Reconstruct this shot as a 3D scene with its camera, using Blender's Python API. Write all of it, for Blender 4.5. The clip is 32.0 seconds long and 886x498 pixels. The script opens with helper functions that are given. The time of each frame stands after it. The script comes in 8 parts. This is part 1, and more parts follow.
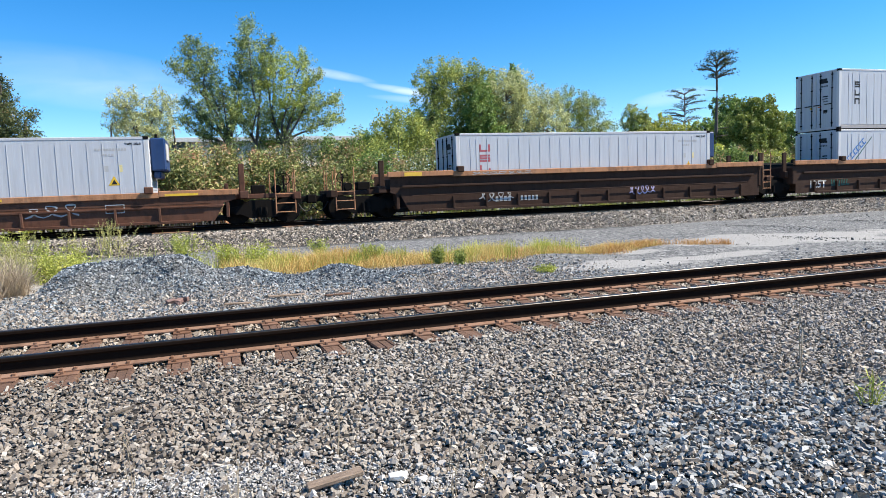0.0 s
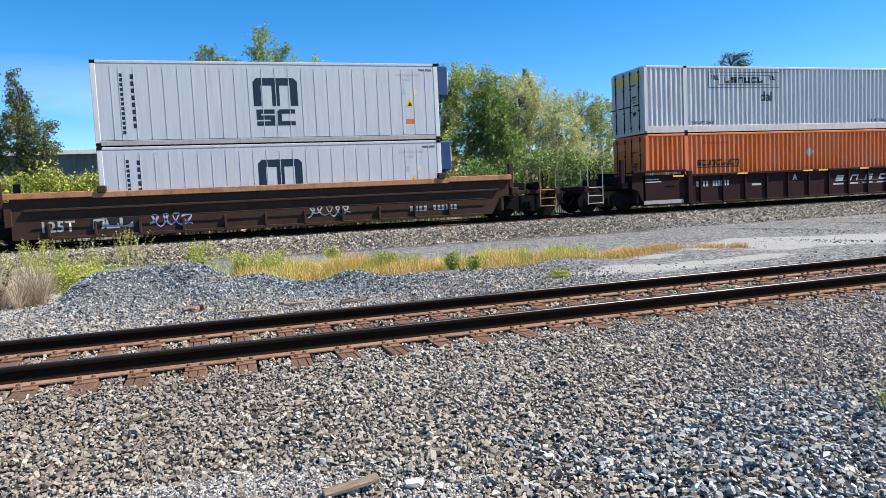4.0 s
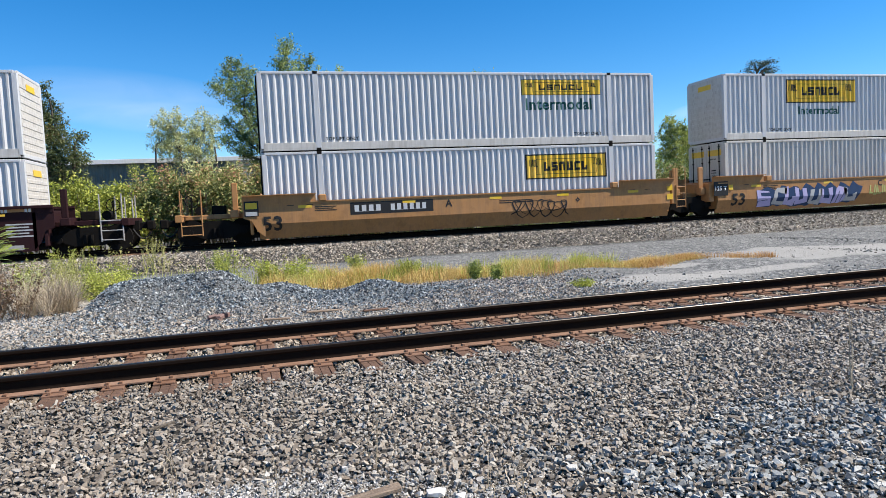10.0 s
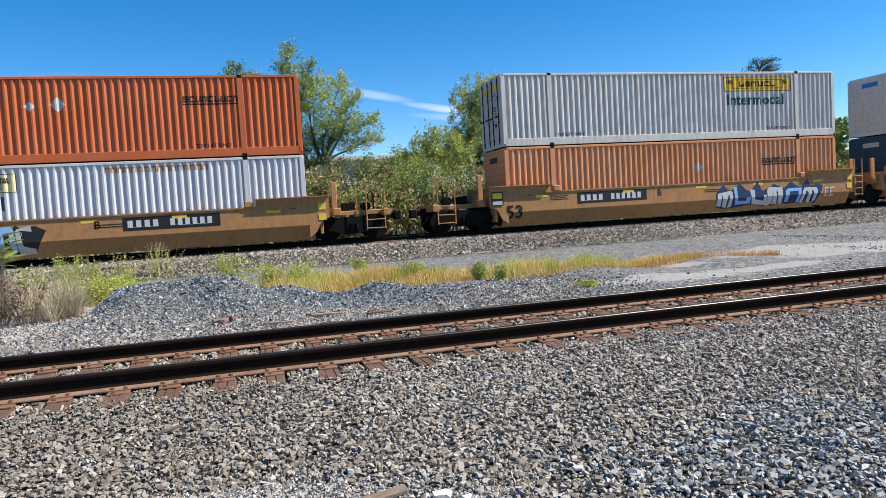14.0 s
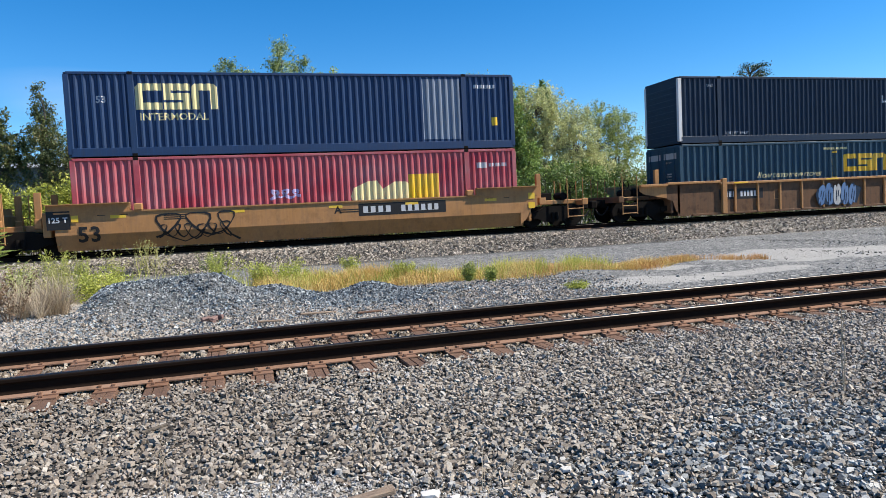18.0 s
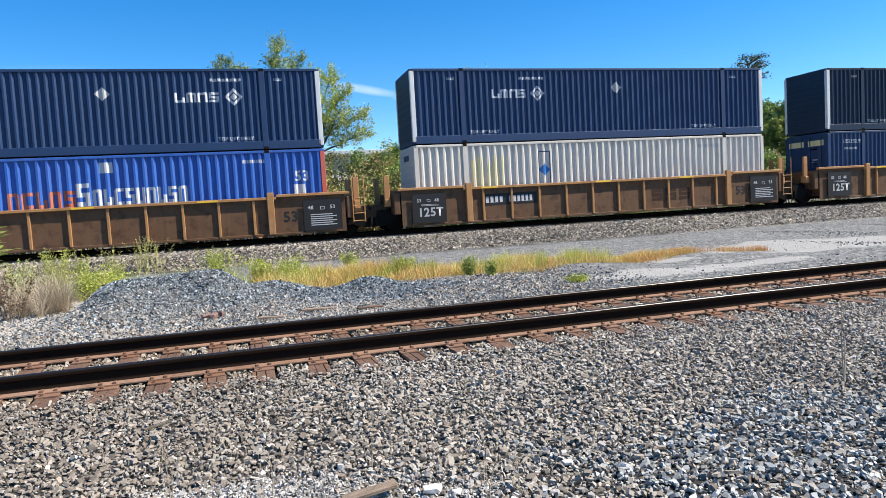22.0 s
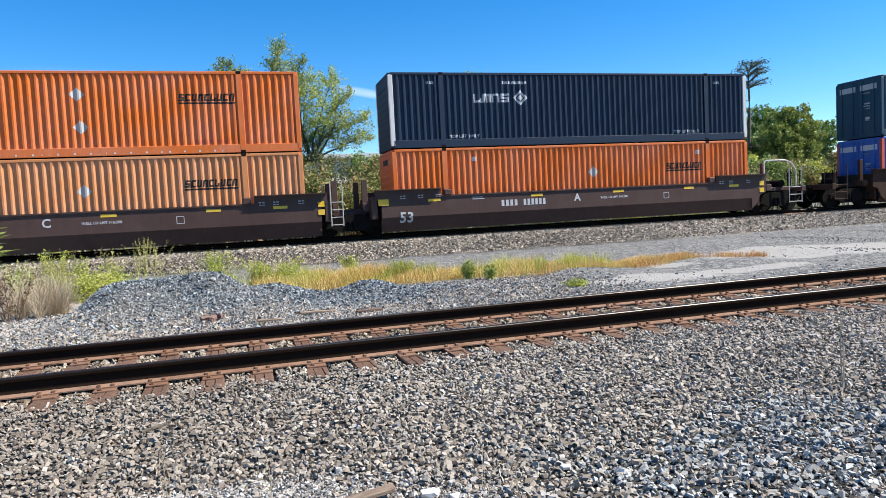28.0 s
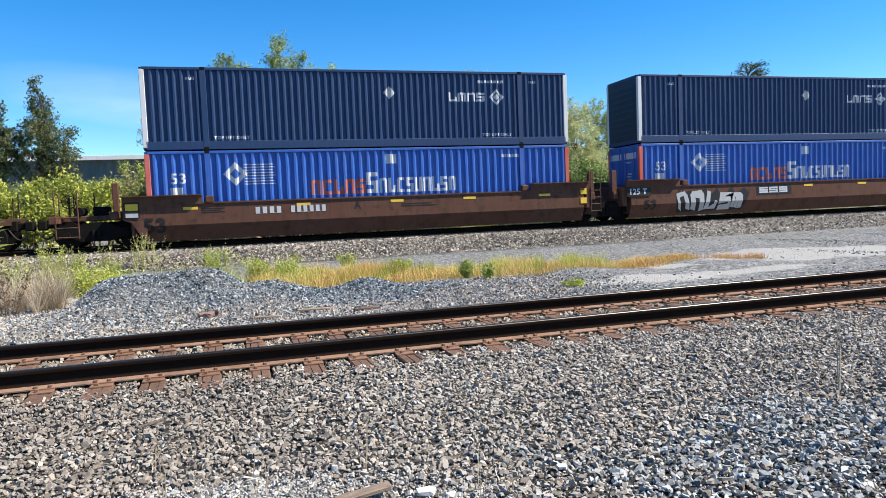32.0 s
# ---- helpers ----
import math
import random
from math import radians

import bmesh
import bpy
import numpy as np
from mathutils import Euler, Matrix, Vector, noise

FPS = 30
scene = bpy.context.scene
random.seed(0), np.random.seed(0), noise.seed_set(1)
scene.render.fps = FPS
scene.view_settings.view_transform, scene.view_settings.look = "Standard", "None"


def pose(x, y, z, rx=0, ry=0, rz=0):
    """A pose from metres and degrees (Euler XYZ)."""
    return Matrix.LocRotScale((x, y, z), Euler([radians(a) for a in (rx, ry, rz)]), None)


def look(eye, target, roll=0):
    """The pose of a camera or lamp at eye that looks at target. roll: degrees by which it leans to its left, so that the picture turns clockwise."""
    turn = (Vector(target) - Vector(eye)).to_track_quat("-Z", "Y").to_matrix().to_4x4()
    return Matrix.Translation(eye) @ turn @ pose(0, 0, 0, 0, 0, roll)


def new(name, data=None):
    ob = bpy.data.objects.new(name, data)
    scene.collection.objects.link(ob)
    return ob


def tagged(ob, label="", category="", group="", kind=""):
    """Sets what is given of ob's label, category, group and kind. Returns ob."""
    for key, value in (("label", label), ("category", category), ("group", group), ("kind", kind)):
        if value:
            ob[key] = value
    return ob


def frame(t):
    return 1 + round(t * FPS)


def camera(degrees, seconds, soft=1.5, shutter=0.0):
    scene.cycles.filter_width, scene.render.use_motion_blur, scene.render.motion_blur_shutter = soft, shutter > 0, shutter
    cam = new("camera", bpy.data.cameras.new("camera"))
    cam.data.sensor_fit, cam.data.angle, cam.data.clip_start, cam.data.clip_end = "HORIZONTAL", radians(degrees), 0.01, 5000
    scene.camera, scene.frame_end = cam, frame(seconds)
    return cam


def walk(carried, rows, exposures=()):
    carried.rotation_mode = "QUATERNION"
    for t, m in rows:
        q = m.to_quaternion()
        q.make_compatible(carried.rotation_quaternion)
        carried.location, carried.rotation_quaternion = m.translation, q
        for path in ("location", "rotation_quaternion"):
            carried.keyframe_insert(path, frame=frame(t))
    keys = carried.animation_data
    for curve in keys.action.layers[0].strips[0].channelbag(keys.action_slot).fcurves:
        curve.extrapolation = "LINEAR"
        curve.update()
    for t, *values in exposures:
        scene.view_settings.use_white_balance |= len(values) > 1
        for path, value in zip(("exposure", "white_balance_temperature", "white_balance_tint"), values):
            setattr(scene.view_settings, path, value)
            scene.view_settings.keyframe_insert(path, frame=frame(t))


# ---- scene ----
EYE = (0.0, 0.0, 1.65)
cam = camera(66.32, 32.0, 0.6)
# seconds and the camera's turn in degrees; it stands on one spot beside the near track
WALK = [
    (0, 85.044, 2.154, -18.428), (0.5, 85.056, 2.267, -18.345), (1, 85.035, 2.303, -18.227),
    (1.5, 85.084, 2.515, -18.097), (2, 85.056, 2.718, -17.911), (2.5, 85.178, 2.916, -17.709),
    (3, 85.348, 3.027, -17.597), (3.5, 85.531, 2.899, -17.461), (5.5, 85.696, 2.496, -16.864),
    (6, 85.822, 2.662, -16.702), (6.5, 85.979, 2.708, -16.506), (7, 86.105, 2.655, -16.304),
    (7.5, 86.264, 2.805, -16.117), (8, 86.268, 2.845, -15.908), (8.5, 86.318, 2.746, -15.790),
    (9, 86.445, 2.704, -15.596), (9.5, 86.512, 2.633, -15.485), (10, 86.444, 2.793, -15.374),
    (10.5, 86.423, 3.114, -15.247), (11, 86.388, 3.292, -15.200), (11.5, 86.343, 3.362, -15.128),
    (12, 86.299, 3.389, -15.114), (12.5, 86.317, 3.325, -15.037), (13, 86.435, 3.280, -14.952),
    (13.5, 86.572, 3.361, -15.071), (14, 86.588, 3.399, -15.119), (14.5, 86.619, 3.462, -15.177),
    (16.5, 86.636, 2.969, -15.538), (17, 86.639, 2.896, -15.711), (17.5, 86.619, 2.802, -15.894),
    (18, 86.586, 2.733, -15.862), (18.5, 86.558, 2.768, -15.953), (19, 86.498, 2.798, -15.955),
    (19.5, 86.450, 2.739, -15.881), (20, 86.395, 2.676, -15.818), (20.5, 86.349, 2.817, -15.734),
    (21, 86.279, 3.143, -15.839), (21.5, 86.196, 3.280, -15.851), (22, 86.127, 3.278, -15.923),
    (22.5, 86.065, 3.322, -15.984), (23, 85.989, 3.319, -16.052), (23.5, 86.070, 3.249, -16.023),
    (24, 86.137, 3.131, -15.951), (24.5, 86.201, 3.041, -15.905), (25, 86.219, 2.930, -15.899),
    (25.5, 86.195, 2.891, -15.878), (27.5, 86.448, 2.934, -15.900), (28, 86.438, 2.929, -15.953),
    (28.5, 86.415, 2.889, -16.042), (29, 86.441, 2.660, -16.070), (29.5, 86.434, 2.535, -16.086),
    (30, 86.392, 2.578, -16.146), (30.5, 86.361, 2.476, -16.114), (31, 86.328, 2.352, -16.117),
    (31.5, 86.322, 2.288, -16.103), (32, 86.322, 2.332, -16.059),
]
# the automatic exposure drifts as pale and dark boxes pass
DRIFT = [(0.0, 0.92), (3.5, 0.86), (7.0, 0.84), (10.0, 0.71), (12.0, 0.69), (17.0, 0.70), (19.0, 0.71), (21.0, 0.86), (23.0, 0.91), (28.0, 0.91), (32.0, 0.95)]
walk(cam, [(t, pose(*EYE, rx, ry, rz)) for t, rx, ry, rz in WALK], DRIFT)

# ---- light ----
SUN_WAY = Vector((0.61, -0.225, 0.76)).normalized()      # towards the sun
scene.view_settings.exposure = 0.0
world = bpy.data.worlds.new("sky")
scene.world = world
world.use_nodes = True


def build_sky():
    nt = world.node_tree
    nt.nodes.clear()
    out = nt.nodes.new("ShaderNodeOutputWorld")
    bg = nt.nodes.new("ShaderNodeBackground")
    sky = nt.nodes.new("ShaderNodeTexSky")
    sky.sky_type, sky.sun_disc = "NISHITA", False
    sky.sun_elevation = math.asin(SUN_WAY.z)
    sky.sun_rotation = math.atan2(SUN_WAY.x, SUN_WAY.y)
    sky.altitude, sky.air_density, sky.dust_density, sky.ozone_density = 1500, 1.0, 0.1, 4.0
    sat = nt.nodes.new("ShaderNodeHueSaturation")
    sat.inputs["Saturation"].default_value = 1.36
    nt.links.new(sky.outputs["Color"], sat.inputs["Color"])
    color = sat.outputs["Color"]
    # thin high cloud: a veil low on the left and slim streaks
    co = nt.nodes.new("ShaderNodeTexCoord")
    sep = nt.nodes.new("ShaderNodeSeparateXYZ")
    nt.links.new(co.outputs["Generated"], sep.inputs[0])
    mp = nt.nodes.new("ShaderNodeMapping")
    mp.inputs["Scale"].default_value = (9.0, 3.0, 34.0)
    nt.links.new(co.outputs["Generated"], mp.inputs["Vector"])
    nz = nt.nodes.new("ShaderNodeTexNoise")
    nz.inputs["Scale"].default_value, nz.inputs["Detail"].default_value, nz.inputs["Distortion"].default_value = 1.0, 6.0, 0.8
    nt.links.new(mp.outputs["Vector"], nz.inputs["Vector"])

    def calc(op, a, b, c=None):
        n = nt.nodes.new("ShaderNodeMath")
        n.operation = op
        for i, v in enumerate((a, b) if c is None else (a, b, c)):
            if hasattr(v, "node"):
                nt.links.new(v, n.inputs[i])
            else:
                n.inputs[i].default_value = v
        return n.outputs[0]
    for cx, cz, half, thin, slope, amount in ((-0.14, 0.158, 0.17, 0.040, -0.10, 0.13), (-0.10, 0.135, 0.20, 0.022, -0.08, 0.09), (0.27, 0.143, 0.065, 0.006, -0.19, 0.55),
                                              (0.17, 0.168, 0.06, 0.007, -0.2, 0.35), (0.30, 0.128, 0.09, 0.006, -0.12, 0.25), (0.60, 0.115, 0.05, 0.012, 0.1, 0.2), (0.70, 0.30, 0.03, 0.003, 0.45, 0.5)):
        u = calc("DIVIDE", calc("SUBTRACT", sep.outputs["X"], cx), half)
        w = calc("DIVIDE", calc("SUBTRACT", calc("SUBTRACT", sep.outputs["Z"], cz), calc("MULTIPLY", calc("SUBTRACT", sep.outputs["X"], cx), slope)), thin)
        d = calc("ADD", calc("MULTIPLY", u, u), calc("MULTIPLY", w, w))
        soft = calc("MAXIMUM", calc("SUBTRACT", 1.0, d), 0.0)
        ahead = calc("GREATER_THAN", sep.outputs["Y"], 0.0)
        fac = calc("MULTIPLY", calc("MULTIPLY", soft, amount), calc("MULTIPLY", ahead, calc("MULTIPLY_ADD", nz.outputs["Fac"], 1.6, 0.1)))
        mix = nt.nodes.new("ShaderNodeMix")
        mix.data_type = "RGBA"
        mix.inputs["B"].default_value = (6.6, 7.0, 7.4, 1)
        nt.links.new(fac, mix.inputs["Factor"])
        nt.links.new(color, mix.inputs["A"])
        color = mix.outputs["Result"]
    nt.links.new(color, bg.inputs["Color"])
    bg.inputs["Strength"].default_value = 0.106
    nt.links.new(bg.outputs["Background"], out.inputs["Surface"])


build_sky()
sun = new("sun", bpy.data.lights.new("sun", "SUN"))
sun.data.energy, sun.data.angle, sun.data.color = 5.0, radians(0.53), (1.0, 0.915, 0.785)
sun.matrix_world = look((60, -40, 80), Vector((60, -40, 80)) - SUN_WAY)


# ---- materials ----
def mat_new(name):
    m = bpy.data.materials.new(name)
    m.use_nodes = True
    nt = m.node_tree
    return m, nt, nt.nodes["Principled BSDF"]


def node(nt, kind, **values):
    n = nt.nodes.new(kind)
    for k, v in values.items():
        n.inputs[k].default_value = v
    return n


def ramp_of(nt, stops, fac):
    r = nt.nodes.new("ShaderNodeValToRGB")
    els = r.color_ramp.elements
    while len(els) < len(stops):
        els.new(0.5)
    for e, (p, c) in zip(els, stops):
        e.position, e.color = p, (*c, 1)
    nt.links.new(fac, r.inputs["Fac"])
    return r.outputs["Color"]


def mixed(nt, fac, a, b, blend="MIX"):
    m = nt.nodes.new("ShaderNodeMix")
    m.data_type, m.blend_type = "RGBA", blend
    for key, v in (("Factor", fac), ("A", a), ("B", b)):
        if hasattr(v, "node"):
            nt.links.new(v, m.inputs[key])
        else:
            m.inputs[key].default_value = v if key == "Factor" else (*v, 1)
    return m.outputs["Result"]


def bumped(nt, bsdf, height, strength, distance):
    b = node(nt, "ShaderNodeBump", Strength=strength, Distance=distance)
    nt.links.new(height, b.inputs["Height"])
    nt.links.new(b.outputs["Normal"], bsdf.inputs["Normal"])


def coords(nt, scale=(1, 1, 1)):
    tc = nt.nodes.new("ShaderNodeTexCoord")
    mp = nt.nodes.new("ShaderNodeMapping")
    mp.inputs["Scale"].default_value = scale
    nt.links.new(tc.outputs["Object"], mp.inputs["Vector"])
    return mp.outputs["Vector"]


def noise_of(nt, vec, scale, detail=4.0, rough=0.55):
    n = node(nt, "ShaderNodeTexNoise", Scale=scale, Detail=detail, Roughness=rough)
    nt.links.new(vec, n.inputs["Vector"])
    return n.outputs["Fac"]


def thresh(nt, v, lo, hi):
    m = node(nt, "ShaderNodeMapRange")
    m.inputs["From Min"].default_value, m.inputs["From Max"].default_value = lo, hi
    nt.links.new(v, m.inputs["Value"])
    return m.outputs["Result"]


def paint(name, rgb, rough=0.5, dirt=0.35, rust=0.25, metal=0.0, fade=0.12, dirt_rgb=(0.12, 0.095, 0.07), spec=0.35, worn=0.0, chalk=0.22):
    """Weathered paint on steel: faded patches, vertical streaks of dirt, specks of rust."""
    m, nt, b = mat_new(name)
    dull = min(1.0, 0.12 + 2.2 * max(rgb))          # dark paints carry dark grime
    dirt_rgb = tuple(c * dull for c in dirt_rgb)
    v = coords(nt)
    info = nt.nodes.new("ShaderNodeObjectInfo")
    shift = nt.nodes.new("ShaderNodeVectorMath")
    shift.operation = "MULTIPLY_ADD"
    nt.links.new(info.outputs["Random"], shift.inputs[0])
    shift.inputs[1].default_value = (37.0, 11.0, 3.0)
    nt.links.new(v, shift.inputs[2])
    v = shift.outputs["Vector"]
    streak_map = nt.nodes.new("ShaderNodeMapping")
    streak_map.inputs["Scale"].default_value = (7.0, 7.0, 0.5)
    nt.links.new(v, streak_map.inputs["Vector"])
    big = noise_of(nt, v, 0.7, 3.0)
    streak = noise_of(nt, streak_map.outputs["Vector"], 1.0, 6.0, 0.65)
    fine = noise_of(nt, v, 22.0, 5.0, 0.7)
    faded = tuple(c + (0.55 - c) * fade * dull for c in rgb)
    col = mixed(nt, thresh(nt, big, 0.35, 0.7), rgb, faded)
    s = nt.nodes.new("ShaderNodeMath")
    s.operation = "MULTIPLY"
    s.inputs[1].default_value = dirt
    nt.links.new(thresh(nt, streak, 0.48, 0.78), s.inputs[0])
    col = mixed(nt, s.outputs[0], col, dirt_rgb)
    # pale weathered runs, and worn rusty patches on old cars
    run_map = nt.nodes.new("ShaderNodeMapping")
    run_map.inputs["Scale"].default_value = (24.0, 24.0, 0.9)
    nt.links.new(v, run_map.inputs["Vector"])
    runs = noise_of(nt, run_map.outputs["Vector"], 1.0, 4.0, 0.6)
    ch = nt.nodes.new("ShaderNodeMath")
    ch.operation = "MULTIPLY"
    ch.inputs[1].default_value = chalk
    nt.links.new(thresh(nt, runs, 0.52, 0.74), ch.inputs[0])
    col = mixed(nt, ch.outputs[0], col, tuple(min(0.8, c * 1.5 + 0.03 * dull) for c in rgb))
    if worn:
        patch = noise_of(nt, v, 2.6, 7.0, 0.68)
        wr = nt.nodes.new("ShaderNodeMath")
        wr.operation = "MULTIPLY"
        wr.inputs[1].default_value = worn
        nt.links.new(thresh(nt, patch, 0.50, 0.66), wr.inputs[0])
        col = mixed(nt, wr.outputs[0], col, (0.10 * dull, 0.048 * dull, 0.026 * dull))
    r = nt.nodes.new("ShaderNodeMath")
    r.operation = "MULTIPLY"
    r.inputs[1].default_value = rust
    nt.links.new(thresh(nt, fine, 0.66, 0.74), r.inputs[0])
    col = mixed(nt, r.outputs[0], col, (0.16 * dull, 0.06 * dull, 0.025 * dull))
    nt.links.new(col, b.inputs["Base Color"])
    b.inputs["Metallic"].default_value = metal
    b.inputs["Specular IOR Level"].default_value = spec
    rr = node(nt, "ShaderNodeMapRange")
    rr.inputs["To Min"].default_value, rr.inputs["To Max"].default_value = rough - 0.08, min(1, rough + 0.2)
    nt.links.new(fine, rr.inputs["Value"])
    nt.links.new(rr.outputs["Result"], b.inputs["Roughness"])
    bumped(nt, b, fine, 0.12, 0.01)
    return m


def stone_mat(name, stops, rough=0.85):
    """Loose stones: each island its own grey, with mineral grain."""
    m, nt, b = mat_new(name)
    g = nt.nodes.new("ShaderNodeNewGeometry")
    v = coords(nt)
    col = ramp_of(nt, stops, g.outputs["Random Per Island"])
    grain = noise_of(nt, v, 90.0, 4.0, 0.7)
    col = mixed(nt, 0.45, col, ramp_of(nt, [(0.3, (0.25, 0.25, 0.25)), (0.7, (1.0, 1.0, 1.0))], grain), "MULTIPLY")
    dusty = noise_of(nt, v, 0.8, 3.0)
    col = mixed(nt, thresh(nt, dusty, 0.5, 0.95), col, (0.30, 0.27, 0.23))
    nt.links.new(col, b.inputs["Base Color"])
    b.inputs["Roughness"].default_value = rough
    b.inputs["Specular IOR Level"].default_value = 0.2
    bumped(nt, b, grain, 0.25, 0.01)
    return m


def ground_mat():
    """Small gravel: near black under the ballast, where the gaps' shade is put into the colour, blue-grey on the
    service road, with pale dusty wheel tracks.
    """
    m, nt, b = mat_new("gravel_ground")
    v = coords(nt)
    sep = nt.nodes.new("ShaderNodeSeparateXYZ")
    nt.links.new(v, sep.inputs[0])
    vor = nt.nodes.new("ShaderNodeTexVoronoi")
    vor.inputs["Scale"].default_value = 20.0
    nt.links.new(v, vor.inputs["Vector"])
    cs = nt.nodes.new("ShaderNodeSeparateColor")
    nt.links.new(vor.outputs["Color"], cs.inputs["Color"])
    road = ramp_of(nt, [(0.0, (0.070, 0.073, 0.074)), (0.5, (0.168, 0.173, 0.172)), (1.0, (0.320, 0.322, 0.312))], cs.outputs["Red"])
    mottle = noise_of(nt, v, 5.5, 8.0, 0.78)
    road = mixed(nt, 0.85, road, ramp_of(nt, [(0.38, (0.30, 0.315, 0.33)), (0.5, (0.74, 0.74, 0.74)), (0.62, (1.3, 1.28, 1.26))], mottle), "MULTIPLY")
    # shade in the gaps between ballast stones, coloured into the ground
    gap_shaded_bed = ramp_of(nt, [(0.0, (0.010, 0.009, 0.008)), (1.0, (0.030, 0.027, 0.023))], cs.outputs["Green"])
    n1 = noise_of(nt, v, 0.9, 4.0)
    edge = nt.nodes.new("ShaderNodeMath")
    edge.operation = "MULTIPLY_ADD"
    edge.inputs[1].default_value = 1.6
    nt.links.new(n1, edge.inputs[0])
    nt.links.new(sep.outputs["Y"], edge.inputs[2])
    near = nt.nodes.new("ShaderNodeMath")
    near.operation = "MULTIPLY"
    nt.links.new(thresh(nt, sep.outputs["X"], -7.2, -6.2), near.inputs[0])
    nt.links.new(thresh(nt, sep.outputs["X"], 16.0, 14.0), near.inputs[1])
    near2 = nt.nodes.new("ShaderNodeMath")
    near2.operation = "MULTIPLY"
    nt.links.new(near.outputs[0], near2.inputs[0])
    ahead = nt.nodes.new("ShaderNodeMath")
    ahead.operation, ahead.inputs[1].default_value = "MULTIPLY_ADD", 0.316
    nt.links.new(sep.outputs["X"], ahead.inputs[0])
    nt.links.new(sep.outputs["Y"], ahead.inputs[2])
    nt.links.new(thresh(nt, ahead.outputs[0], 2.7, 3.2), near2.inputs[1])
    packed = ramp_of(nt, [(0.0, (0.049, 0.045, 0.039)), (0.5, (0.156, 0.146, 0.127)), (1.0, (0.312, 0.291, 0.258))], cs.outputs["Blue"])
    gap_shaded_bed = mixed(nt, near2.outputs[0], packed, gap_shaded_bed)
    col = mixed(nt, thresh(nt, edge.outputs[0], 10.2, 11.0), gap_shaded_bed, road)
    col = mixed(nt, thresh(nt, edge.outputs[0], 21.8, 22.6), col, gap_shaded_bed)
    # pale dusty patches worn into the road: middle, half length, half width
    dust = noise_of(nt, v, 0.55, 4.0, 0.6)

    def calc(op, *args):
        n = nt.nodes.new("ShaderNodeMath")
        n.operation = op
        for k, a in enumerate(args):
            if hasattr(a, "node"):
                nt.links.new(a, n.inputs[k])
            else:
                n.inputs[k].default_value = a
        return n.outputs[0]
    for px, py, lx, ly in ((7.9, 11.8, 1.5, 0.65), (10.2, 12.1, 1.3, 0.5), (14.9, 14.3, 4.2, 1.5), (9.4, 13.9, 0.7, 0.35), (21.0, 13.5, 4.0, 1.3)):
        du = calc("DIVIDE", calc("SUBTRACT", sep.outputs["X"], px), lx)
        dv = calc("DIVIDE", calc("SUBTRACT", calc("ADD", sep.outputs["Y"], calc("MULTIPLY", sep.outputs["X"], 0.12)), py + 0.12 * px), ly)
        d = calc("ADD", calc("SQRT", calc("ADD", calc("MULTIPLY", du, du), calc("MULTIPLY", dv, dv))), calc("MULTIPLY", calc("SUBTRACT", dust, 0.5), 2.4))
        col = mixed(nt, calc("MULTIPLY", thresh(nt, d, 1.05, 0.8), 0.9), col, (0.31, 0.305, 0.288))
    # pale dirt at the left-hand end of the heap
    g3 = nt.nodes.new("ShaderNodeMath")
    g3.operation = "MULTIPLY"
    nt.links.new(calc("MULTIPLY", thresh(nt, sep.outputs["X"], -2.6, -3.6), thresh(nt, sep.outputs["X"], -9.0, -6.5)), g3.inputs[0])
    nt.links.new(calc("MULTIPLY", thresh(nt, dust, 0.36, 0.5), calc("MULTIPLY", thresh(nt, sep.outputs["Y"], 9.6, 10.6), thresh(nt, sep.outputs["Y"], 17.0, 15.0))), g3.inputs[1])
    col = mixed(nt, g3.outputs[0], col, (0.41, 0.37, 0.32))
    nt.links.new(col, b.inputs["Base Color"])
    b.inputs["Roughness"].default_value = 0.92
    bumped(nt, b, vor.outputs["Distance"], 0.8, 0.03)
    return m


def leaf_mat(name, stops, trans=0.25):
    m, nt, b = mat_new(name)
    g = nt.nodes.new("ShaderNodeNewGeometry")
    v = coords(nt)
    big = noise_of(nt, v, 0.5, 3.0)
    a = nt.nodes.new("ShaderNodeMath")
    a.operation = "MULTIPLY_ADD"
    a.inputs[1].default_value = 0.6
    nt.links.new(g.outputs["Random Per Island"], a.inputs[0])
    sc = nt.nodes.new("ShaderNodeMath")
    sc.operation = "MULTIPLY_ADD"
    sc.inputs[1].default_value, sc.inputs[2].default_value = 1.2, -0.4
    nt.links.new(big, sc.inputs[0])
    nt.links.new(sc.outputs[0], a.inputs[2])
    col = ramp_of(nt, stops, a.outputs[0])
    nt.links.new(col, b.inputs["Base Color"])
    b.inputs["Roughness"].default_value = 0.55
    tr = nt.nodes.new("ShaderNodeBsdfTranslucent")
    nt.links.new(col, tr.inputs["Color"])
    mx = nt.nodes.new("ShaderNodeMixShader")
    mx.inputs["Fac"].default_value = trans
    out = nt.nodes["Material Output"]
    nt.links.new(b.outputs["BSDF"], mx.inputs[1])
    nt.links.new(tr.outputs["BSDF"], mx.inputs[2])
    nt.links.new(mx.outputs["Shader"], out.inputs["Surface"])
    return m


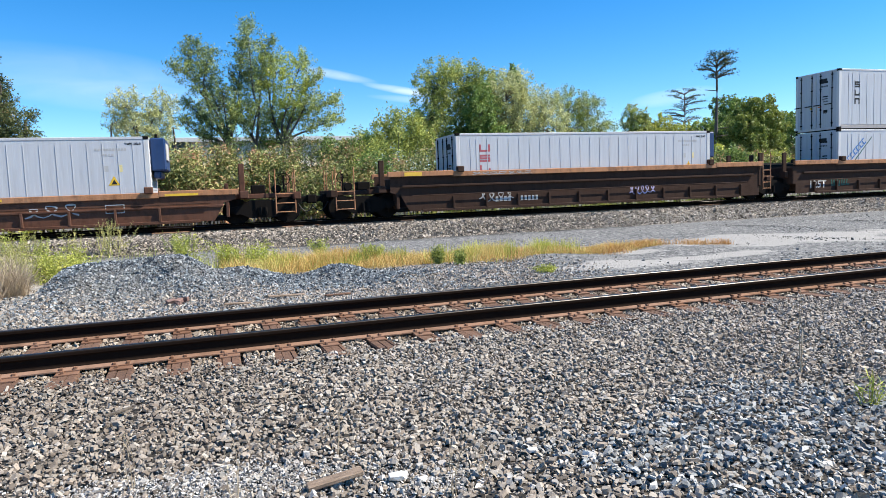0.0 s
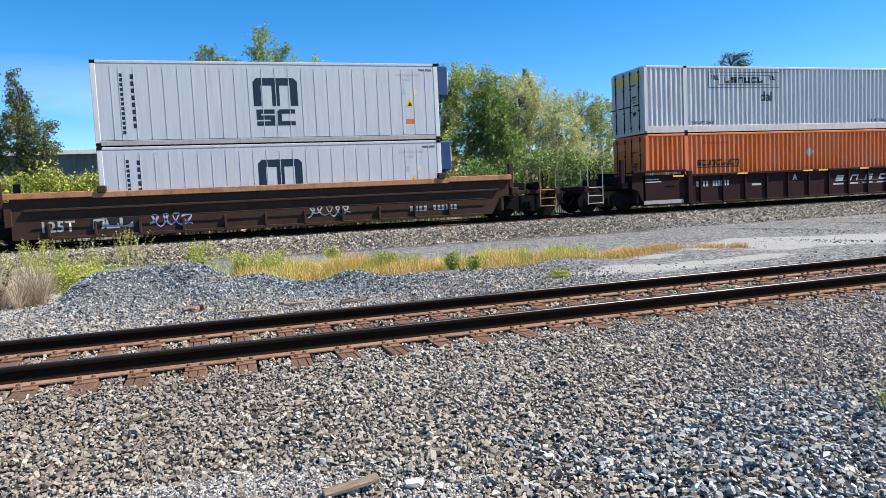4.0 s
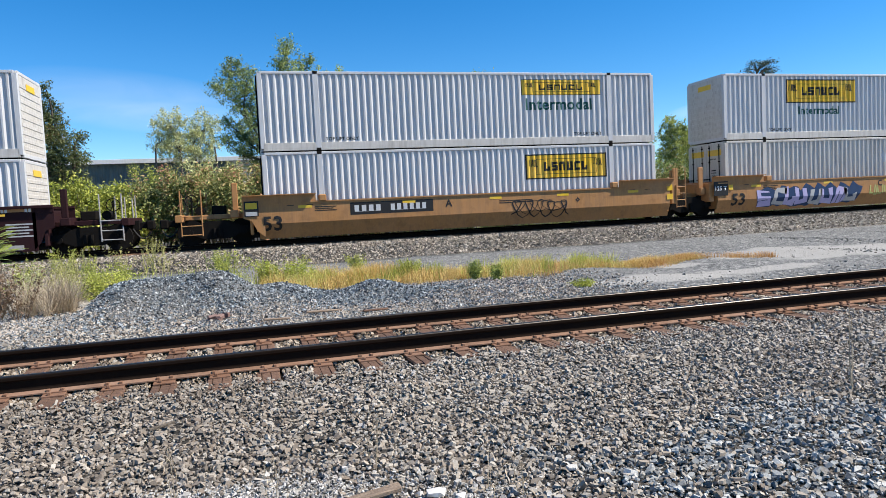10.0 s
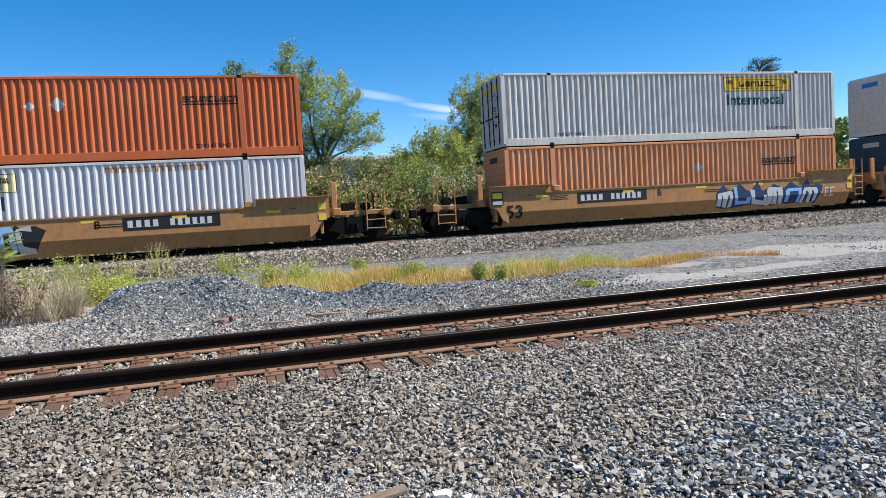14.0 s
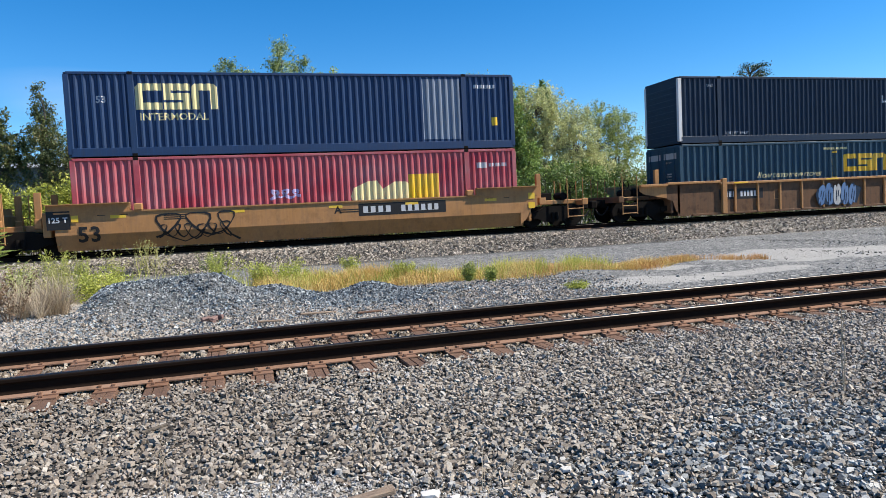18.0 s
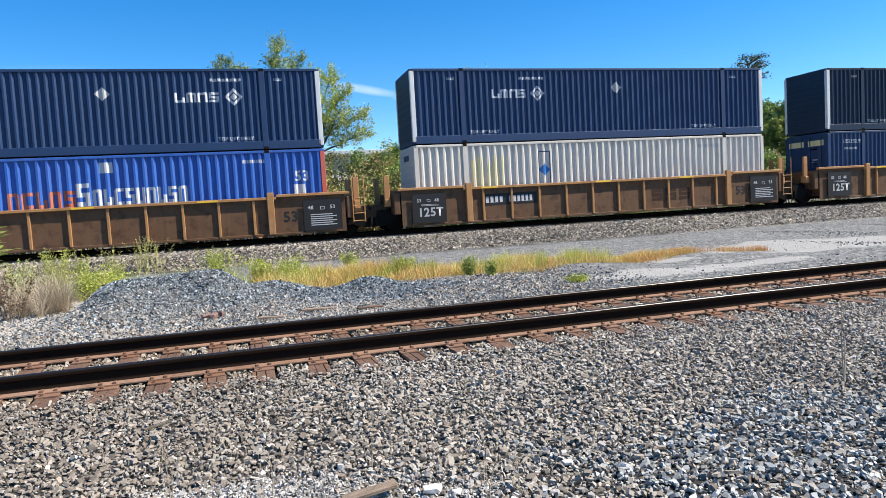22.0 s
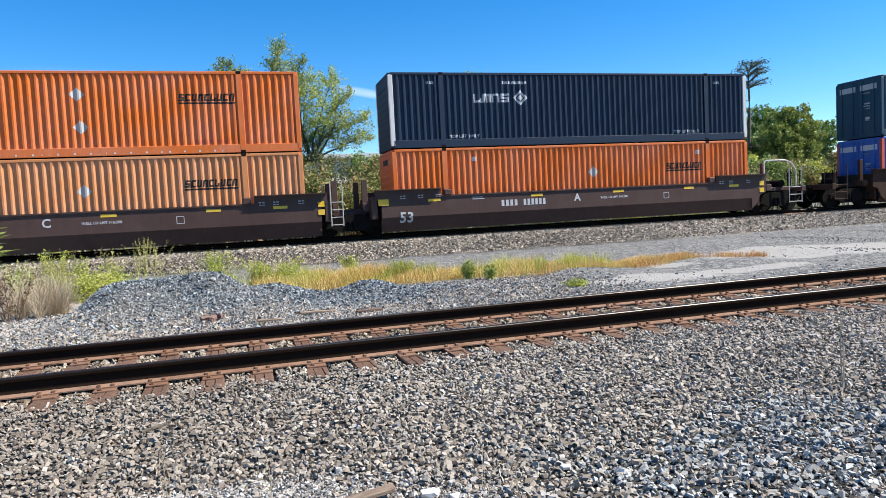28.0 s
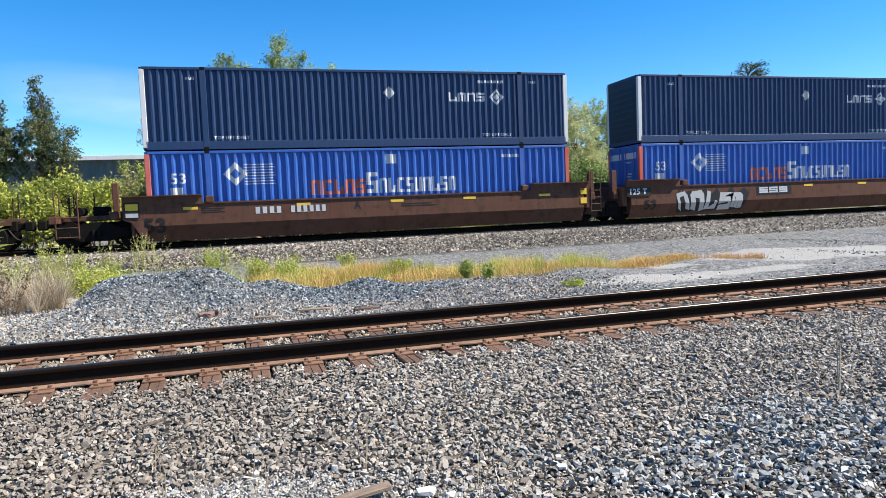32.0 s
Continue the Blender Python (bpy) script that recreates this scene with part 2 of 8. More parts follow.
def wood_mat(name, dark, light, stretch=(1.5, 14, 14)):
    m, nt, b = mat_new(name)
    v = coords(nt, stretch)
    n1 = noise_of(nt, v, 3.0, 8.0, 0.7)
    info = nt.nodes.new("ShaderNodeObjectInfo")
    col = ramp_of(nt, [(0.3, dark), (0.72, light)], n1)
    col = mixed(nt, 0.35, col, ramp_of(nt, [(0.0, (0.35, 0.35, 0.35)), (1.0, (1.0, 1.0, 1.0))], info.outputs["Random"]), "MULTIPLY")
    nt.links.new(col, b.inputs["Base Color"])
    b.inputs["Roughness"].default_value = 0.85
    bumped(nt, b, n1, 0.6, 0.02)
    return m


def glossy_mat(name, rgb, rough, metal):
    m, nt, b = mat_new(name)
    v = coords(nt)
    n1 = noise_of(nt, v, 9.0, 5.0)
    col = mixed(nt, thresh(nt, n1, 0.4, 0.7), rgb, tuple(c * 0.7 for c in rgb))
    nt.links.new(col, b.inputs["Base Color"])
    b.inputs["Roughness"].default_value, b.inputs["Metallic"].default_value = rough, metal
    return m


WHITE = paint("white_paint", (0.515, 0.522, 0.540), 0.45, 0.2, 0.12)
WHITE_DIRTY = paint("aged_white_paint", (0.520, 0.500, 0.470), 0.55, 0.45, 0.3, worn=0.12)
PLACARD = paint("grey_placard_paint", (0.52, 0.54, 0.57), 0.5, 0.3, 0.05)
REEFER_WHITE = paint("insulated_white_paint", (0.485, 0.510, 0.548), 0.4, 0.2, 0.06)
ORANGE = paint("orange_paint", (0.610, 0.130, 0.011), 0.5, 0.3, 0.15)
IVORY = paint("ivory_white_paint", (0.576, 0.536, 0.480), 0.5, 0.3, 0.3, dirt_rgb=(0.30, 0.17, 0.09), worn=0.1)
ORANGE_PALE = paint("faded_orange_paint", (0.558, 0.221, 0.082), 0.6, 0.3, 0.15)
ORANGE_RED = paint("brick_orange_paint", (0.474, 0.104, 0.025), 0.5, 0.2, 0.1, fade=0.04)
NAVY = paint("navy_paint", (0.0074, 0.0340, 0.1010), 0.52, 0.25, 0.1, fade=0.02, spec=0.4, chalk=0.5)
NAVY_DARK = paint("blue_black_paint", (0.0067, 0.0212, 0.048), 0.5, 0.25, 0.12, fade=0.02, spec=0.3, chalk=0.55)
TEAL_DARK = paint("dark_teal_paint", (0.010, 0.047, 0.082), 0.52, 0.3, 0.12, fade=0.03, spec=0.4, chalk=0.55)
LETTER_RED = paint("brick_red_lettering", (0.42, 0.10, 0.055), 0.6, 0.3, 0.1)
ROYAL = paint("royal_blue_paint", (0.0175, 0.093, 0.372), 0.48, 0.22, 0.08, fade=0.03, spec=0.45, chalk=0.45)
PINK_RED = paint("faded_crimson_paint", (0.3611, 0.0475, 0.0696), 0.6, 0.3, 0.1, fade=0.2)
POST_RED = paint("faded_red_post_paint", (0.50, 0.08, 0.05), 0.6, 0.3, 0.2)
SALMON = paint("bare_aluminium_post", (0.62, 0.62, 0.62), 0.4, 0.3, 0.1)
MAROON_BROWN = paint("dark_oxide_paint", (0.0255, 0.0093, 0.0110), 0.65, 0.3, 0.2, fade=0.02, spec=0.12)
AOK_BROWN = paint("brown_oxide_paint", (0.070, 0.039, 0.033), 0.55, 0.35, 0.15, fade=0.08, spec=0.25, worn=0.15)
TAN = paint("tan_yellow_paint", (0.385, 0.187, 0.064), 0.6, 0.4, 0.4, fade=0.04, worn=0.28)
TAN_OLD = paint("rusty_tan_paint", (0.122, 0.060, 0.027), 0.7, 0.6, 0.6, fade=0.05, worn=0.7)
RUST_BROWN = paint("rusty_brown_paint", (0.0464, 0.0224, 0.0144), 0.75, 0.5, 0.6, fade=0.06, spec=0.2, worn=0.5)
WORN_BROWN = paint("worn_red_brown_paint", (0.111, 0.049, 0.030), 0.7, 0.5, 0.5, fade=0.05, spec=0.2, worn=0.5)
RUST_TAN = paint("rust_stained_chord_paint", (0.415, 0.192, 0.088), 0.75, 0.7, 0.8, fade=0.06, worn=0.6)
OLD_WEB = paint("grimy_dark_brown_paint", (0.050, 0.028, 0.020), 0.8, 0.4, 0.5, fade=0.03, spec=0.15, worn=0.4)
YELLOW = paint("sign_yellow_paint", (0.75, 0.46, 0.02), 0.5, 0.2, 0.1)
BLACK = paint("black_paint", (0.012, 0.012, 0.013), 0.55, 0.2, 0.05, fade=0.03)
STEEL_DARK = paint("grimy_cast_steel", (0.0084, 0.0072, 0.0065), 0.85, 0.2, 0.4, fade=0.01, spec=0.1)
GREEN_INK = paint("dark_green_lettering", (0.01, 0.075, 0.06), 0.5, 0.1, 0.02, fade=0.04)
BLUE_INK = paint("bright_blue_lettering", (0.01, 0.14, 0.42), 0.5, 0.1, 0.02, fade=0.05)
CREAM = paint("cream_yellow_lettering", (0.70, 0.60, 0.30), 0.55, 0.25, 0.05)
GREY_INK = paint("grey_lettering", (0.42, 0.42, 0.42), 0.6, 0.3, 0.05)
GENSET_BLUE = paint("genset_blue_paint", (0.008, 0.037, 0.123), 0.4, 0.15, 0.05)
LILAC = paint("lilac_spray_paint", (0.42, 0.38, 0.62), 0.6, 0.15, 0.03)
SKYBLUE = paint("pale_blue_spray_paint", (0.22, 0.42, 0.72), 0.6, 0.15, 0.03)
OLIVE = paint("yellow_green_spray_paint", (0.42, 0.44, 0.12), 0.6, 0.15, 0.03)
SPRAY_BLUE = paint("dull_blue_spray_paint", (0.075, 0.165, 0.33), 0.6, 0.35, 0.1, worn=0.2)
SPRAY_TAN = paint("dull_tan_spray_paint", (0.185, 0.135, 0.092), 0.7, 0.4, 0.2, worn=0.3)
SMOKE = paint("dull_grey_spray_paint", (0.165, 0.146, 0.126), 0.7, 0.4, 0.2, worn=0.3)
BROWN_SHEET = paint("dark_brown_repair_panel", (0.049, 0.025, 0.018), 0.65, 0.5, 0.5)

RAIL_GREY = paint("worn_grey_rail_paint", (0.36, 0.34, 0.33), 0.6, 0.4, 0.3)
# grimy rust, darkened to near black for the shade below the rail head
RAIL_SHADED_RUST = paint("shaded_rusted_rail_steel", (0.0144, 0.0090, 0.0066), 0.9, 0.15, 0.3, fade=0.0, spec=0.06)
RAIL_TOP = glossy_mat("polished_rail_head", (0.058, 0.054, 0.050), 0.4, 0.9)
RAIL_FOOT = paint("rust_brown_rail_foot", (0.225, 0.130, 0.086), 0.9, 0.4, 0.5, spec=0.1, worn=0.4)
PLATE = paint("rusted_tie_plate", (0.195, 0.106, 0.068), 0.9, 0.4, 0.4, spec=0.1, worn=0.4)
TIE_WOOD = wood_mat("creosoted_tie_wood", (0.040, 0.024, 0.017), (0.235, 0.130, 0.082))
PLANK_WOOD = wood_mat("weathered_brown_wood", (0.13, 0.09, 0.065), (0.38, 0.29, 0.21), (1.5, 14, 14))
STONE = stone_mat("ballast_stone", [(0.0, (0.172, 0.150, 0.127)), (0.2, (0.303, 0.253, 0.204)), (0.45, (0.368, 0.330, 0.282)), (0.65, (0.414, 0.383, 0.336)), (0.85, (0.495, 0.446, 0.376)), (0.95, (0.411, 0.381, 0.345)), (1.0, (0.535, 0.517, 0.497))])
STONE_OLD = stone_mat("weathered_ballast_stone", [(0.0, (0.116, 0.101, 0.086)), (0.2, (0.216, 0.176, 0.142)), (0.5, (0.264, 0.236, 0.203)), (0.8, (0.333, 0.299, 0.259)), (0.95, (0.362, 0.296, 0.235)), (1.0, (0.513, 0.471, 0.416))])
STONE_CRIB = stone_mat("rust_dusted_ballast_stone", [(0.0, (0.118, 0.092, 0.066)), (0.3, (0.236, 0.183, 0.132)), (0.65, (0.366, 0.301, 0.230)), (0.9, (0.472, 0.407, 0.330)), (1.0, (0.614, 0.555, 0.472))])
STONE_BLUE = stone_mat("blue_grey_crushed_stone", [(0.0, (0.045, 0.055, 0.066)), (0.4, (0.135, 0.162, 0.184)), (0.8, (0.291, 0.336, 0.365)), (0.95, (0.398, 0.443, 0.462)), (1.0, (0.643, 0.699, 0.710))])
STONE_FRESH = stone_mat("fresh_blue_grey_stone", [(0.0, (0.124, 0.131, 0.136)), (0.35, (0.287, 0.306, 0.310)), (0.8, (0.461, 0.475, 0.468)), (0.95, (0.584, 0.582, 0.552)), (1.0, (0.703, 0.686, 0.650))])
STONE_LANE = stone_mat("grey_lane_stone", [(0.0, (0.148, 0.150, 0.143)), (0.5, (0.223, 0.226, 0.215)), (1.0, (0.333, 0.332, 0.314))])
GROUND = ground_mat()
STONE_PALE = stone_mat("dusty_white_stone", [(0.0, (0.250, 0.242, 0.228)), (0.5, (0.433, 0.425, 0.405)), (1.0, (0.669, 0.652, 0.623))])
STONE_DARK = stone_mat("brown_grey_bank_stone", [(0.0, (0.135, 0.114, 0.091)), (0.4, (0.293, 0.253, 0.204)), (0.85, (0.449, 0.396, 0.328)), (1.0, (0.713, 0.632, 0.532))])
BARK = wood_mat("grey_brown_bark", (0.05, 0.04, 0.03), (0.17, 0.14, 0.11), (9, 9, 1.5))

# ---- building helpers ----


def link(name, mesh, parent=None, label=""):
    ob = new(name, mesh)
    if parent is not None:
        ob.parent = parent
    if label:
        ob["label"] = label
    return ob


def mesh_of(bm, mat, smooth=False):
    me = bpy.data.meshes.new("mesh")
    bm.to_mesh(me)
    bm.free()
    for m in (mat if isinstance(mat, (list, tuple)) else [mat]):
        me.materials.append(m)
    if smooth:
        me.polygons.foreach_set("use_smooth", [True] * len(me.polygons))
    return me


def part(name, bm, mat, parent, label=""):
    return link(name, mesh_of(bm, mat), parent, label)


KEPT = {}


def shared(key, mat, build):
    """The mesh kept under this key, built once."""
    full = (key, mat.name)
    if full not in KEPT:
        bm = bmesh.new()
        build(bm)
        KEPT[full] = mesh_of(bm, mat)
    return KEPT[full]


def box(bm, x0, x1, y0, y1, z0, z1, chamfer=0.0):
    vs = [bm.verts.new((x, y, z)) for z in (z0, z1) for y in (y0, y1) for x in (x0, x1)]
    fs = [bm.faces.new([vs[i] for i in f]) for f in ((0, 2, 3, 1), (4, 5, 7, 6), (0, 1, 5, 4), (2, 6, 7, 3), (0, 4, 6, 2), (1, 3, 7, 5))]
    if chamfer:
        bmesh.ops.bevel(bm, geom=list({e for f in fs for e in f.edges}), offset=chamfer, segments=1, affect="EDGES", profile=0.5)
    return fs


def prism(bm, outline, x0, x1, axis="x"):
    """A closed outline (two coordinates) drawn out along an axis."""
    def at(a, p, q):
        return (a, p, q) if axis == "x" else (p, a, q)
    ring0 = [bm.verts.new(at(x0, p, q)) for p, q in outline]
    ring1 = [bm.verts.new(at(x1, p, q)) for p, q in outline]
    n = len(outline)
    for i in range(n):
        bm.faces.new([ring0[i], ring0[(i + 1) % n], ring1[(i + 1) % n], ring1[i]])
    bm.faces.new(ring0[::-1])
    bm.faces.new(ring1)
    bmesh.ops.recalc_face_normals(bm, faces=bm.faces[:])


def rod(bm, a, b, r, n=6):
    a, b = Vector(a), Vector(b)
    q = (b - a).to_track_quat("Z", "Y")
    rings = []
    for p in (a, b):
        rings.append([bm.verts.new(p + q @ Vector((r * math.cos(2 * math.pi * i / n), r * math.sin(2 * math.pi * i / n), 0))) for i in range(n)])
    for i in range(n):
        bm.faces.new([rings[0][i], rings[0][(i + 1) % n], rings[1][(i + 1) % n], rings[1][i]])
    bm.faces.new(rings[0][::-1])
    bm.faces.new(rings[1])


def disc(bm, x, y0, y1, z, r, n=20):
    rod(bm, (x, y0, z), (x, y1, z), r, n)


def mesh_from_arrays(name, verts, faces, mat, counts=3):
    me = bpy.data.meshes.new(name)
    nv, nf = len(verts), len(faces)
    me.vertices.add(nv)
    me.vertices.foreach_set("co", np.asarray(verts, dtype=np.float32).ravel())
    me.loops.add(nf * counts)
    me.loops.foreach_set("vertex_index", np.asarray(faces, dtype=np.int32).ravel())
    me.polygons.add(nf)
    me.polygons.foreach_set("loop_start", np.arange(0, nf * counts, counts, dtype=np.int32))
    me.polygons.foreach_set("use_smooth", np.zeros(nf, dtype=bool))
    me.materials.append(mat)
    me.update(calc_edges=True)
    return me


# ---- the ground ----
TRACK_TURN = radians(1.47)          # the near track against the far one
RAIL_Z, FAR_RAIL_Z, FAR_Y = 0.29, 0.68, 26.82


def smooth_step(a, b, v):
    t = np.clip((v - a) / (b - a), 0, 1)
    return t * t * (3 - 2 * t)


def ground_z(x, y):
    x, y = np.asarray(x, float), np.asarray(y, float)
    c = 7.84 + math.tan(TRACK_TURN) * x
    z = 0.0 + 0.03 * smooth_step(4.4, 6.0, y) - 0.02 * smooth_step(c + 1.5, c + 2.4, y)
    z = z + 0.05 * smooth_step(12, 20, y) + 0.40 * smooth_step(21.3, 23.9, y) - 0.45 * smooth_step(29.6, 31.5, y)
    # heaps of tipped stone beyond the near track
    z = z + 0.60 * np.exp(-((x + 1.62) / 1.3) ** 6 - ((y - 13.3) / 1.05) ** 2)
    z = z + 0.31 * np.exp(-((x - 0.3) / 0.85) ** 2 - ((y - 13.1) / 1.0) ** 2)
    z = z + 0.31 * np.exp(-((x - 2.1) / 0.62) ** 2 - ((y - 12.9) / 0.6) ** 2)
    z = z + 0.10 * np.exp(-((x - 3.3) / 0.9) ** 2 - ((y - 12.4) / 0.6) ** 2)
    z = z + 0.03 * np.sin(x * 1.7 + 0.6 * y) * smooth_step(9, 11, y) * (1 - smooth_step(19, 21, y))
    return z


def axis_steps(parts):
    out = []
    for a, b, s in parts:
        out += list(np.arange(a, b, s))
    return np.array(out + [parts[-1][1]])


def build_ground():
    xs = axis_steps([(-3000, -600, 600), (-600, -60, 60), (-60, -12, 4), (-12, 14, 0.25), (14, 60, 2), (60, 600, 60), (600, 3000, 600)])
    ys = axis_steps([(-3000, -300, 600), (-300, -20, 40), (-20, 1, 3), (1, 34, 0.25), (34, 80, 4), (80, 400, 40), (400, 4000, 600)])
    gx, gy = np.meshgrid(xs, ys)
    gz = ground_z(gx, gy)
    verts = np.stack([gx.ravel(), gy.ravel(), gz.ravel()], 1)
    n = len(xs)
    i = (np.arange(len(ys) - 1)[:, None] * n + np.arange(n - 1)[None, :]).ravel()
    faces = np.stack([i, i + 1, i + n + 1, i + n], 1)
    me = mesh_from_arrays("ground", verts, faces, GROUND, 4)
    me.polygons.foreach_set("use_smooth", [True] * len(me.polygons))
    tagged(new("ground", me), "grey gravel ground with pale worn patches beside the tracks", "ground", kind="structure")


build_ground()
# a chip is open below, where it lies on others; far and unseen ones are cut from a plainer shape
SLAB_A = np.arange(6) * math.pi / 3
CHIP_V = np.concatenate([np.stack([np.cos(SLAB_A), np.sin(SLAB_A), -np.ones(6)], 1), np.stack([0.86 * np.cos(SLAB_A), 0.86 * np.sin(SLAB_A), np.ones(6)], 1)])
CHIP_F = np.array([(6, 7, 8), (6, 8, 9), (6, 9, 10), (6, 10, 11)] + [f for i in range(6) for f in ((i, (i + 1) % 6, 6 + (i + 1) % 6), (i, 6 + (i + 1) % 6, 6 + i))])
PLAIN_V = np.array([(-1, -1, -0.8), (1, -1, -0.8), (1, 1, -0.8), (-1, 1, -0.8), (-0.7, 0.3, 1), (0.7, -0.2, 0.9)], float)
PLAIN_F = np.array([(0, 1, 5), (0, 5, 4), (1, 2, 5), (2, 3, 4), (2, 4, 5), (3, 0, 4)])


def stones(name, label, mat, px, py, pz, size, seed, flat=(0.45, 0.9), plain=False):
    """Angular crushed stones lying at the given places, one mesh."""
    rng = np.random.default_rng(seed)
    n = len(px)
    shape_v, shape_f = (PLAIN_V, PLAIN_F) if plain else (CHIP_V, CHIP_F)
    if plain:
        v = shape_v[None] * rng.uniform(0.5, 1.05, (n, len(shape_v), 3))
    else:
        # an irregular slab: six uneven corners, a smaller top that slopes
        turn = rng.uniform(-0.38, 0.38, (n, 6))
        reach = rng.uniform(0.62, 1.18, (n, 6))
        ca, sa = np.cos(SLAB_A + turn) * reach, np.sin(SLAB_A + turn) * reach
        shrink = rng.uniform(0.62, 1.0, (n, 6))
        top = 0.75 + rng.uniform(-0.5, 0.5, (n, 1)) * ca + rng.uniform(-0.5, 0.5, (n, 1)) * sa
        v = np.concatenate([np.stack([ca, sa, -np.ones((n, 6))], 2), np.stack([ca * shrink, sa * shrink, top], 2)], 1)
    s = size * np.clip(rng.lognormal(-0.04, 0.38, n), 0.45, 2.1)
    v *= np.stack([s * rng.uniform(0.8, 1.5, n), s * rng.uniform(0.55, 1.0, n), s * rng.uniform(*flat, n)], 1)[:, None, :]
    # a tilt, then a turn about the upright
    q = rng.normal(size=(n, 4)) * np.array([1.0, 0.36, 0.36, 1.0] if plain else [1.0, 0.25, 0.25, 1.0])
    q /= np.linalg.norm(q, axis=1)[:, None]
    w, a, b, c = q.T
    m = np.stack([1 - 2 * (b * b + c * c), 2 * (a * b - c * w), 2 * (a * c + b * w), 2 * (a * b + c * w), 1 - 2 * (a * a + c * c), 2 * (b * c - a * w),
                  2 * (a * c - b * w), 2 * (b * c + a * w), 1 - 2 * (a * a + b * b)], 1).reshape(n, 3, 3)
    v = np.einsum("nij,nkj->nki", m, v)
    v += np.stack([px, py, pz], 1)[:, None, :]
    f = shape_f[None] + (np.arange(n) * len(shape_v))[:, None, None]
    ob = new(name, mesh_from_arrays(name, v.reshape(-1, 3), f.reshape(-1, 3), mat))
    return tagged(ob, label, "gravel", kind="stuff")


def scatter(step, x0, x1, y0, y1, keep, seed):
    """Places on a shaken grid for which keep(x, y) holds."""
    rng = np.random.default_rng(seed)
    gx, gy = np.meshgrid(np.arange(x0, x1, step), np.arange(y0, y1, step))
    x = gx.ravel() + rng.uniform(-0.5, 0.5, gx.size) * step * 1.2
    y = gy.ravel() + rng.uniform(-0.5, 0.5, gx.size) * step * 1.2
    k = keep(x, y, rng)
    return x[k], y[k], rng


def near_rel(x, y):
    return y - (7.84 + np.tan(TRACK_TURN) * x)


TIE_RNG = random.Random(5)
TIE_AT = {k: 0.491 * k + 0.026 + TIE_RNG.uniform(-0.03, 0.03) for k in range(-120, 180)}
TIE_XS = np.array([TIE_AT[k] for k in sorted(TIE_AT)])


def off_ties(x, y):
    """True where a stone lies clear of the near track's ties."""
    u = x * math.cos(TRACK_TURN) + (y - 7.84) * math.sin(TRACK_TURN)
    i = np.clip(np.searchsorted(TIE_XS, u), 1, len(TIE_XS) - 1)
    d = np.minimum(np.abs(u - TIE_XS[i - 1]), np.abs(u - TIE_XS[i]))
    return (d > 0.125) | (np.abs(near_rel(x, y)) > 1.20 + 0.07 * np.sin(x * 5.3) + 0.05 * np.sin(x * 13.7))


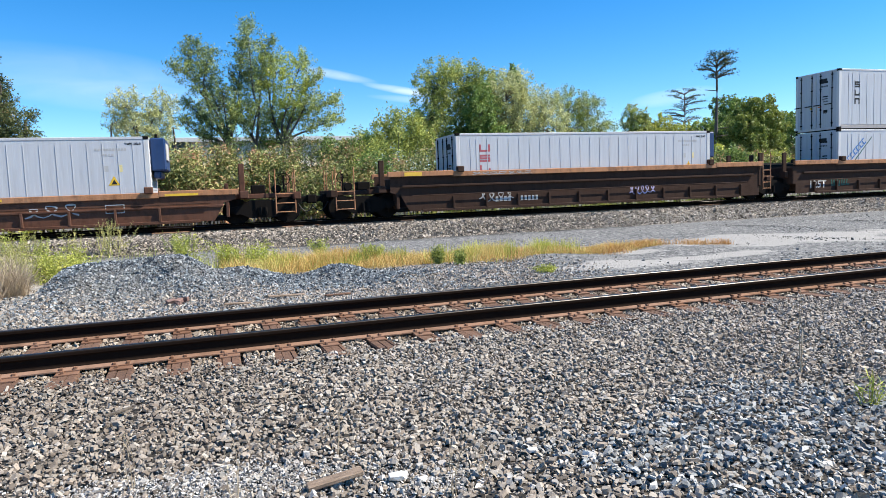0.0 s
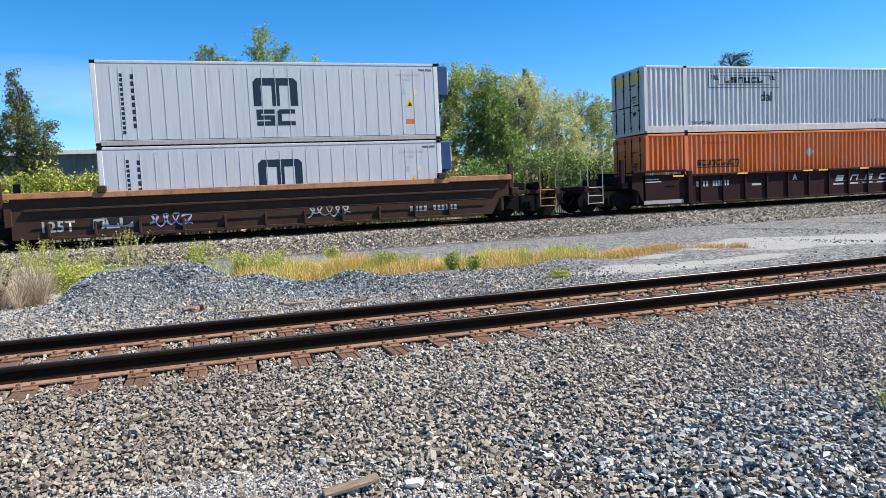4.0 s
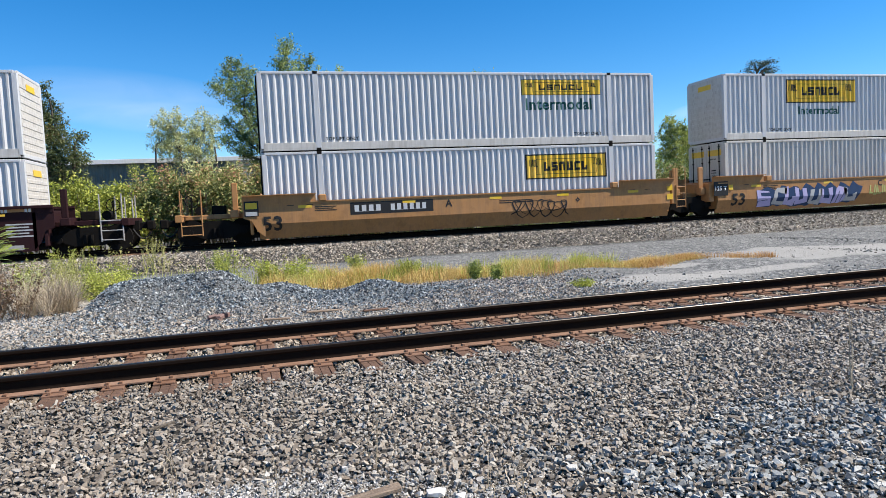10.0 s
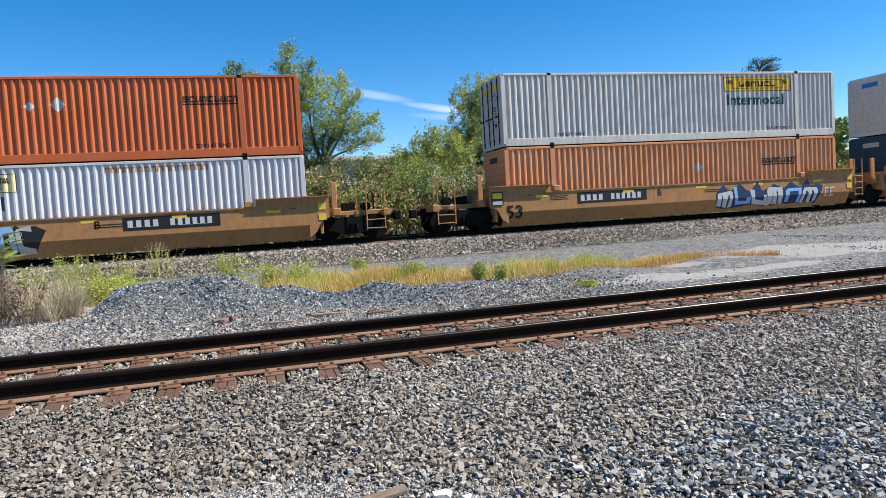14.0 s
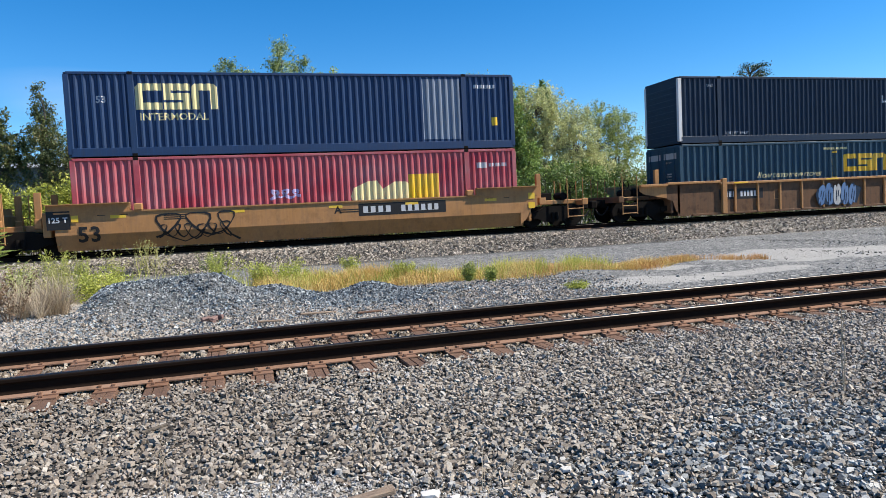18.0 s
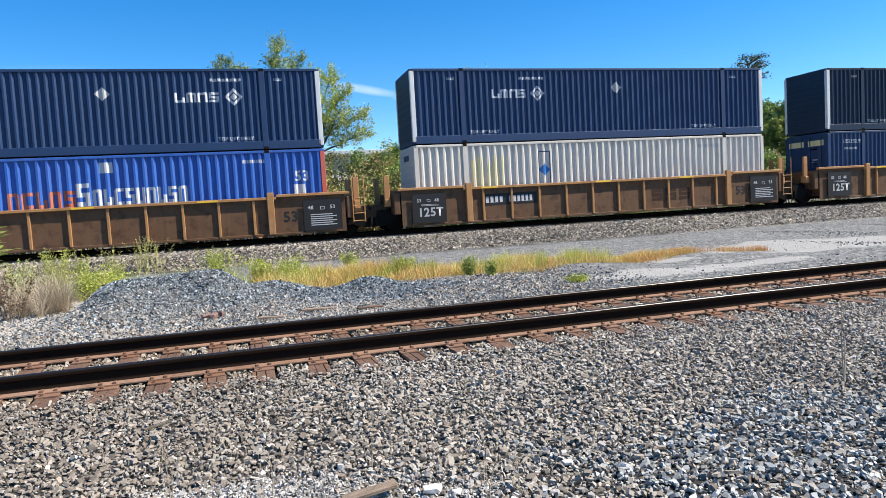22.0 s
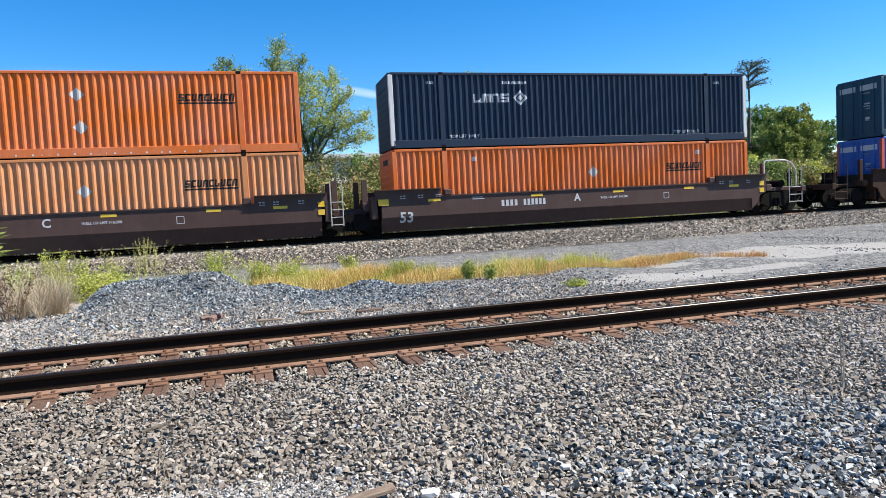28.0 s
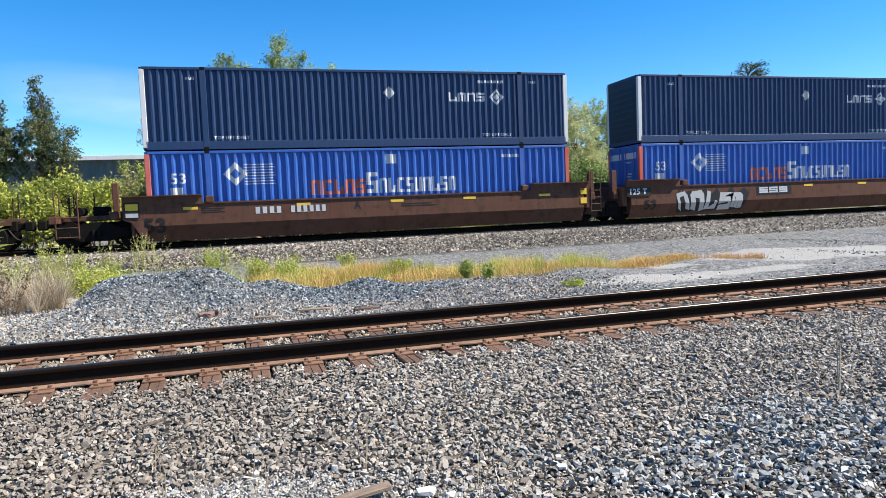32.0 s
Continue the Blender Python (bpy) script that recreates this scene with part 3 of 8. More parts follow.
def build_stones():
    # the near shoulder, from the walker's feet to the track
    def fore(x, y, r):
        return (x > -0.34 * y - 0.5) & (x < 1.42 * y + 0.6) & (near_rel(x, y) < -0.98) & (0.3 * x + 0.95 * y > 3.2) & off_ties(x, y)

    def blue_zone(x, y):
        return (x > 1.3 + 0.5 * (4.6 - y)) & (y < 4.45 - 0.1 * x + 0.4 * np.sin(x * 2.1))
    x, y, r = scatter(0.0272, -3.4, 10.5, 1.2, 7.4, fore, 11)
    blue = blue_zone(x, y) & (r.random(len(x)) < 0.6)
    pale = (r.random(len(x)) < 0.6 * np.exp(-((x + 0.1 + 0.6 * (y - 4.05)) / 0.55) ** 2 - ((y - 3.98) / 0.24) ** 2) + 0.3 * np.exp(-((x - 1.0) / 0.35) ** 2 - ((y - 3.5) / 0.2) ** 2)) & ~blue
    z = ground_z(x, y) + r.uniform(-0.012, 0.028, len(x)) + 0.036 * smooth_step(-1.75, -1.25, near_rel(x, y))
    stones("dusty_gravel", "dusty white stones scattered among the ballast", STONE_PALE, x[pale], y[pale], z[pale], 0.017, 8)
    # crushed white dust and chips over the same patch
    def dusted(x, y, r):
        return r.random(len(x)) < np.exp(-((x + 0.1 + 0.6 * (y - 4.05)) / 0.75) ** 2 - ((y - 3.98 + 0.15 * x) / 0.22) ** 2) + 0.4 * np.exp(-((x - 1.0) / 0.3) ** 2 - ((y - 3.5) / 0.16) ** 2)
    xd, yd, rd = scatter(0.0125, -1.6, 1.8, 3.0, 4.7, dusted, 17)
    stones("white_chippings", "fine white chippings and dust lying over the ballast", STONE_PALE, xd, yd, ground_z(xd, yd) + rd.uniform(0.010, 0.036, len(xd)), 0.0075, 18, (0.3, 0.6), True)
    x, y, z, blue = x[~pale], y[~pale], z[~pale], blue[~pale]
    old = ~blue & (r.random(len(x)) < np.clip((1.6 - x) / 2.6, 0, 0.75))
    stones("weathered_gravel", "darker weathered ballast stones on the track shoulder", STONE_OLD, x[old], y[old], z[old], 0.0172, 12, (0.25, 0.50))
    plain_ones = ~blue & ~old
    stones("ballast_gravel", "grey-brown crushed ballast stones on the track shoulder", STONE, x[plain_ones], y[plain_ones], z[plain_ones], 0.0172, 1, (0.25, 0.50))
    stones("fresh_gravel", "blue-grey freshly crushed stones lying on the shoulder", STONE_FRESH, x[blue], y[blue], z[blue], 0.0176, 2, (0.25, 0.50))
    # the rest of the shoulder, round the walker and along the track
    def around(x, y, r):
        seen = (x > -0.34 * y - 0.5) & (x < 1.42 * y + 0.6) & (0.3 * x + 0.95 * y > 3.2)
        return ~seen & (near_rel(x, y) < -1.1) & off_ties(x, y)
    x, y, r = scatter(0.095, -6.8, 15.0, -4.2, 8.2, around, 19)
    stones("shoulder_gravel", "grey-brown ballast stones on the wide track shoulder", STONE, x, y, ground_z(x, y) + r.uniform(-0.01, 0.012, len(x)), 0.046, 10, (0.5, 0.9), True)
    # between the ties and over their ends
    def crib(x, y, r):
        rel = near_rel(x, y)
        return (rel > -0.98) & (rel < 1.5) & off_ties(x, y)
    x, y, r = scatter(0.031, -6.5, 15, 6.0, 10.5, crib, 12)
    z = ground_z(x, y) + 0.038 + r.uniform(-0.012, 0.018, len(x))
    rel = near_rel(x, y)
    z = z + 0.012 * (np.abs(rel) > 1.15)
    stones("crib_gravel", "brown-grey ballast stones packed between the ties", STONE_CRIB, x, y, z, 0.021, 3, (0.5, 0.95), True)
    # the tipped heaps and the strip beyond the near track
    def beyond(x, y, r):
        rel = near_rel(x, y)
        inside = (rel > 1.3) & (x > -0.36 * y - 0.5) & (x < 5.5 + r.uniform(-2, 2, len(x)))
        return inside & (y < 14.4 + 0.5 * np.sin(x * 1.3)) & (r.random(len(x)) < np.clip(1.5 - (y - 13.6), 0.15, 1) * np.where((x < -3.0) & (y > 11.6), 0.35, 1.0))
    x, y, r = scatter(0.0275, -6, 8, 9, 15.2, beyond, 13)
    heap = np.exp(-((x + 1.3) / 1.75) ** 2 - ((y - 13.2) / 1.2) ** 2) + np.exp(-((x - 2.1) / 1.6) ** 2 - ((y - 12.7) / 0.9) ** 2)
    blue = r.random(len(x)) < 0.36 + 1.1 * heap
    z = ground_z(x, y) + r.uniform(-0.015, 0.022, len(x))
    stones("heaped_gravel", "blue-grey crushed stone tipped in a low heap beside the track", STONE_BLUE, x[blue], y[blue], z[blue], 0.0175, 4, (0.6, 1.0), True)
    stones("strewn_gravel", "pale grey stones strewn beside the track", STONE, x[~blue], y[~blue], z[~blue], 0.0185, 5, (0.6, 1.0), True)
    # the right-hand road strip and the far track's bank, thinner
    def road(x, y, r):
        return (near_rel(x, y) > 1.3) & (x > 4) & (x < 1.4 * y + 2) & (y < 14) & (r.random(len(x)) < 0.55 * np.clip((near_rel(x, y) - 3.6) / -1.2, 0.06, 1))
    x, y, r = scatter(0.06, 3, 22, 9, 14.5, road, 14)
    stones("roadside_gravel", "small pale stones on the gravel road's edge", STONE_LANE, x, y, ground_z(x, y) - 0.006, 0.021, 6, (0.35, 0.7), True)

    def lane(x, y, r):
        return (x > -0.36 * y - 1) & (x < 1.4 * y + 2) & (y > 14.2 - 0.05 * np.abs(x)) & (r.random(len(x)) < np.where(x > 6, 0.6, 0.8))
    x, y, r = scatter(0.10, -9, 30, 13.5, 21.9, lane, 16)
    stones("lane_gravel", "small blue-grey stones on the service road", STONE_LANE, x, y, ground_z(x, y) - 0.006, 0.016, 9, (0.25, 0.5), True)

    def bank(x, y, r):
        return (x > -0.36 * y - 1) & (x < 1.4 * y + 2)
    x, y, r = scatter(0.068, -11, 38, 21.6, 25.7, bank, 15)
    stones("bank_gravel", "grey ballast stones banked up to the far track", STONE_DARK, x, y, ground_z(x, y) + r.uniform(-0.01, 0.016, len(x)), 0.033, 7, (0.6, 1.0), True)


build_stones()


# ---- the tracks ----
RAIL_OUTLINE = [(-0.076, 0), (-0.076, 0.012), (-0.02, 0.03), (-0.0095, 0.05), (-0.0095, 0.125), (-0.036, 0.145), (-0.037, 0.168), (-0.0345, 0.176), (-0.029, 0.182), (-0.020, 0.1855),
                (0.020, 0.1855), (0.029, 0.182), (0.0345, 0.176), (0.037, 0.168), (0.036, 0.145), (0.0095, 0.125), (0.0095, 0.05), (0.02, 0.03), (0.076, 0.012), (0.076, 0)]


def rail_mesh(x0, x1):
    bm = bmesh.new()
    prism(bm, RAIL_OUTLINE, x0, x1)
    # web and head sides keep the shade-darkened rust; the foot is plain rust brown
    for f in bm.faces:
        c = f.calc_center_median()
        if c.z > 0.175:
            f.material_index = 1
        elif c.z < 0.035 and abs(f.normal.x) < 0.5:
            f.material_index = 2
    return mesh_of(bm, [RAIL_SHADED_RUST, RAIL_TOP, RAIL_FOOT])


def tie_mesh(seed, w=0.23, h=0.18, length=2.59):
    r = random.Random(seed)
    bm = bmesh.new()
    # two checks split the top and both ends
    a, b = r.uniform(-0.07, -0.02), r.uniform(0.02, 0.07)
    da, db = r.uniform(0.012, 0.06), r.uniform(0.008, 0.04)
    prism(bm, [(-w / 2, -h), (w / 2, -h), (w / 2, -0.014), (w / 2 - 0.014, 0), (b + 0.005, 0), (b, -db), (b - 0.005, 0), (a + 0.006, 0), (a, -da), (a - 0.006, 0), (0.014 - w / 2, 0), (-w / 2, -0.014)], -length / 2, length / 2, "y")
    for v in bm.verts:
        v.co += Vector((r.uniform(-0.004, 0.004), r.uniform(-0.03, 0.03), r.uniform(-0.006, 0.004)))
    return mesh_of(bm, TIE_WOOD)


def plate_mesh():
    bm = bmesh.new()
    box(bm, -0.098, 0.098, -0.185, 0.185, 0, 0.018, 0.004)
    for y in (-0.085, 0.085):
        box(bm, -0.098, 0.098, y - 0.012, y + 0.012, 0.018, 0.03)
        for x in (-0.06, 0.06):
            box(bm, x - 0.016, x + 0.016, y - 0.02 + (0.03 if y < 0 else -0.03), y + 0.02 + (0.03 if y < 0 else -0.03), 0.03, 0.055, 0.004)
    for y in (-0.145, 0.145):
        box(bm, -0.05, -0.02, y - 0.016, y + 0.016, 0.018, 0.045, 0.004)
    return mesh_of(bm, PLATE)


def build_near_track():
    base = pose(0, 7.84, 0, 0, 0, math.degrees(TRACK_TURN))
    r = random.Random(5)
    track = tagged(new("railway_track"), "rusty rails spiked to worn wooden ties in ballast", "railway track")
    track.matrix_world = base
    for y in (-0.755, 0.755):
        ob = link("rail", rail_mesh(-60, 90), track, "rusty steel rail, web coloured dark as in shade, with a polished head")
        ob.location = (0, y, RAIL_Z - 0.186)
    ties = [tie_mesh(i) for i in range(7)]
    plate = plate_mesh()
    far = bmesh.new()
    for k in range(-110, 170):
        x = TIE_AT[k]
        turn, sink = r.uniform(-1.6, 1.6), r.uniform(-0.012, 0.004)
        zt = RAIL_Z - 0.186 - 0.018
        if -12 < k < 46:
            t = link("tie", ties[r.randrange(7)], track)
            t.matrix_basis = pose(x, r.uniform(-0.06, 0.06), zt, 0, 0, turn)
            for y in (-0.755, 0.755):
                p = link("tie_plate", plate, track)
                p.matrix_basis = pose(x, y, zt, 0, 0, turn * 0.6)
        else:
            box(far, x - 0.115, x + 0.115, -1.3, 1.3, zt - 0.18, zt)
    tagged(part("far_ties", far, TIE_WOOD, track), kind="stuff")


def build_far_track():
    track = tagged(new("mainline_track"), "shaded mainline rails on wooden ties in a ballast bank", "railway track")
    track.location = (0, FAR_Y, 0)
    for y in (-0.755, 0.755):
        ob = link("rail", rail_mesh(-480, 520), track)
        ob.location = (0, y, FAR_RAIL_Z - 0.186)
    ties = [tie_mesh(20 + i) for i in range(3)]
    far = bmesh.new()
    zt = FAR_RAIL_Z - 0.19
    for k in range(-900, 1000):
        if -30 < k < 80:
            t = link("tie", ties[k % 3], track)
            t.matrix_basis = pose(k * 0.5, 0.03 * math.sin(k * 2.3), zt)
        elif k % 2 == 0 or abs(k) < 200:
            box(far, k * 0.5 - 0.115, k * 0.5 + 0.115, -1.3, 1.3, zt - 0.18, zt)
    tagged(part("far_ties", far, TIE_WOOD, track), kind="stuff")


build_near_track()
build_far_track()

# ---- lettering and signs painted on the train ----
def text_bm(body, height, slant=0.0, bold=0.035):
    """Lettering of that cap height in the x-z plane, its lower left corner at the origin."""
    cu = bpy.data.curves.new("lettering", "FONT")
    cu.body, cu.size, cu.resolution_u, cu.shear = body, height / 0.69, 2, slant
    cu.offset, cu.space_character = height * bold, 1.0 + bold * 1.6
    ob = bpy.data.objects.new("lettering", cu)
    me = bpy.data.meshes.new_from_object(ob)
    bm = bmesh.new()
    bm.from_mesh(me)
    bpy.data.objects.remove(ob)
    bpy.data.meshes.remove(me)
    for v in bm.verts:
        v.co = (v.co.x, 0, v.co.y)
    return bm


def quad(bm, pts):
    bm.faces.new([bm.verts.new((x, 0, z)) for x, z in pts])


def rect_bm(w, h):
    bm = bmesh.new()
    quad(bm, [(0, 0), (w, 0), (w, h), (0, h)])
    return bm


def frame_bm(w, h, t):
    bm = bmesh.new()
    for x0, x1, z0, z1 in ((0, w, 0, t), (0, w, h - t, h), (0, t, t, h - t), (w - t, w, t, h - t)):
        quad(bm, [(x0, z0), (x1, z0), (x1, z1), (x0, z1)])
    return bm


def triangle_bm(s):
    bm = bmesh.new()
    bm.faces.new([bm.verts.new(v) for v in ((0, 0, 0), (s, 0, 0), (s / 2, 0, s * 0.9))])
    return bm


def diamond_bm(s, hole=0.0):
    bm = bmesh.new()
    ring = [(0, -s / 2), (s / 2, 0), (0, s / 2), (-s / 2, 0)]
    if not hole:
        quad(bm, ring)
    else:
        for i in range(4):
            a, b = ring[i], ring[(i + 1) % 4]
            quad(bm, [a, b, (b[0] * hole, b[1] * hole), (a[0] * hole, a[1] * hole)])
    return bm


def glyph(kind, w, h, t):
    """The outline of one plain letter-sized shape; it always has corners at (0, 0) and (w, 0)."""
    t = min(t, 0.27 * h, 0.38 * w)
    m, q = h * 0.5, t * 0.5
    if kind == 0:
        return [(0, 0), (w, 0), (w, h), (w - t, h), (w - t, t), (t, t), (t, h), (0, h)]
    if kind == 1:
        return [(0, 0), (t, 0), (t, h - t), (w - t, h - t), (w - t, 0), (w, 0), (w, h - q), (w - q, h), (q, h), (0, h - q)]
    if kind == 2:
        return [(0, 0), (w, 0), (w, t), (t, t), (t, h - t), (w, h - t), (w, h), (q, h), (0, h - q)]
    if kind == 3:
        return [(0, 0), (w, 0), (w, m + q), (t, m + q), (t, h - t), (w, h - t), (w, h), (0, h), (0, m - q), (w - t, m - q), (w - t, t), (0, t)]
    if kind == 4:
        return [(0, 0), (w, 0), (w, m), (w - t, m), (w - t, t), (t, t), (t, h), (0, h)]
    if kind == 5:
        c = w * 0.5
        return [(0, 0), (t, 0), (t, h - t), (c - q, h - t), (c - q, 0), (c + q, 0), (c + q, h - t), (w - t, h - t), (w - t, 0), (w, 0), (w, h - q), (w - q, h), (q, h), (0, h - q)]
    return [(0, 0), (w, 0), (w, h), (0, h)]


def face_of(bm, pts):
    f = bm.faces.new([bm.verts.new((x, 0, z)) for x, z in pts])
    f.normal_update()
    vs = list(f.verts)
    bmesh.ops.triangulate(bm, faces=[f])
    return vs


def word_bm(n, w, h, gap=0.22, slant=0.0, notch=True, kinds=None, heavy=0.30):
    """A name drawn as plain shapes, one for each letter, on a hair line that joins them."""
    bm = bmesh.new()
    step = w / n
    t = min(0.008, 0.08 * h)
    last = None
    for i in range(n):
        x0, gw = i * step, step * (1 - gap)
        kind = kinds[i % len(kinds)] if kinds else (6 if h < 0.16 or not notch else (i * 5 + n) % 5)
        vs = face_of(bm, [(x0 + x, z) for x, z in glyph(kind, gw, h, min(gw, h) * heavy)])
        left = min(vs, key=lambda v: v.co.x + 3 * v.co.z)
        right = max(vs, key=lambda v: v.co.x - 3 * v.co.z)
        if last is not None:
            bm.faces.new([last, left, bm.verts.new((left.co.x, 0, t)), bm.verts.new((last.co.x, 0, t))])
        last = right
    for v in bm.verts:
        v.co.x += slant * v.co.z
    return bm


def stacked_bm(n, w, h, kinds, heavy=0.26):
    """Plain letter-sized shapes one below the other, joined by a hair line."""
    bm = bmesh.new()
    step = h / n
    for i in range(n):
        face_of(bm, [(x, z + i * step) for x, z in glyph(kinds[i % len(kinds)], w, step * 0.72, w * heavy)])
    quad(bm, [(0, 0), (0.008, 0), (0.008, h * 0.96), (0, h * 0.96)])
    bmesh.ops.remove_doubles(bm, verts=bm.verts[:], dist=0.0001)
    return bm


def scrawl_bm(w, h, seed, n=5, thick=0.06):
    """A sprayed stroke with no meaning: one ribbon that loops along."""
    r = random.Random(seed)
    bm = bmesh.new()
    m = n * 12
    jit = [(r.uniform(0.6, 1.0), r.uniform(-0.12, 0.12), r.uniform(0.25, 0.75)) for _ in range(n + 2)]
    pts = []
    for i in range(m + 1):
        u = i / 12
        k = min(int(u), n)
        f = u - k
        s0 = [a + (b - a) * f for a, b in zip(jit[k], jit[k + 1])]
        ang = 2 * math.pi * u
        pts.append(Vector((w * (u + s0[2] * math.sin(ang)) / n, h * (0.5 + s0[1] - 0.44 * s0[0] * math.cos(ang + 0.6 * math.sin(ang))))))
    ring = []
    for i, p in enumerate(pts):
        d = (pts[min(i + 1, m)] - pts[max(i - 1, 0)]).normalized()
        o = Vector((-d.y, d.x)) * thick * (0.75 + 0.3 * math.sin(i * 0.9))
        ring.append((bm.verts.new((p.x + o.x, 0, p.y + o.y)), bm.verts.new((p.x - o.x, 0, p.y - o.y))))
    for (a, b), (c, d) in zip(ring, ring[1:]):
        bm.faces.new([a, b, d, c])
    return bm


def spiky_bm(w, h, seed, n=5):
    """A sprayed backing: one patch with a jagged, swelling edge."""
    r = random.Random(seed)
    bm = bmesh.new()
    m = n * 3
    top = [(w * i / m + r.uniform(-0.3, 0.3) * w / m, h * (0.86 + 0.14 * math.sin(i * 2.1 + seed)) * r.uniform(0.85, 1.05)) for i in range(m + 1)]
    low = [(w * i / m + r.uniform(-0.3, 0.3) * w / m, h * r.uniform(0.0, 0.13)) for i in range(m + 1)]
    face_of(bm, [(-0.12 * h, h * 0.5)] + low + [(w + 0.3 * h, h * 0.72)] + top[::-1])
    return bm


def bubble(x, z, w, h, seed, n, back, fill, out):
    """Fat sprayed shapes crowded together: swollen blobs with notches, dark outlines between and dark slits within."""
    r = random.Random(seed)
    items = [("graffiti", spiky_bm(w, h, seed, n), x, z, back, out)]
    step = w / n
    for k in range(n):
        gw, gh = step * r.uniform(0.44, 0.50), h * r.uniform(0.40, 0.47)
        cx, cz, lean = step * 0.5, h * r.uniform(0.47, 0.53), r.uniform(-0.2, 0.3)
        notch = [r.uniform(0, 2 * math.pi) for _ in range(2)]
        pts = []
        for q in range(26):
            a = 2 * math.pi * q / 26
            c, s = math.cos(a), math.sin(a)
            d = 1.0 / (abs(c) ** 3 + abs(s) ** 3) ** (1 / 3) * r.uniform(0.95, 1.03)
            for m in notch:
                d *= 1.0 - 0.42 * math.exp(-(min(abs(a - m), 2 * math.pi - abs(a - m)) / 0.2) ** 2)
            pts.append((cx + gw * c * d + lean * gh * s * d * 0.5, cz + gh * s * d))
        bm = bmesh.new()
        face_of(bm, pts)
        items.append(("graffiti_letter", bm, x + k * step, z, fill[k % len(fill)], out + 0.004))
        for side in (-0.3, 0.25):
            bm = bmesh.new()
            ux, uz, ln = cx + side * gw * r.uniform(0.6, 1.2), cz + gh * r.uniform(-0.4, 0.2), gh * r.uniform(0.35, 0.6)
            face_of(bm, [(ux - 0.035, uz - ln), (ux + 0.02, uz - ln * 0.8), (ux + 0.05 + lean * ln, uz + ln), (ux - 0.01 + lean * ln, uz + ln * 0.7)])
            items.append(("graffiti_letter", bm, x + k * step, z, back, out + 0.008))
    return items


def piece(x, z, w, h, seed, n, back, fill, out):
    """Sprayed graffiti: a dark jagged backing and leaning letter-like shapes with no meaning."""
    r = random.Random(seed)
    items = [("graffiti", spiky_bm(w, h, seed, n), x, z, back, out)]
    step = w / n
    for k in range(n):
        bm = bmesh.new()
        gw, gh = step * r.uniform(0.86, 1.0), h * r.uniform(0.60, 0.78)
        lean = r.uniform(-0.25, 0.3)
        pts = glyph(r.randrange(6), gw, gh, gw * 0.33)
        pts = [(px + lean * pz + r.uniform(-0.05, 0.05) * step, pz + r.uniform(-0.07, 0.07) * h) for px, pz in pts]
        face_of(bm, pts)
        items.append(("graffiti_letter", bm, x + k * step, z + h * r.uniform(0.08, 0.14), fill if not isinstance(fill, tuple) else fill[k % len(fill)], out + 0.004))
    return items


def zig_bm(w, h, seed, n=6):
    """Angular sprayed letters with no meaning: slanted strokes and bars."""
    r = random.Random(seed)
    bm = bmesh.new()
    s = w / n
    for k in range(n):
        x, t = k * s, s * 0.26
        top, low, lean = h * r.uniform(0.85, 1.0), h * r.uniform(0.0, 0.15), r.uniform(-0.3, 0.3) * s
        quad(bm, [(x, low), (x + t, low), (x + t + lean, top), (x + lean, top)])
        if r.random() < 0.7:
            quad(bm, [(x + t, low), (x + s * 0.85, low), (x + s * 0.85, low + t), (x + t, low + t * 1.2)])
        if r.random() < 0.7:
            quad(bm, [(x + s * 0.5, low + t), (x + s * 0.8, low + t), (x + s * 0.7 + lean, top), (x + s * 0.45 + lean, top - t)])
    quad(bm, [(0, h * 0.12), (w * 0.98, h * 0.12), (w * 0.98, h * 0.12 + 0.006), (0, h * 0.12 + 0.006)])
    bmesh.ops.triangulate(bm, faces=bm.faces[:])
    return bm


FOLDS = (0.0, 0.22, 0.46, 0.80)      # crest, slope, trough and slope within one fold


def wave(x, pitch, depth):
    """Depth of the corrugation below its crest at x."""
    u = (x / pitch) % 1.0
    if u < FOLDS[1]:
        return 0.0
    if u < FOLDS[2]:
        return depth * (u - FOLDS[1]) / (FOLDS[2] - FOLDS[1])
    if u < FOLDS[3]:
        return depth
    return depth * (1 - (u - FOLDS[3]) / (1 - FOLDS[3]))


def conform(bm, x0, z0, side, pitch, depth, y):
    """Moves a flat sign to its place on a side and, if the side is corrugated, folds it over the ridges."""
    bmesh.ops.translate(bm, vec=(x0, 0, z0), verts=bm.verts[:])
    if pitch and bm.verts:
        lo, hi = min(v.co.x for v in bm.verts), max(v.co.x for v in bm.verts)
        k = math.floor(lo / pitch)
        while k * pitch < hi:
            for u in FOLDS:
                cut = (k + u) * pitch
                if lo < cut < hi:
                    bmesh.ops.bisect_plane(bm, geom=bm.verts[:] + bm.edges[:] + bm.faces[:], plane_co=(cut, 0, 0), plane_no=(1, 0, 0), dist=1e-5)
            k += 1
    for v in bm.verts:
        v.co.y += y + (wave(v.co.x, pitch, depth) if pitch else 0)
    for f in bm.faces:
        f.normal_update()
        if f.normal.y > 0:
            f.normal_flip()
    return bm


# ---- containers ----
W2, H = 1.30, 2.90


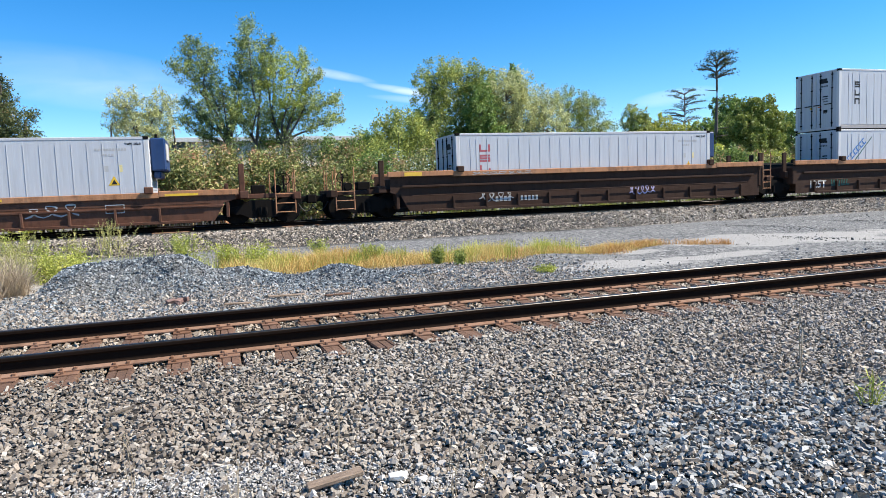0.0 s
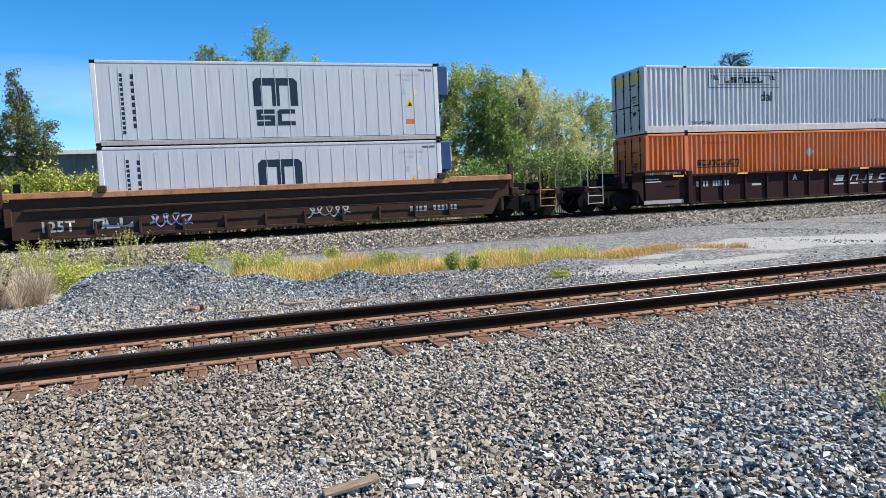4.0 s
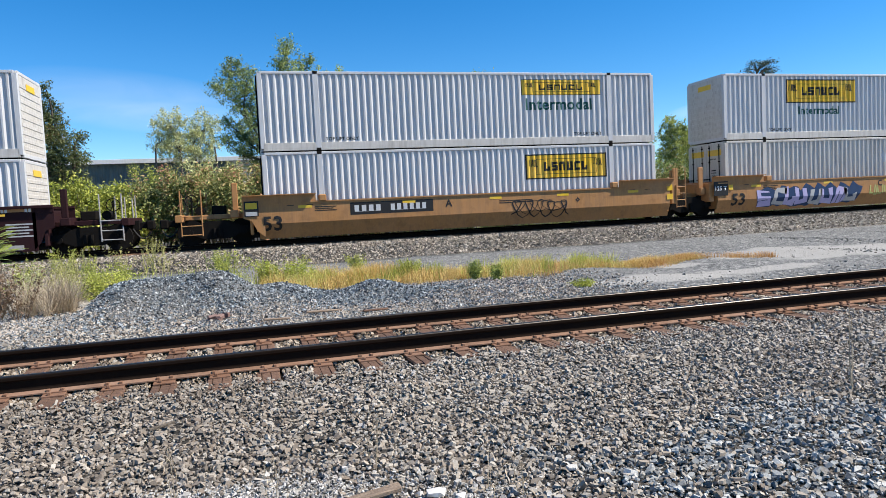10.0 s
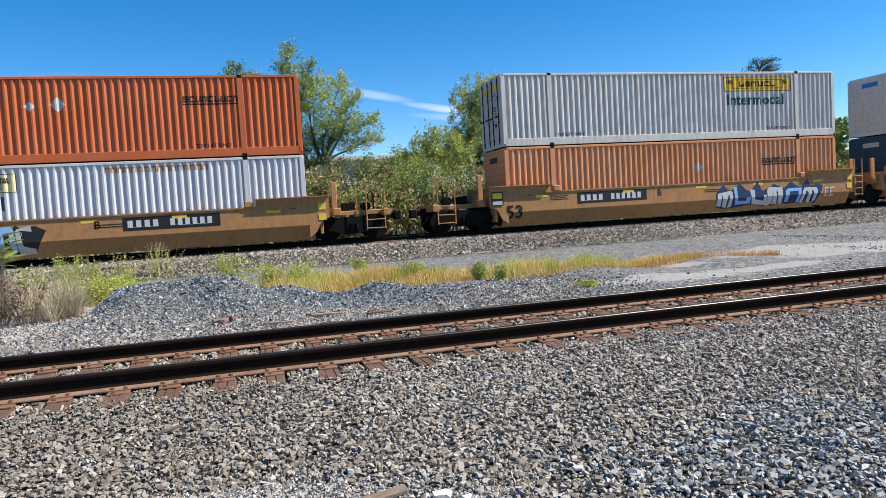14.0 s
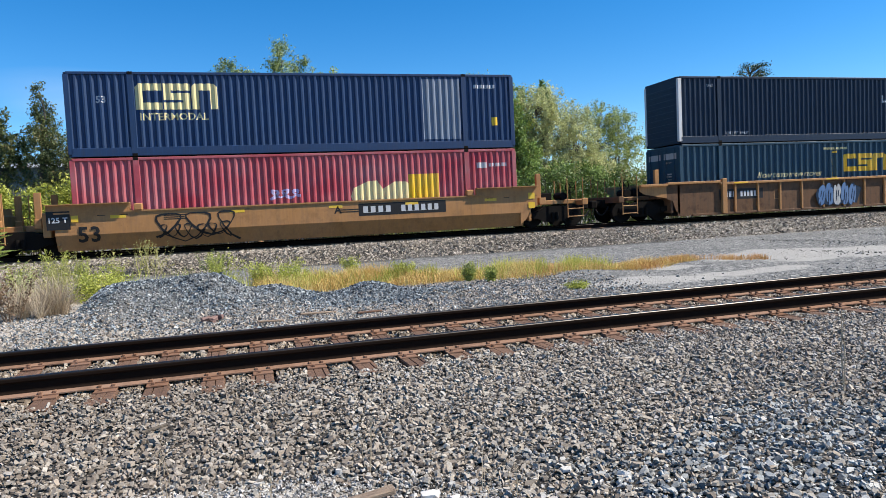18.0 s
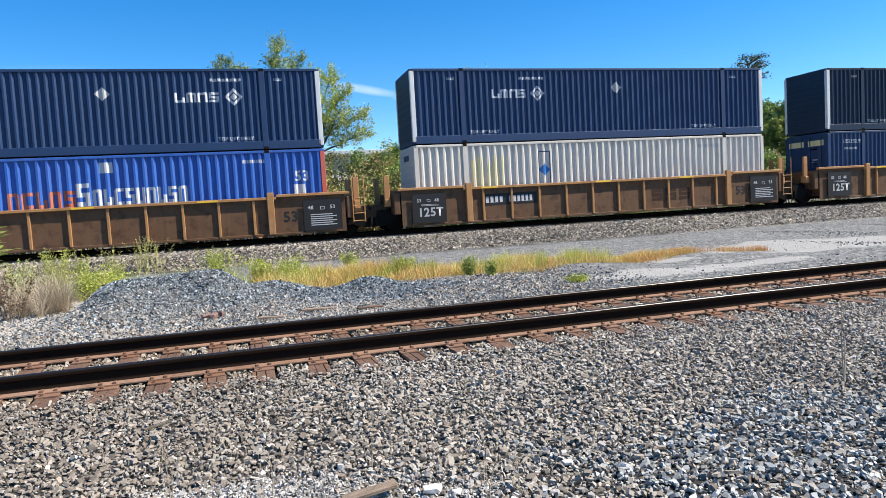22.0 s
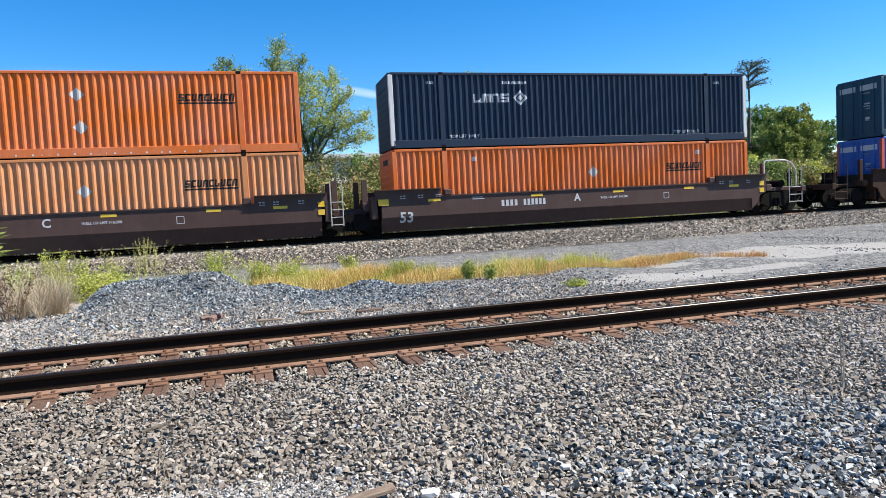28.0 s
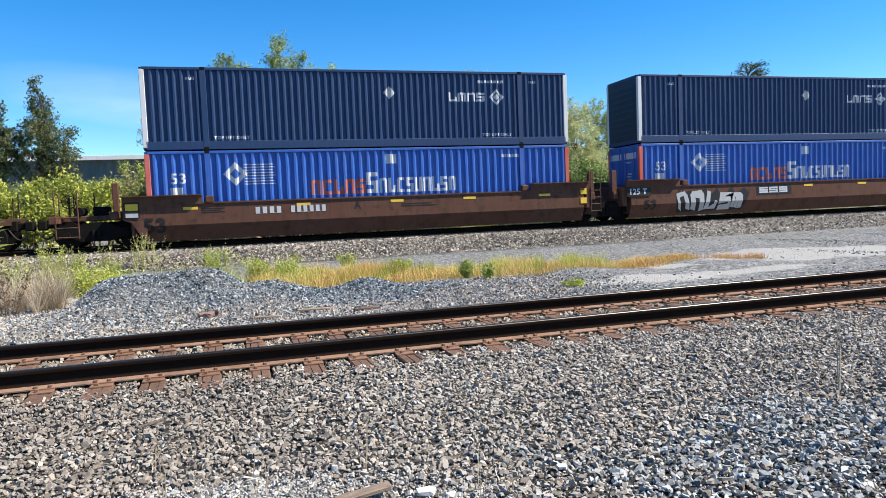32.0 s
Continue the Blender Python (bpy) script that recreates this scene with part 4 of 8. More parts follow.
def corrugated(bm, x0, x1, y, z0, z1, pitch, depth, sign):
    """An upright corrugated sheet in the x-z plane, crests at y, its thickness inwards."""
    xs = [x0]
    k = math.floor(x0 / pitch)
    while k * pitch < x1:
        xs += [(k + u) * pitch for u in FOLDS if x0 < (k + u) * pitch < x1]
        k += 1
    xs.append(x1)
    rows = []
    for x in xs:
        yy = y - sign * wave(x, pitch, depth)
        rows.append([bm.verts.new((x, yy, z0)), bm.verts.new((x, yy, z1)), bm.verts.new((x, y - sign * (depth + 0.012), z1)), bm.verts.new((x, y - sign * (depth + 0.012), z0))])
    for a, b in zip(rows, rows[1:]):
        for i in range(4):
            bm.faces.new([a[i], b[i], b[(i + 1) % 4], a[(i + 1) % 4]])
    bm.faces.new(rows[0])
    bm.faces.new(rows[-1])
    bmesh.ops.recalc_face_normals(bm, faces=bm.faces[:])


def add_shared(name, key, mat, parent, build, at=None, label=""):
    ob = link(name, shared(key, mat, build), parent, label)
    if at is not None:
        ob.matrix_basis = at
    return ob


def side_light(m):
    return m in (WHITE, WHITE_DIRTY, REEFER_WHITE, CREAM, ORANGE, ORANGE_PALE, ORANGE_RED)


def door_end(c, sign, L, mat, bar_mat, tag):
    """Two corrugated door leaves with locking bars, on one end."""
    x = sign * (L / 2 - 0.03)
    for k, (y0, y1) in enumerate(((-1.17, -0.01), (0.01, 1.17))):
        def leaf(bm, y0=y0, y1=y1):
            box(bm, x - 0.025, x + 0.025, y0, y1, 0.16, H - 0.13, 0.006)
            for z in (0.55, 1.2, 1.85):
                box(bm, x + sign * 0.025 - 0.008, x + sign * 0.025 + 0.008, y0 + 0.08, y1 - 0.08, z, z + 0.34)
        d = add_shared("door", ("leaf", k, sign, L), mat, c, leaf)
        for j, yb in enumerate((y0 + 0.25, y1 - 0.25)):
            def bar(bm, yb=yb):
                xb = x + sign * 0.055
                rod(bm, (xb, yb, 0.14), (xb, yb, H - 0.1), 0.02)
                for z in (0.3, 1.0, 2.0, 2.65):
                    box(bm, xb - 0.02, xb + 0.02, yb - 0.05, yb + 0.05, z, z + 0.05)
                box(bm, xb - 0.02, xb + 0.02, yb, yb + 0.42, 1.25, 1.29)
            add_shared("locking_bar", ("bar", k, j, sign, L), bar_mat, d, bar)
        if k == 0:
            def decal(bm, y0=y0):
                xd = x + sign * 0.030
                for i, (yy, zz, w, h) in enumerate(((0.50, 2.30, 0.42, 0.10), (0.50, 2.12, 0.42, 0.07), (0.50, 1.62, 0.30, 0.06), (0.50, 1.50, 0.36, 0.06), (0.50, 1.38, 0.26, 0.06), (0.52, 0.82, 0.24, 0.18))):
                    box(bm, xd - 0.003, xd + 0.003, y0 + yy, y0 + yy + w, zz, zz + h)
            add_shared("stencil", ("decal", sign, L), BLACK if side_light(mat) else WHITE_DIRTY, d, decal)
        if tag is not None:
            def badge(bm, y0=y0, y1=y1):
                box(bm, x + sign * 0.034 - 0.003, x + sign * 0.034 + 0.003, y0 + 0.12, y1 - 0.12, 2.3, 2.56)
            add_shared("badge", ("badge", k, sign, L), tag, d, badge)


def wall_end(c, sign, L, mat, tag):
    """A closed end wall with horizontal ribs."""
    x = sign * (L / 2 - 0.04)
    w = add_shared("end_wall", ("endwall", sign, L), mat, c, lambda bm: box(bm, x - 0.03, x + 0.03, -1.17, 1.17, 0.16, H - 0.13))
    for i in range(9):
        add_shared("rib", ("endrib", sign, L), mat, w, lambda bm: box(bm, x + sign * 0.03 - 0.014, x + sign * 0.03 + 0.014, -1.12, 1.12, 0, 0.13, 0.01), pose(0, 0, 0.28 + i * 0.26))
    if tag is not None:
        def badge(bm):
            box(bm, x + sign * 0.052 - 0.003, x + sign * 0.052 + 0.003, -0.45, 0.45, 2.36, 2.58)
        add_shared("badge", ("wallbadge", sign, L), tag, w, badge)


def container(label, side, frame_m=None, post=None, end_post=None, L=16.15, pitch=0.25, depth=0.054, left="door", right=None, tag=None, end_m=None, signs=(), fold=True, battens=False, roof_m=None):
    """A freight container on its base's centre; its camera side is -y. signs: (kind name, flat bmesh, x from the left end, z, paint, layer)."""
    frame_m, post = frame_m or side, post or side
    end_post = end_post or post
    right = right or ("wall" if left == "door" else "door")
    c = tagged(new("freight_container"), label, "container", group="containers on the train")
    x0, x1 = -L / 2, L / 2
    # sides
    for sign, y in ((-1, -W2 + 0.012), (1, W2 - 0.012)):
        if battens:
            def sheet(bm, sign=sign, y=y):
                box(bm, x0 + 0.1, x1 - 0.1, min(y, y - sign * 0.06), max(y, y - sign * 0.06), 0.2, H - 0.1)
            s = add_shared("side_panel", ("flat", sign, L), side, c, sheet)
            if sign < 0:
                def strip(bm):
                    box(bm, -0.010, 0.010, -0.010, 0.004, 0.22, H - 0.24)
                x = x0 + 0.62
                k = 0
                while x < x1 - 0.3:
                    add_shared("seam", "seam", WHITE, s, strip, pose(x, y, 0))
                    x += 0.47 if k else 0.25
                    k += 1
        else:
            def sheet(bm, sign=sign, y=y):
                corrugated(bm, x0 + 0.12, x1 - 0.12, y, 0.30 if L > 13 else 0.17, H - 0.1, pitch, depth, sign)
            add_shared("side_panel", ("sheet", sign, L, pitch, depth), side, c, sheet)
        def top(bm, sign=sign):
            box(bm, x0 + 0.1, x1 - 0.1, min(sign * W2, sign * (W2 - 0.07)), max(sign * W2, sign * (W2 - 0.07)), H - 0.105, H - 0.012, 0.01)
        add_shared("top_rail", ("toprail", sign, L), frame_m, c, top)
        def low(bm, sign=sign):
            box(bm, x0 + 0.1, x1 - 0.1, min(sign * W2, sign * (W2 - 0.09)), max(sign * W2, sign * (W2 - 0.09)), 0.02, 0.31 if L > 13 else 0.18, 0.01)
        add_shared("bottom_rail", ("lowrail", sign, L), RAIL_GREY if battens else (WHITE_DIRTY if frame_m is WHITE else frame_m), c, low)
        for xc in (x0 + 0.085, x1 - 0.085):
            def corner(bm, sign=sign):
                box(bm, -0.085, 0.085, min(sign * W2, sign * (W2 - 0.15)), max(sign * W2, sign * (W2 - 0.15)), 0.1, H - 0.1, 0.012)
            add_shared("corner_post", ("corner", sign), end_post, c, corner, pose(xc, 0, 0))
        if L > 13:
            for xc in (-6.0, 6.0):
                def mid(bm, sign=sign):
                    box(bm, -0.10, 0.10, min(sign * (W2 + 0.004), sign * (W2 - 0.12)), max(sign * (W2 + 0.004), sign * (W2 - 0.12)), 0.1, H - 0.1, 0.008)
                add_shared("lifting_post", ("mid", sign), post, c, mid, pose(xc, 0, 0))
        for xc in ((-6.0, 6.0) if L > 13 else (x0 + 0.09, x1 - 0.09)):
            for z in (0.0, H - 0.118):
                def cast(bm, sign=sign):
                    box(bm, -0.09, 0.09, min(sign * (W2 + 0.006), sign * (W2 - 0.16)), max(sign * (W2 + 0.006), sign * (W2 - 0.16)), 0, 0.118, 0.012)
                add_shared("corner_casting", ("cast", sign), STEEL_DARK, c, cast, pose(xc, 0, z))
    def roof(bm):
        box(bm, x0 + 0.05, x1 - 0.05, -W2 + 0.07, W2 - 0.07, H - 0.06, H - 0.02)
        for i in range(int(L / 0.6)):
            box(bm, x0 + 0.3 + i * 0.6, x0 + 0.55 + i * 0.6, -W2 + 0.12, W2 - 0.12, H - 0.02, H - 0.004)
    add_shared("roof", ("roof", L), roof_m or side, c, roof)
    def floor(bm):
        box(bm, x0 + 0.05, x1 - 0.05, -W2 + 0.09, W2 - 0.09, 0.08, 0.16)
    add_shared("floor", ("floor", L), STEEL_DARK, c, floor)
    for sign, kind in ((-1, left), (1, right)):
        for z0, z1 in ((H - 0.13, H - 0.015), (0.02, 0.16)):
            def sill(bm, sign=sign, z0=z0, z1=z1):
                x = sign * L / 2
                box(bm, min(x, x - sign * 0.12), max(x, x - sign * 0.12), -1.2, 1.2, z0, z1, 0.01)
            add_shared("end_sill", ("endsill", sign, z0, L), frame_m, c, sill)
        if kind == "door":
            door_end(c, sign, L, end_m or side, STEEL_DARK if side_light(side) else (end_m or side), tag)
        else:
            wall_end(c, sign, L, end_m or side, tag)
    for name, bm, x, z, m, layer in signs:
        p = pitch if fold and not battens else 0
        conform(bm, x0 + x, z, -1, p, depth, -W2 + 0.012 - 0.004 - 0.003 * layer)
        part(name, bm, m, c)
    return c


def top_lift(m, left=True, right=True):
    out = []
    if left:
        out.append(("lettering", text_bm("TOP LIFT ONLY", 0.115), 2.35, 0.37, m, 0))
    if right:
        out.append(("lettering", text_bm("TOP LIFT ONLY", 0.115), 12.45, 0.37, m, 0))
    return out


def placard(x, z, m, s=0.48):
    return ("placard", diamond_bm(s), x, z, m, 0)


def marks(x, z, m, n=9, w=1.3, h=0.10):
    return ("marking", word_bm(n, w, h, 0.3), x, z, m, 0)


def plaque(x, z, w, h, border=True, ink=BLACK, fill=YELLOW):
    """A yellow panel with a black name drawn as blocks in a black outline."""
    out = [("panel", rect_bm(w, h), x, z, fill, 0)] if fill else []
    out.append(("outline", frame_bm(w, h, 0.05 if border else 0.02), x, z, ink, 1))
    out.append(("outline", frame_bm(w * 0.74, h * 0.62, 0.018), x + w * 0.13, z + h * 0.19, ink, 1))
    out.append(("wordmark", word_bm(6, w * 0.56, h * 0.36, 0.2, 0, True, (4, 3, 1, 0, 2, 4), 0.36), x + w * 0.22, z + h * 0.32, ink, 2))
    for sx in (0.04, 0.84):
        out.append(("emblem", zig_bm(w * 0.11, h * 0.3, 5, 4), x + w * sx, z + h * 0.5, ink, 2))
    return out


def rail_logo(x, z, w, h, m, sub=None):
    out = [("wordmark", word_bm(3, w, h, 0.05, 0, True, (2, 3, 1), 0.36), x, z, m, 0)]
    if sub:
        out.append(("lettering", text_bm("INTERMODAL", sub), x + 0.1, z - sub * 1.5, m, 0))
    return out


def bracketed(x, z, w, h, m):
    t = 0.09
    out = rail_logo(x + w * 0.17, z + h * 0.24, w * 0.66, h * 0.64, m)
    for sx, d in ((x, 1), (x + w, -1)):
        bm = bmesh.new()
        for a, b, c, e in ((0, t, 0, h), (t, 3.2 * t, 0, t), (t, 3.2 * t, h - t, h)):
            quad(bm, [(d * a, c), (d * b, c), (d * b, e), (d * a, e)])
        out.append(("bracket", bm, sx, z, m, 0))
    return out


def slogan(x, z, m, h=0.2):
    return ("lettering", text_bm("How tomorrow moves", h, 0.25), x, z, m, 0)


def gem(x, z, w, m):
    """A name in blocks followed by a ringed diamond."""
    return [("wordmark", word_bm(4, w * 0.66, 0.34, 0.12, 0, True, (4, 5, 1, 3), 0.24), x, z - 0.02, m, 0), ("emblem", diamond_bm(0.62, 0.62), x + w * 0.86, z + 0.15, m, 0),
            ("emblem", diamond_bm(0.26), x + w * 0.86, z + 0.15, m, 0)]


def jb(x, z, style, ink=GREEN_INK, fill=YELLOW):
    """A plaque with the word below it."""
    w = 3.5
    out = plaque(x, z, w, 0.62, style == "framed", BLACK, fill)
    out.append(("lettering", text_bm("Intermodal", 0.44), x + 0.12, z - 0.58, ink, 0))
    return out


def old_rail_signs(left=True, panel=False):
    s = [("lettering", text_bm("53", 0.36), 0.8 if left else 15.0, 1.75, WHITE, 0), ("marking", rect_bm(0.42, 0.42), 0.78 if left else 14.95, 1.2, WHITE, 0),
         ("emblem", diamond_bm(0.85, 0.45), 3.0, 2.05, WHITE, 0)]
    bm = bmesh.new()
    for i in range(8):
        quad(bm, [(0, i * 0.1), (1.1 - 0.05 * (i % 3), i * 0.1), (1.1 - 0.05 * (i % 3), i * 0.1 + 0.035), (0, i * 0.1 + 0.035)])
    if not panel:
        s.append(("emblem", bm, 3.3, 1.66, GREY_INK, 0))
    else:
        bm.free()
        s = s[:2]
        s.append(("repair_panel", rect_bm(3.4, 2.4), 2.15, 0.3, BROWN_SHEET, 0))
    s.append(("wordmark", word_bm(5, 2.1, 0.55, 0.14, 0, True, (1, 2, 4, 1, 3), 0.34), 5.65, 1.2, LETTER_RED, 0))
    s.extend((("wordmark", word_bm(1, 0.45, 0.78, 0.05, 0, True, (3,), 0.36), 7.72, 1.2, WHITE, 0), ("wordmark", word_bm(9, 3.1, 0.56, 0.14, 0, True, (1, 4, 2, 3, 0, 1, 4, 3, 1), 0.36), 8.22, 1.2, WHITE, 0)))
    s.append(("marking", rect_bm(0.42, 0.36), 8.5, 2.3, WHITE, 0))
    s.append(marks(13.2, 2.45, WHITE, 10, 0.8, 0.12))
    return s


def umax(label, m, x, extra=(), tag=NAVY, left="wall", end_post=SALMON):
    signs = gem(x, 1.75, 2.3, WHITE) + top_lift(WHITE) + [marks(x + 1.2, 2.45, WHITE, 8, 1.1), ("marking", zig_bm(0.3, 0.12, 3, 3), 1.5, 2.45, WHITE, 0), ("marking", zig_bm(0.3, 0.12, 3, 3), 14.5, 2.45, WHITE, 0)] + list(extra)
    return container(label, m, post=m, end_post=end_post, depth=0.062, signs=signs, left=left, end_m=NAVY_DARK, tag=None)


# ---- well cars; their origin is on the rails' top, below the middle ----
WHEEL_R = 0.46


def truck(parent, x):
    """A two-axle truck: cast side frames, bolster and two wheelsets."""
    t = link("truck", shared("bolster", STEEL_DARK, lambda bm: box(bm, -0.22, 0.22, -1.05, 1.05, 0.42, 0.78, 0.03)), parent, "grimy cast steel two-axle truck")
    t.location = (x, 0, 0)
    for sign in (-1, 1):
        def side(bm, sign=sign):
            y0, y1 = sorted((sign * 0.93, sign * 1.07))
            prism(bm, [(-1.15, 0.42), (-1.15, 0.62), (-0.75, 0.68), (-0.35, 0.86), (0.35, 0.86), (0.75, 0.68), (1.15, 0.62), (1.15, 0.42), (0.85, 0.40), (0.45, 0.22), (-0.45, 0.22), (-0.85, 0.40)], y0, y1, "y")
            for xx in (-0.91, 0.91):
                disc(bm, xx, sign * 1.07, sign * 1.13, 0.46, 0.11, 12)
            for xx in (-0.1, 0.1):
                rod(bm, (xx, sign * 1.10, 0.3), (xx, sign * 1.10, 0.6), 0.07, 8)
        add_shared("side_frame", ("sideframe", sign), STEEL_DARK, t, side)
    for k, xx in enumerate((-0.91, 0.91)):
        def axle(bm):
            rod(bm, (0, -0.9, 0), (0, 0.9, 0), 0.085, 10)
            for s in (-1, 1):
                disc(bm, 0, s * 0.70, s * 0.83, 0, WHEEL_R, 24)
                disc(bm, 0, s * 0.68, s * 0.70, 0, WHEEL_R + 0.025, 24)
                disc(bm, 0, s * 0.83, s * 0.845, 0, WHEEL_R * 0.45, 12)
                for a in range(5):
                    an = a * 2 * math.pi / 5
                    disc(bm, 0.28 * math.cos(an), s * 0.83, s * 0.836, 0.28 * math.sin(an), 0.05, 6)
        w = add_shared("wheelset", "wheelset", STEEL_DARK, t, axle)
        w.location = (xx, 0, WHEEL_R)
        WHEELSETS.append((k, w))
    return t


WHEELSETS = []


def coupler_end(car, sign, mat, rail_m):
    """Low deck over an end truck with handrails, brake gear, coupler and hose."""
    s = sign
    def deck(bm):
        x0, x1 = sorted((s * 8.7, s * 11.1))
        box(bm, x0, x1, -0.75, 0.75, 0.92, 1.10, 0.02)
        xa, xb = sorted((s * 10.9, s * 11.15))
        box(bm, xa, xb, -1.4, 1.4, 0.86, 1.12, 0.02)
        xa, xb = sorted((s * 9.0, s * 9.3))
        box(bm, xa, xb, -1.35, 1.35, 0.95, 1.22, 0.02)
    add_shared("end_platform", ("deck", s), mat, car, deck)
    if rail_m is TAN and mat is TAN_OLD:
        for side in (-1, 1):
            def beam(bm, side=side):
                x0, x1 = sorted((s * 8.85, s * 10.15))
                y0, y1 = sorted((side * 1.36, side * 1.52))
                box(bm, x0, x1, y0, y1, 1.47, 1.57, 0.012)
                ya, yb = sorted((side * 1.36, side * 1.40))
                prism(bm, [(s * 8.85, 0.95), (s * 9.9, 1.15), (s * 10.15, 1.30), (s * 10.15, 1.47), (s * 8.85, 1.47)], ya, yb, "y")
            add_shared("end_beam", ("endbeam", s, side), TAN, car, beam)
    def coup(bm):
        x0, x1 = sorted((s * 11.1, s * 11.72))
        box(bm, x0, x1, -0.11, 0.11, 0.72, 0.95, 0.02)
        x0, x1 = sorted((s * 11.52, s * 11.80))
        box(bm, x0, x1, -0.20, 0.16, 0.66, 1.0, 0.04)
        x0, x1 = sorted((s * 11.05, s * 11.3))
        box(bm, x0, x1, -0.24, 0.24, 0.66, 1.02, 0.02)
    add_shared("coupler", ("coupler", s), STEEL_DARK, car, coup)
    def hose(bm):
        pts = [(s * (11.1 + 0.62 * k / 8), -0.42, 0.72 - 0.36 * math.sin(math.pi * k / 8 * 0.9)) for k in range(9)]
        for a, b in zip(pts, pts[1:]):
            rod(bm, a, b, 0.028, 6)
    add_shared("air_hose", ("hose", s), BLACK, car, hose)
    for y in (-1.36, 1.36):
        def rails(bm, y=y):
            for x in (10.25, 10.95):
                rod(bm, (s * x, y, 0.35), (s * x, y, 1.98), 0.022)
            for z in (0.40, 0.72, 1.06):
                rod(bm, (s * 10.25, y, z), (s * 10.95, y, z), 0.02)
            rod(bm, (s * 10.95, y * 0.55, 1.1), (s * 10.95, y * 0.55, 1.85), 0.02)
        add_shared("ladder", ("handrail", s, y), rail_m, car, rails)
    xa, xb = sorted((s * 9.45, s * 9.95))
    add_shared("brake_valve", ("valve", s), STEEL_DARK, car, lambda bm: box(bm, xa, xb, -0.5, 0.1, 1.095, 1.42, 0.03))
    add_shared("air_reservoir", ("tank", s), STEEL_DARK, car, lambda bm: rod(bm, (s * 10.35, -0.8, 1.25), (s * 10.35, -0.1, 1.25), 0.16, 12))
    xc, xd = sorted((s * 9.0, s * 9.2))
    add_shared("upright_guide", ("shortguide", s), rail_m if mat is TAN_OLD else mat, car, lambda bm: box(bm, xc, xd, -1.1, -0.95, 1.21, 2.2, 0.02))
    def brake(bm):
        rod(bm, (s * 10.6, -0.9, 1.1), (s * 10.6, -0.9, 1.75), 0.03)
        rod(bm, (s * 10.6, -0.94, 1.6), (s * 10.6, -0.88, 1.6), 0.05, 8)
        pts = [(s * 10.6 + 0.22 * math.cos(a), -0.93, 1.6 + 0.22 * math.sin(a)) for a in np.linspace(0, 2 * math.pi, 17)]
        for p, q in zip(pts, pts[1:]):
            rod(bm, p, q, 0.016, 5)
        for k in (0, 5, 11):
            rod(bm, pts[k], (s * 10.6, -0.93, 1.6), 0.012, 4)
    add_shared("hand_brake", ("brake", s), STEEL_DARK, car, brake)
    if mat is AOK_BROWN and s > 0:
        def grab(bm):
            path = [(8.95, 1.1), (8.95, 2.2), (9.05, 2.3), (10.1, 2.3), (10.45, 2.18), (10.68, 1.85), (10.72, 1.1)]
            for a, b in zip(path, path[1:]):
                rod(bm, (a[0], -1.28, a[1]), (b[0], -1.28, b[1]), 0.035, 8)
        add_shared("grab_rail", "grabrail", WHITE_DIRTY, car, grab, None, "curved dull white grab rail")
    truck(car, s * 9.78)


def joint_end(car, sign, mat, rail_m, with_truck):
    """The shared-truck end: a short drawbar, upright guides, a ladder on the right-hand end."""
    s = sign
    def bar(bm):
        x0, x1 = sorted((s * 8.6, s * 9.75))
        box(bm, x0, x1, -0.55, 0.55, 0.80, 1.05, 0.03)
        xa, xb = sorted((s * 8.75, s * 9.0))
        box(bm, xa, xb, -1.4, 1.4, 0.62, 1.45, 0.03)
    add_shared("end_platform", ("jointdeck", s), mat, car, bar)
    for y in (-1.05, 1.05):
        def guide(bm, y=y):
            x0, x1 = sorted((s * 9.07, s * 9.29))
            box(bm, x0, x1, y - 0.05, y + 0.05, 0.95, 2.15, 0.015)
            box(bm, x0, x1, y - 0.16, y + 0.16, 0.95, 1.25, 0.02)
        add_shared("upright_guide", ("guide", s, y), rail_m if mat is TAN_OLD else mat, car, guide)
    if s > 0:
        for y in (-1.42, 1.42):
            def lad(bm, y=y):
                for x in (8.98, 9.42):
                    rod(bm, (x, y, 0.45), (x, y, 2.15), 0.022)
                for z in (0.5, 0.78, 1.06, 1.34):
                    rod(bm, (8.98, y, z), (9.42, y, z), 0.02)
            add_shared("ladder", ("lad", y), rail_m, car, lad)
        if with_truck:
            truck(car, 9.78)


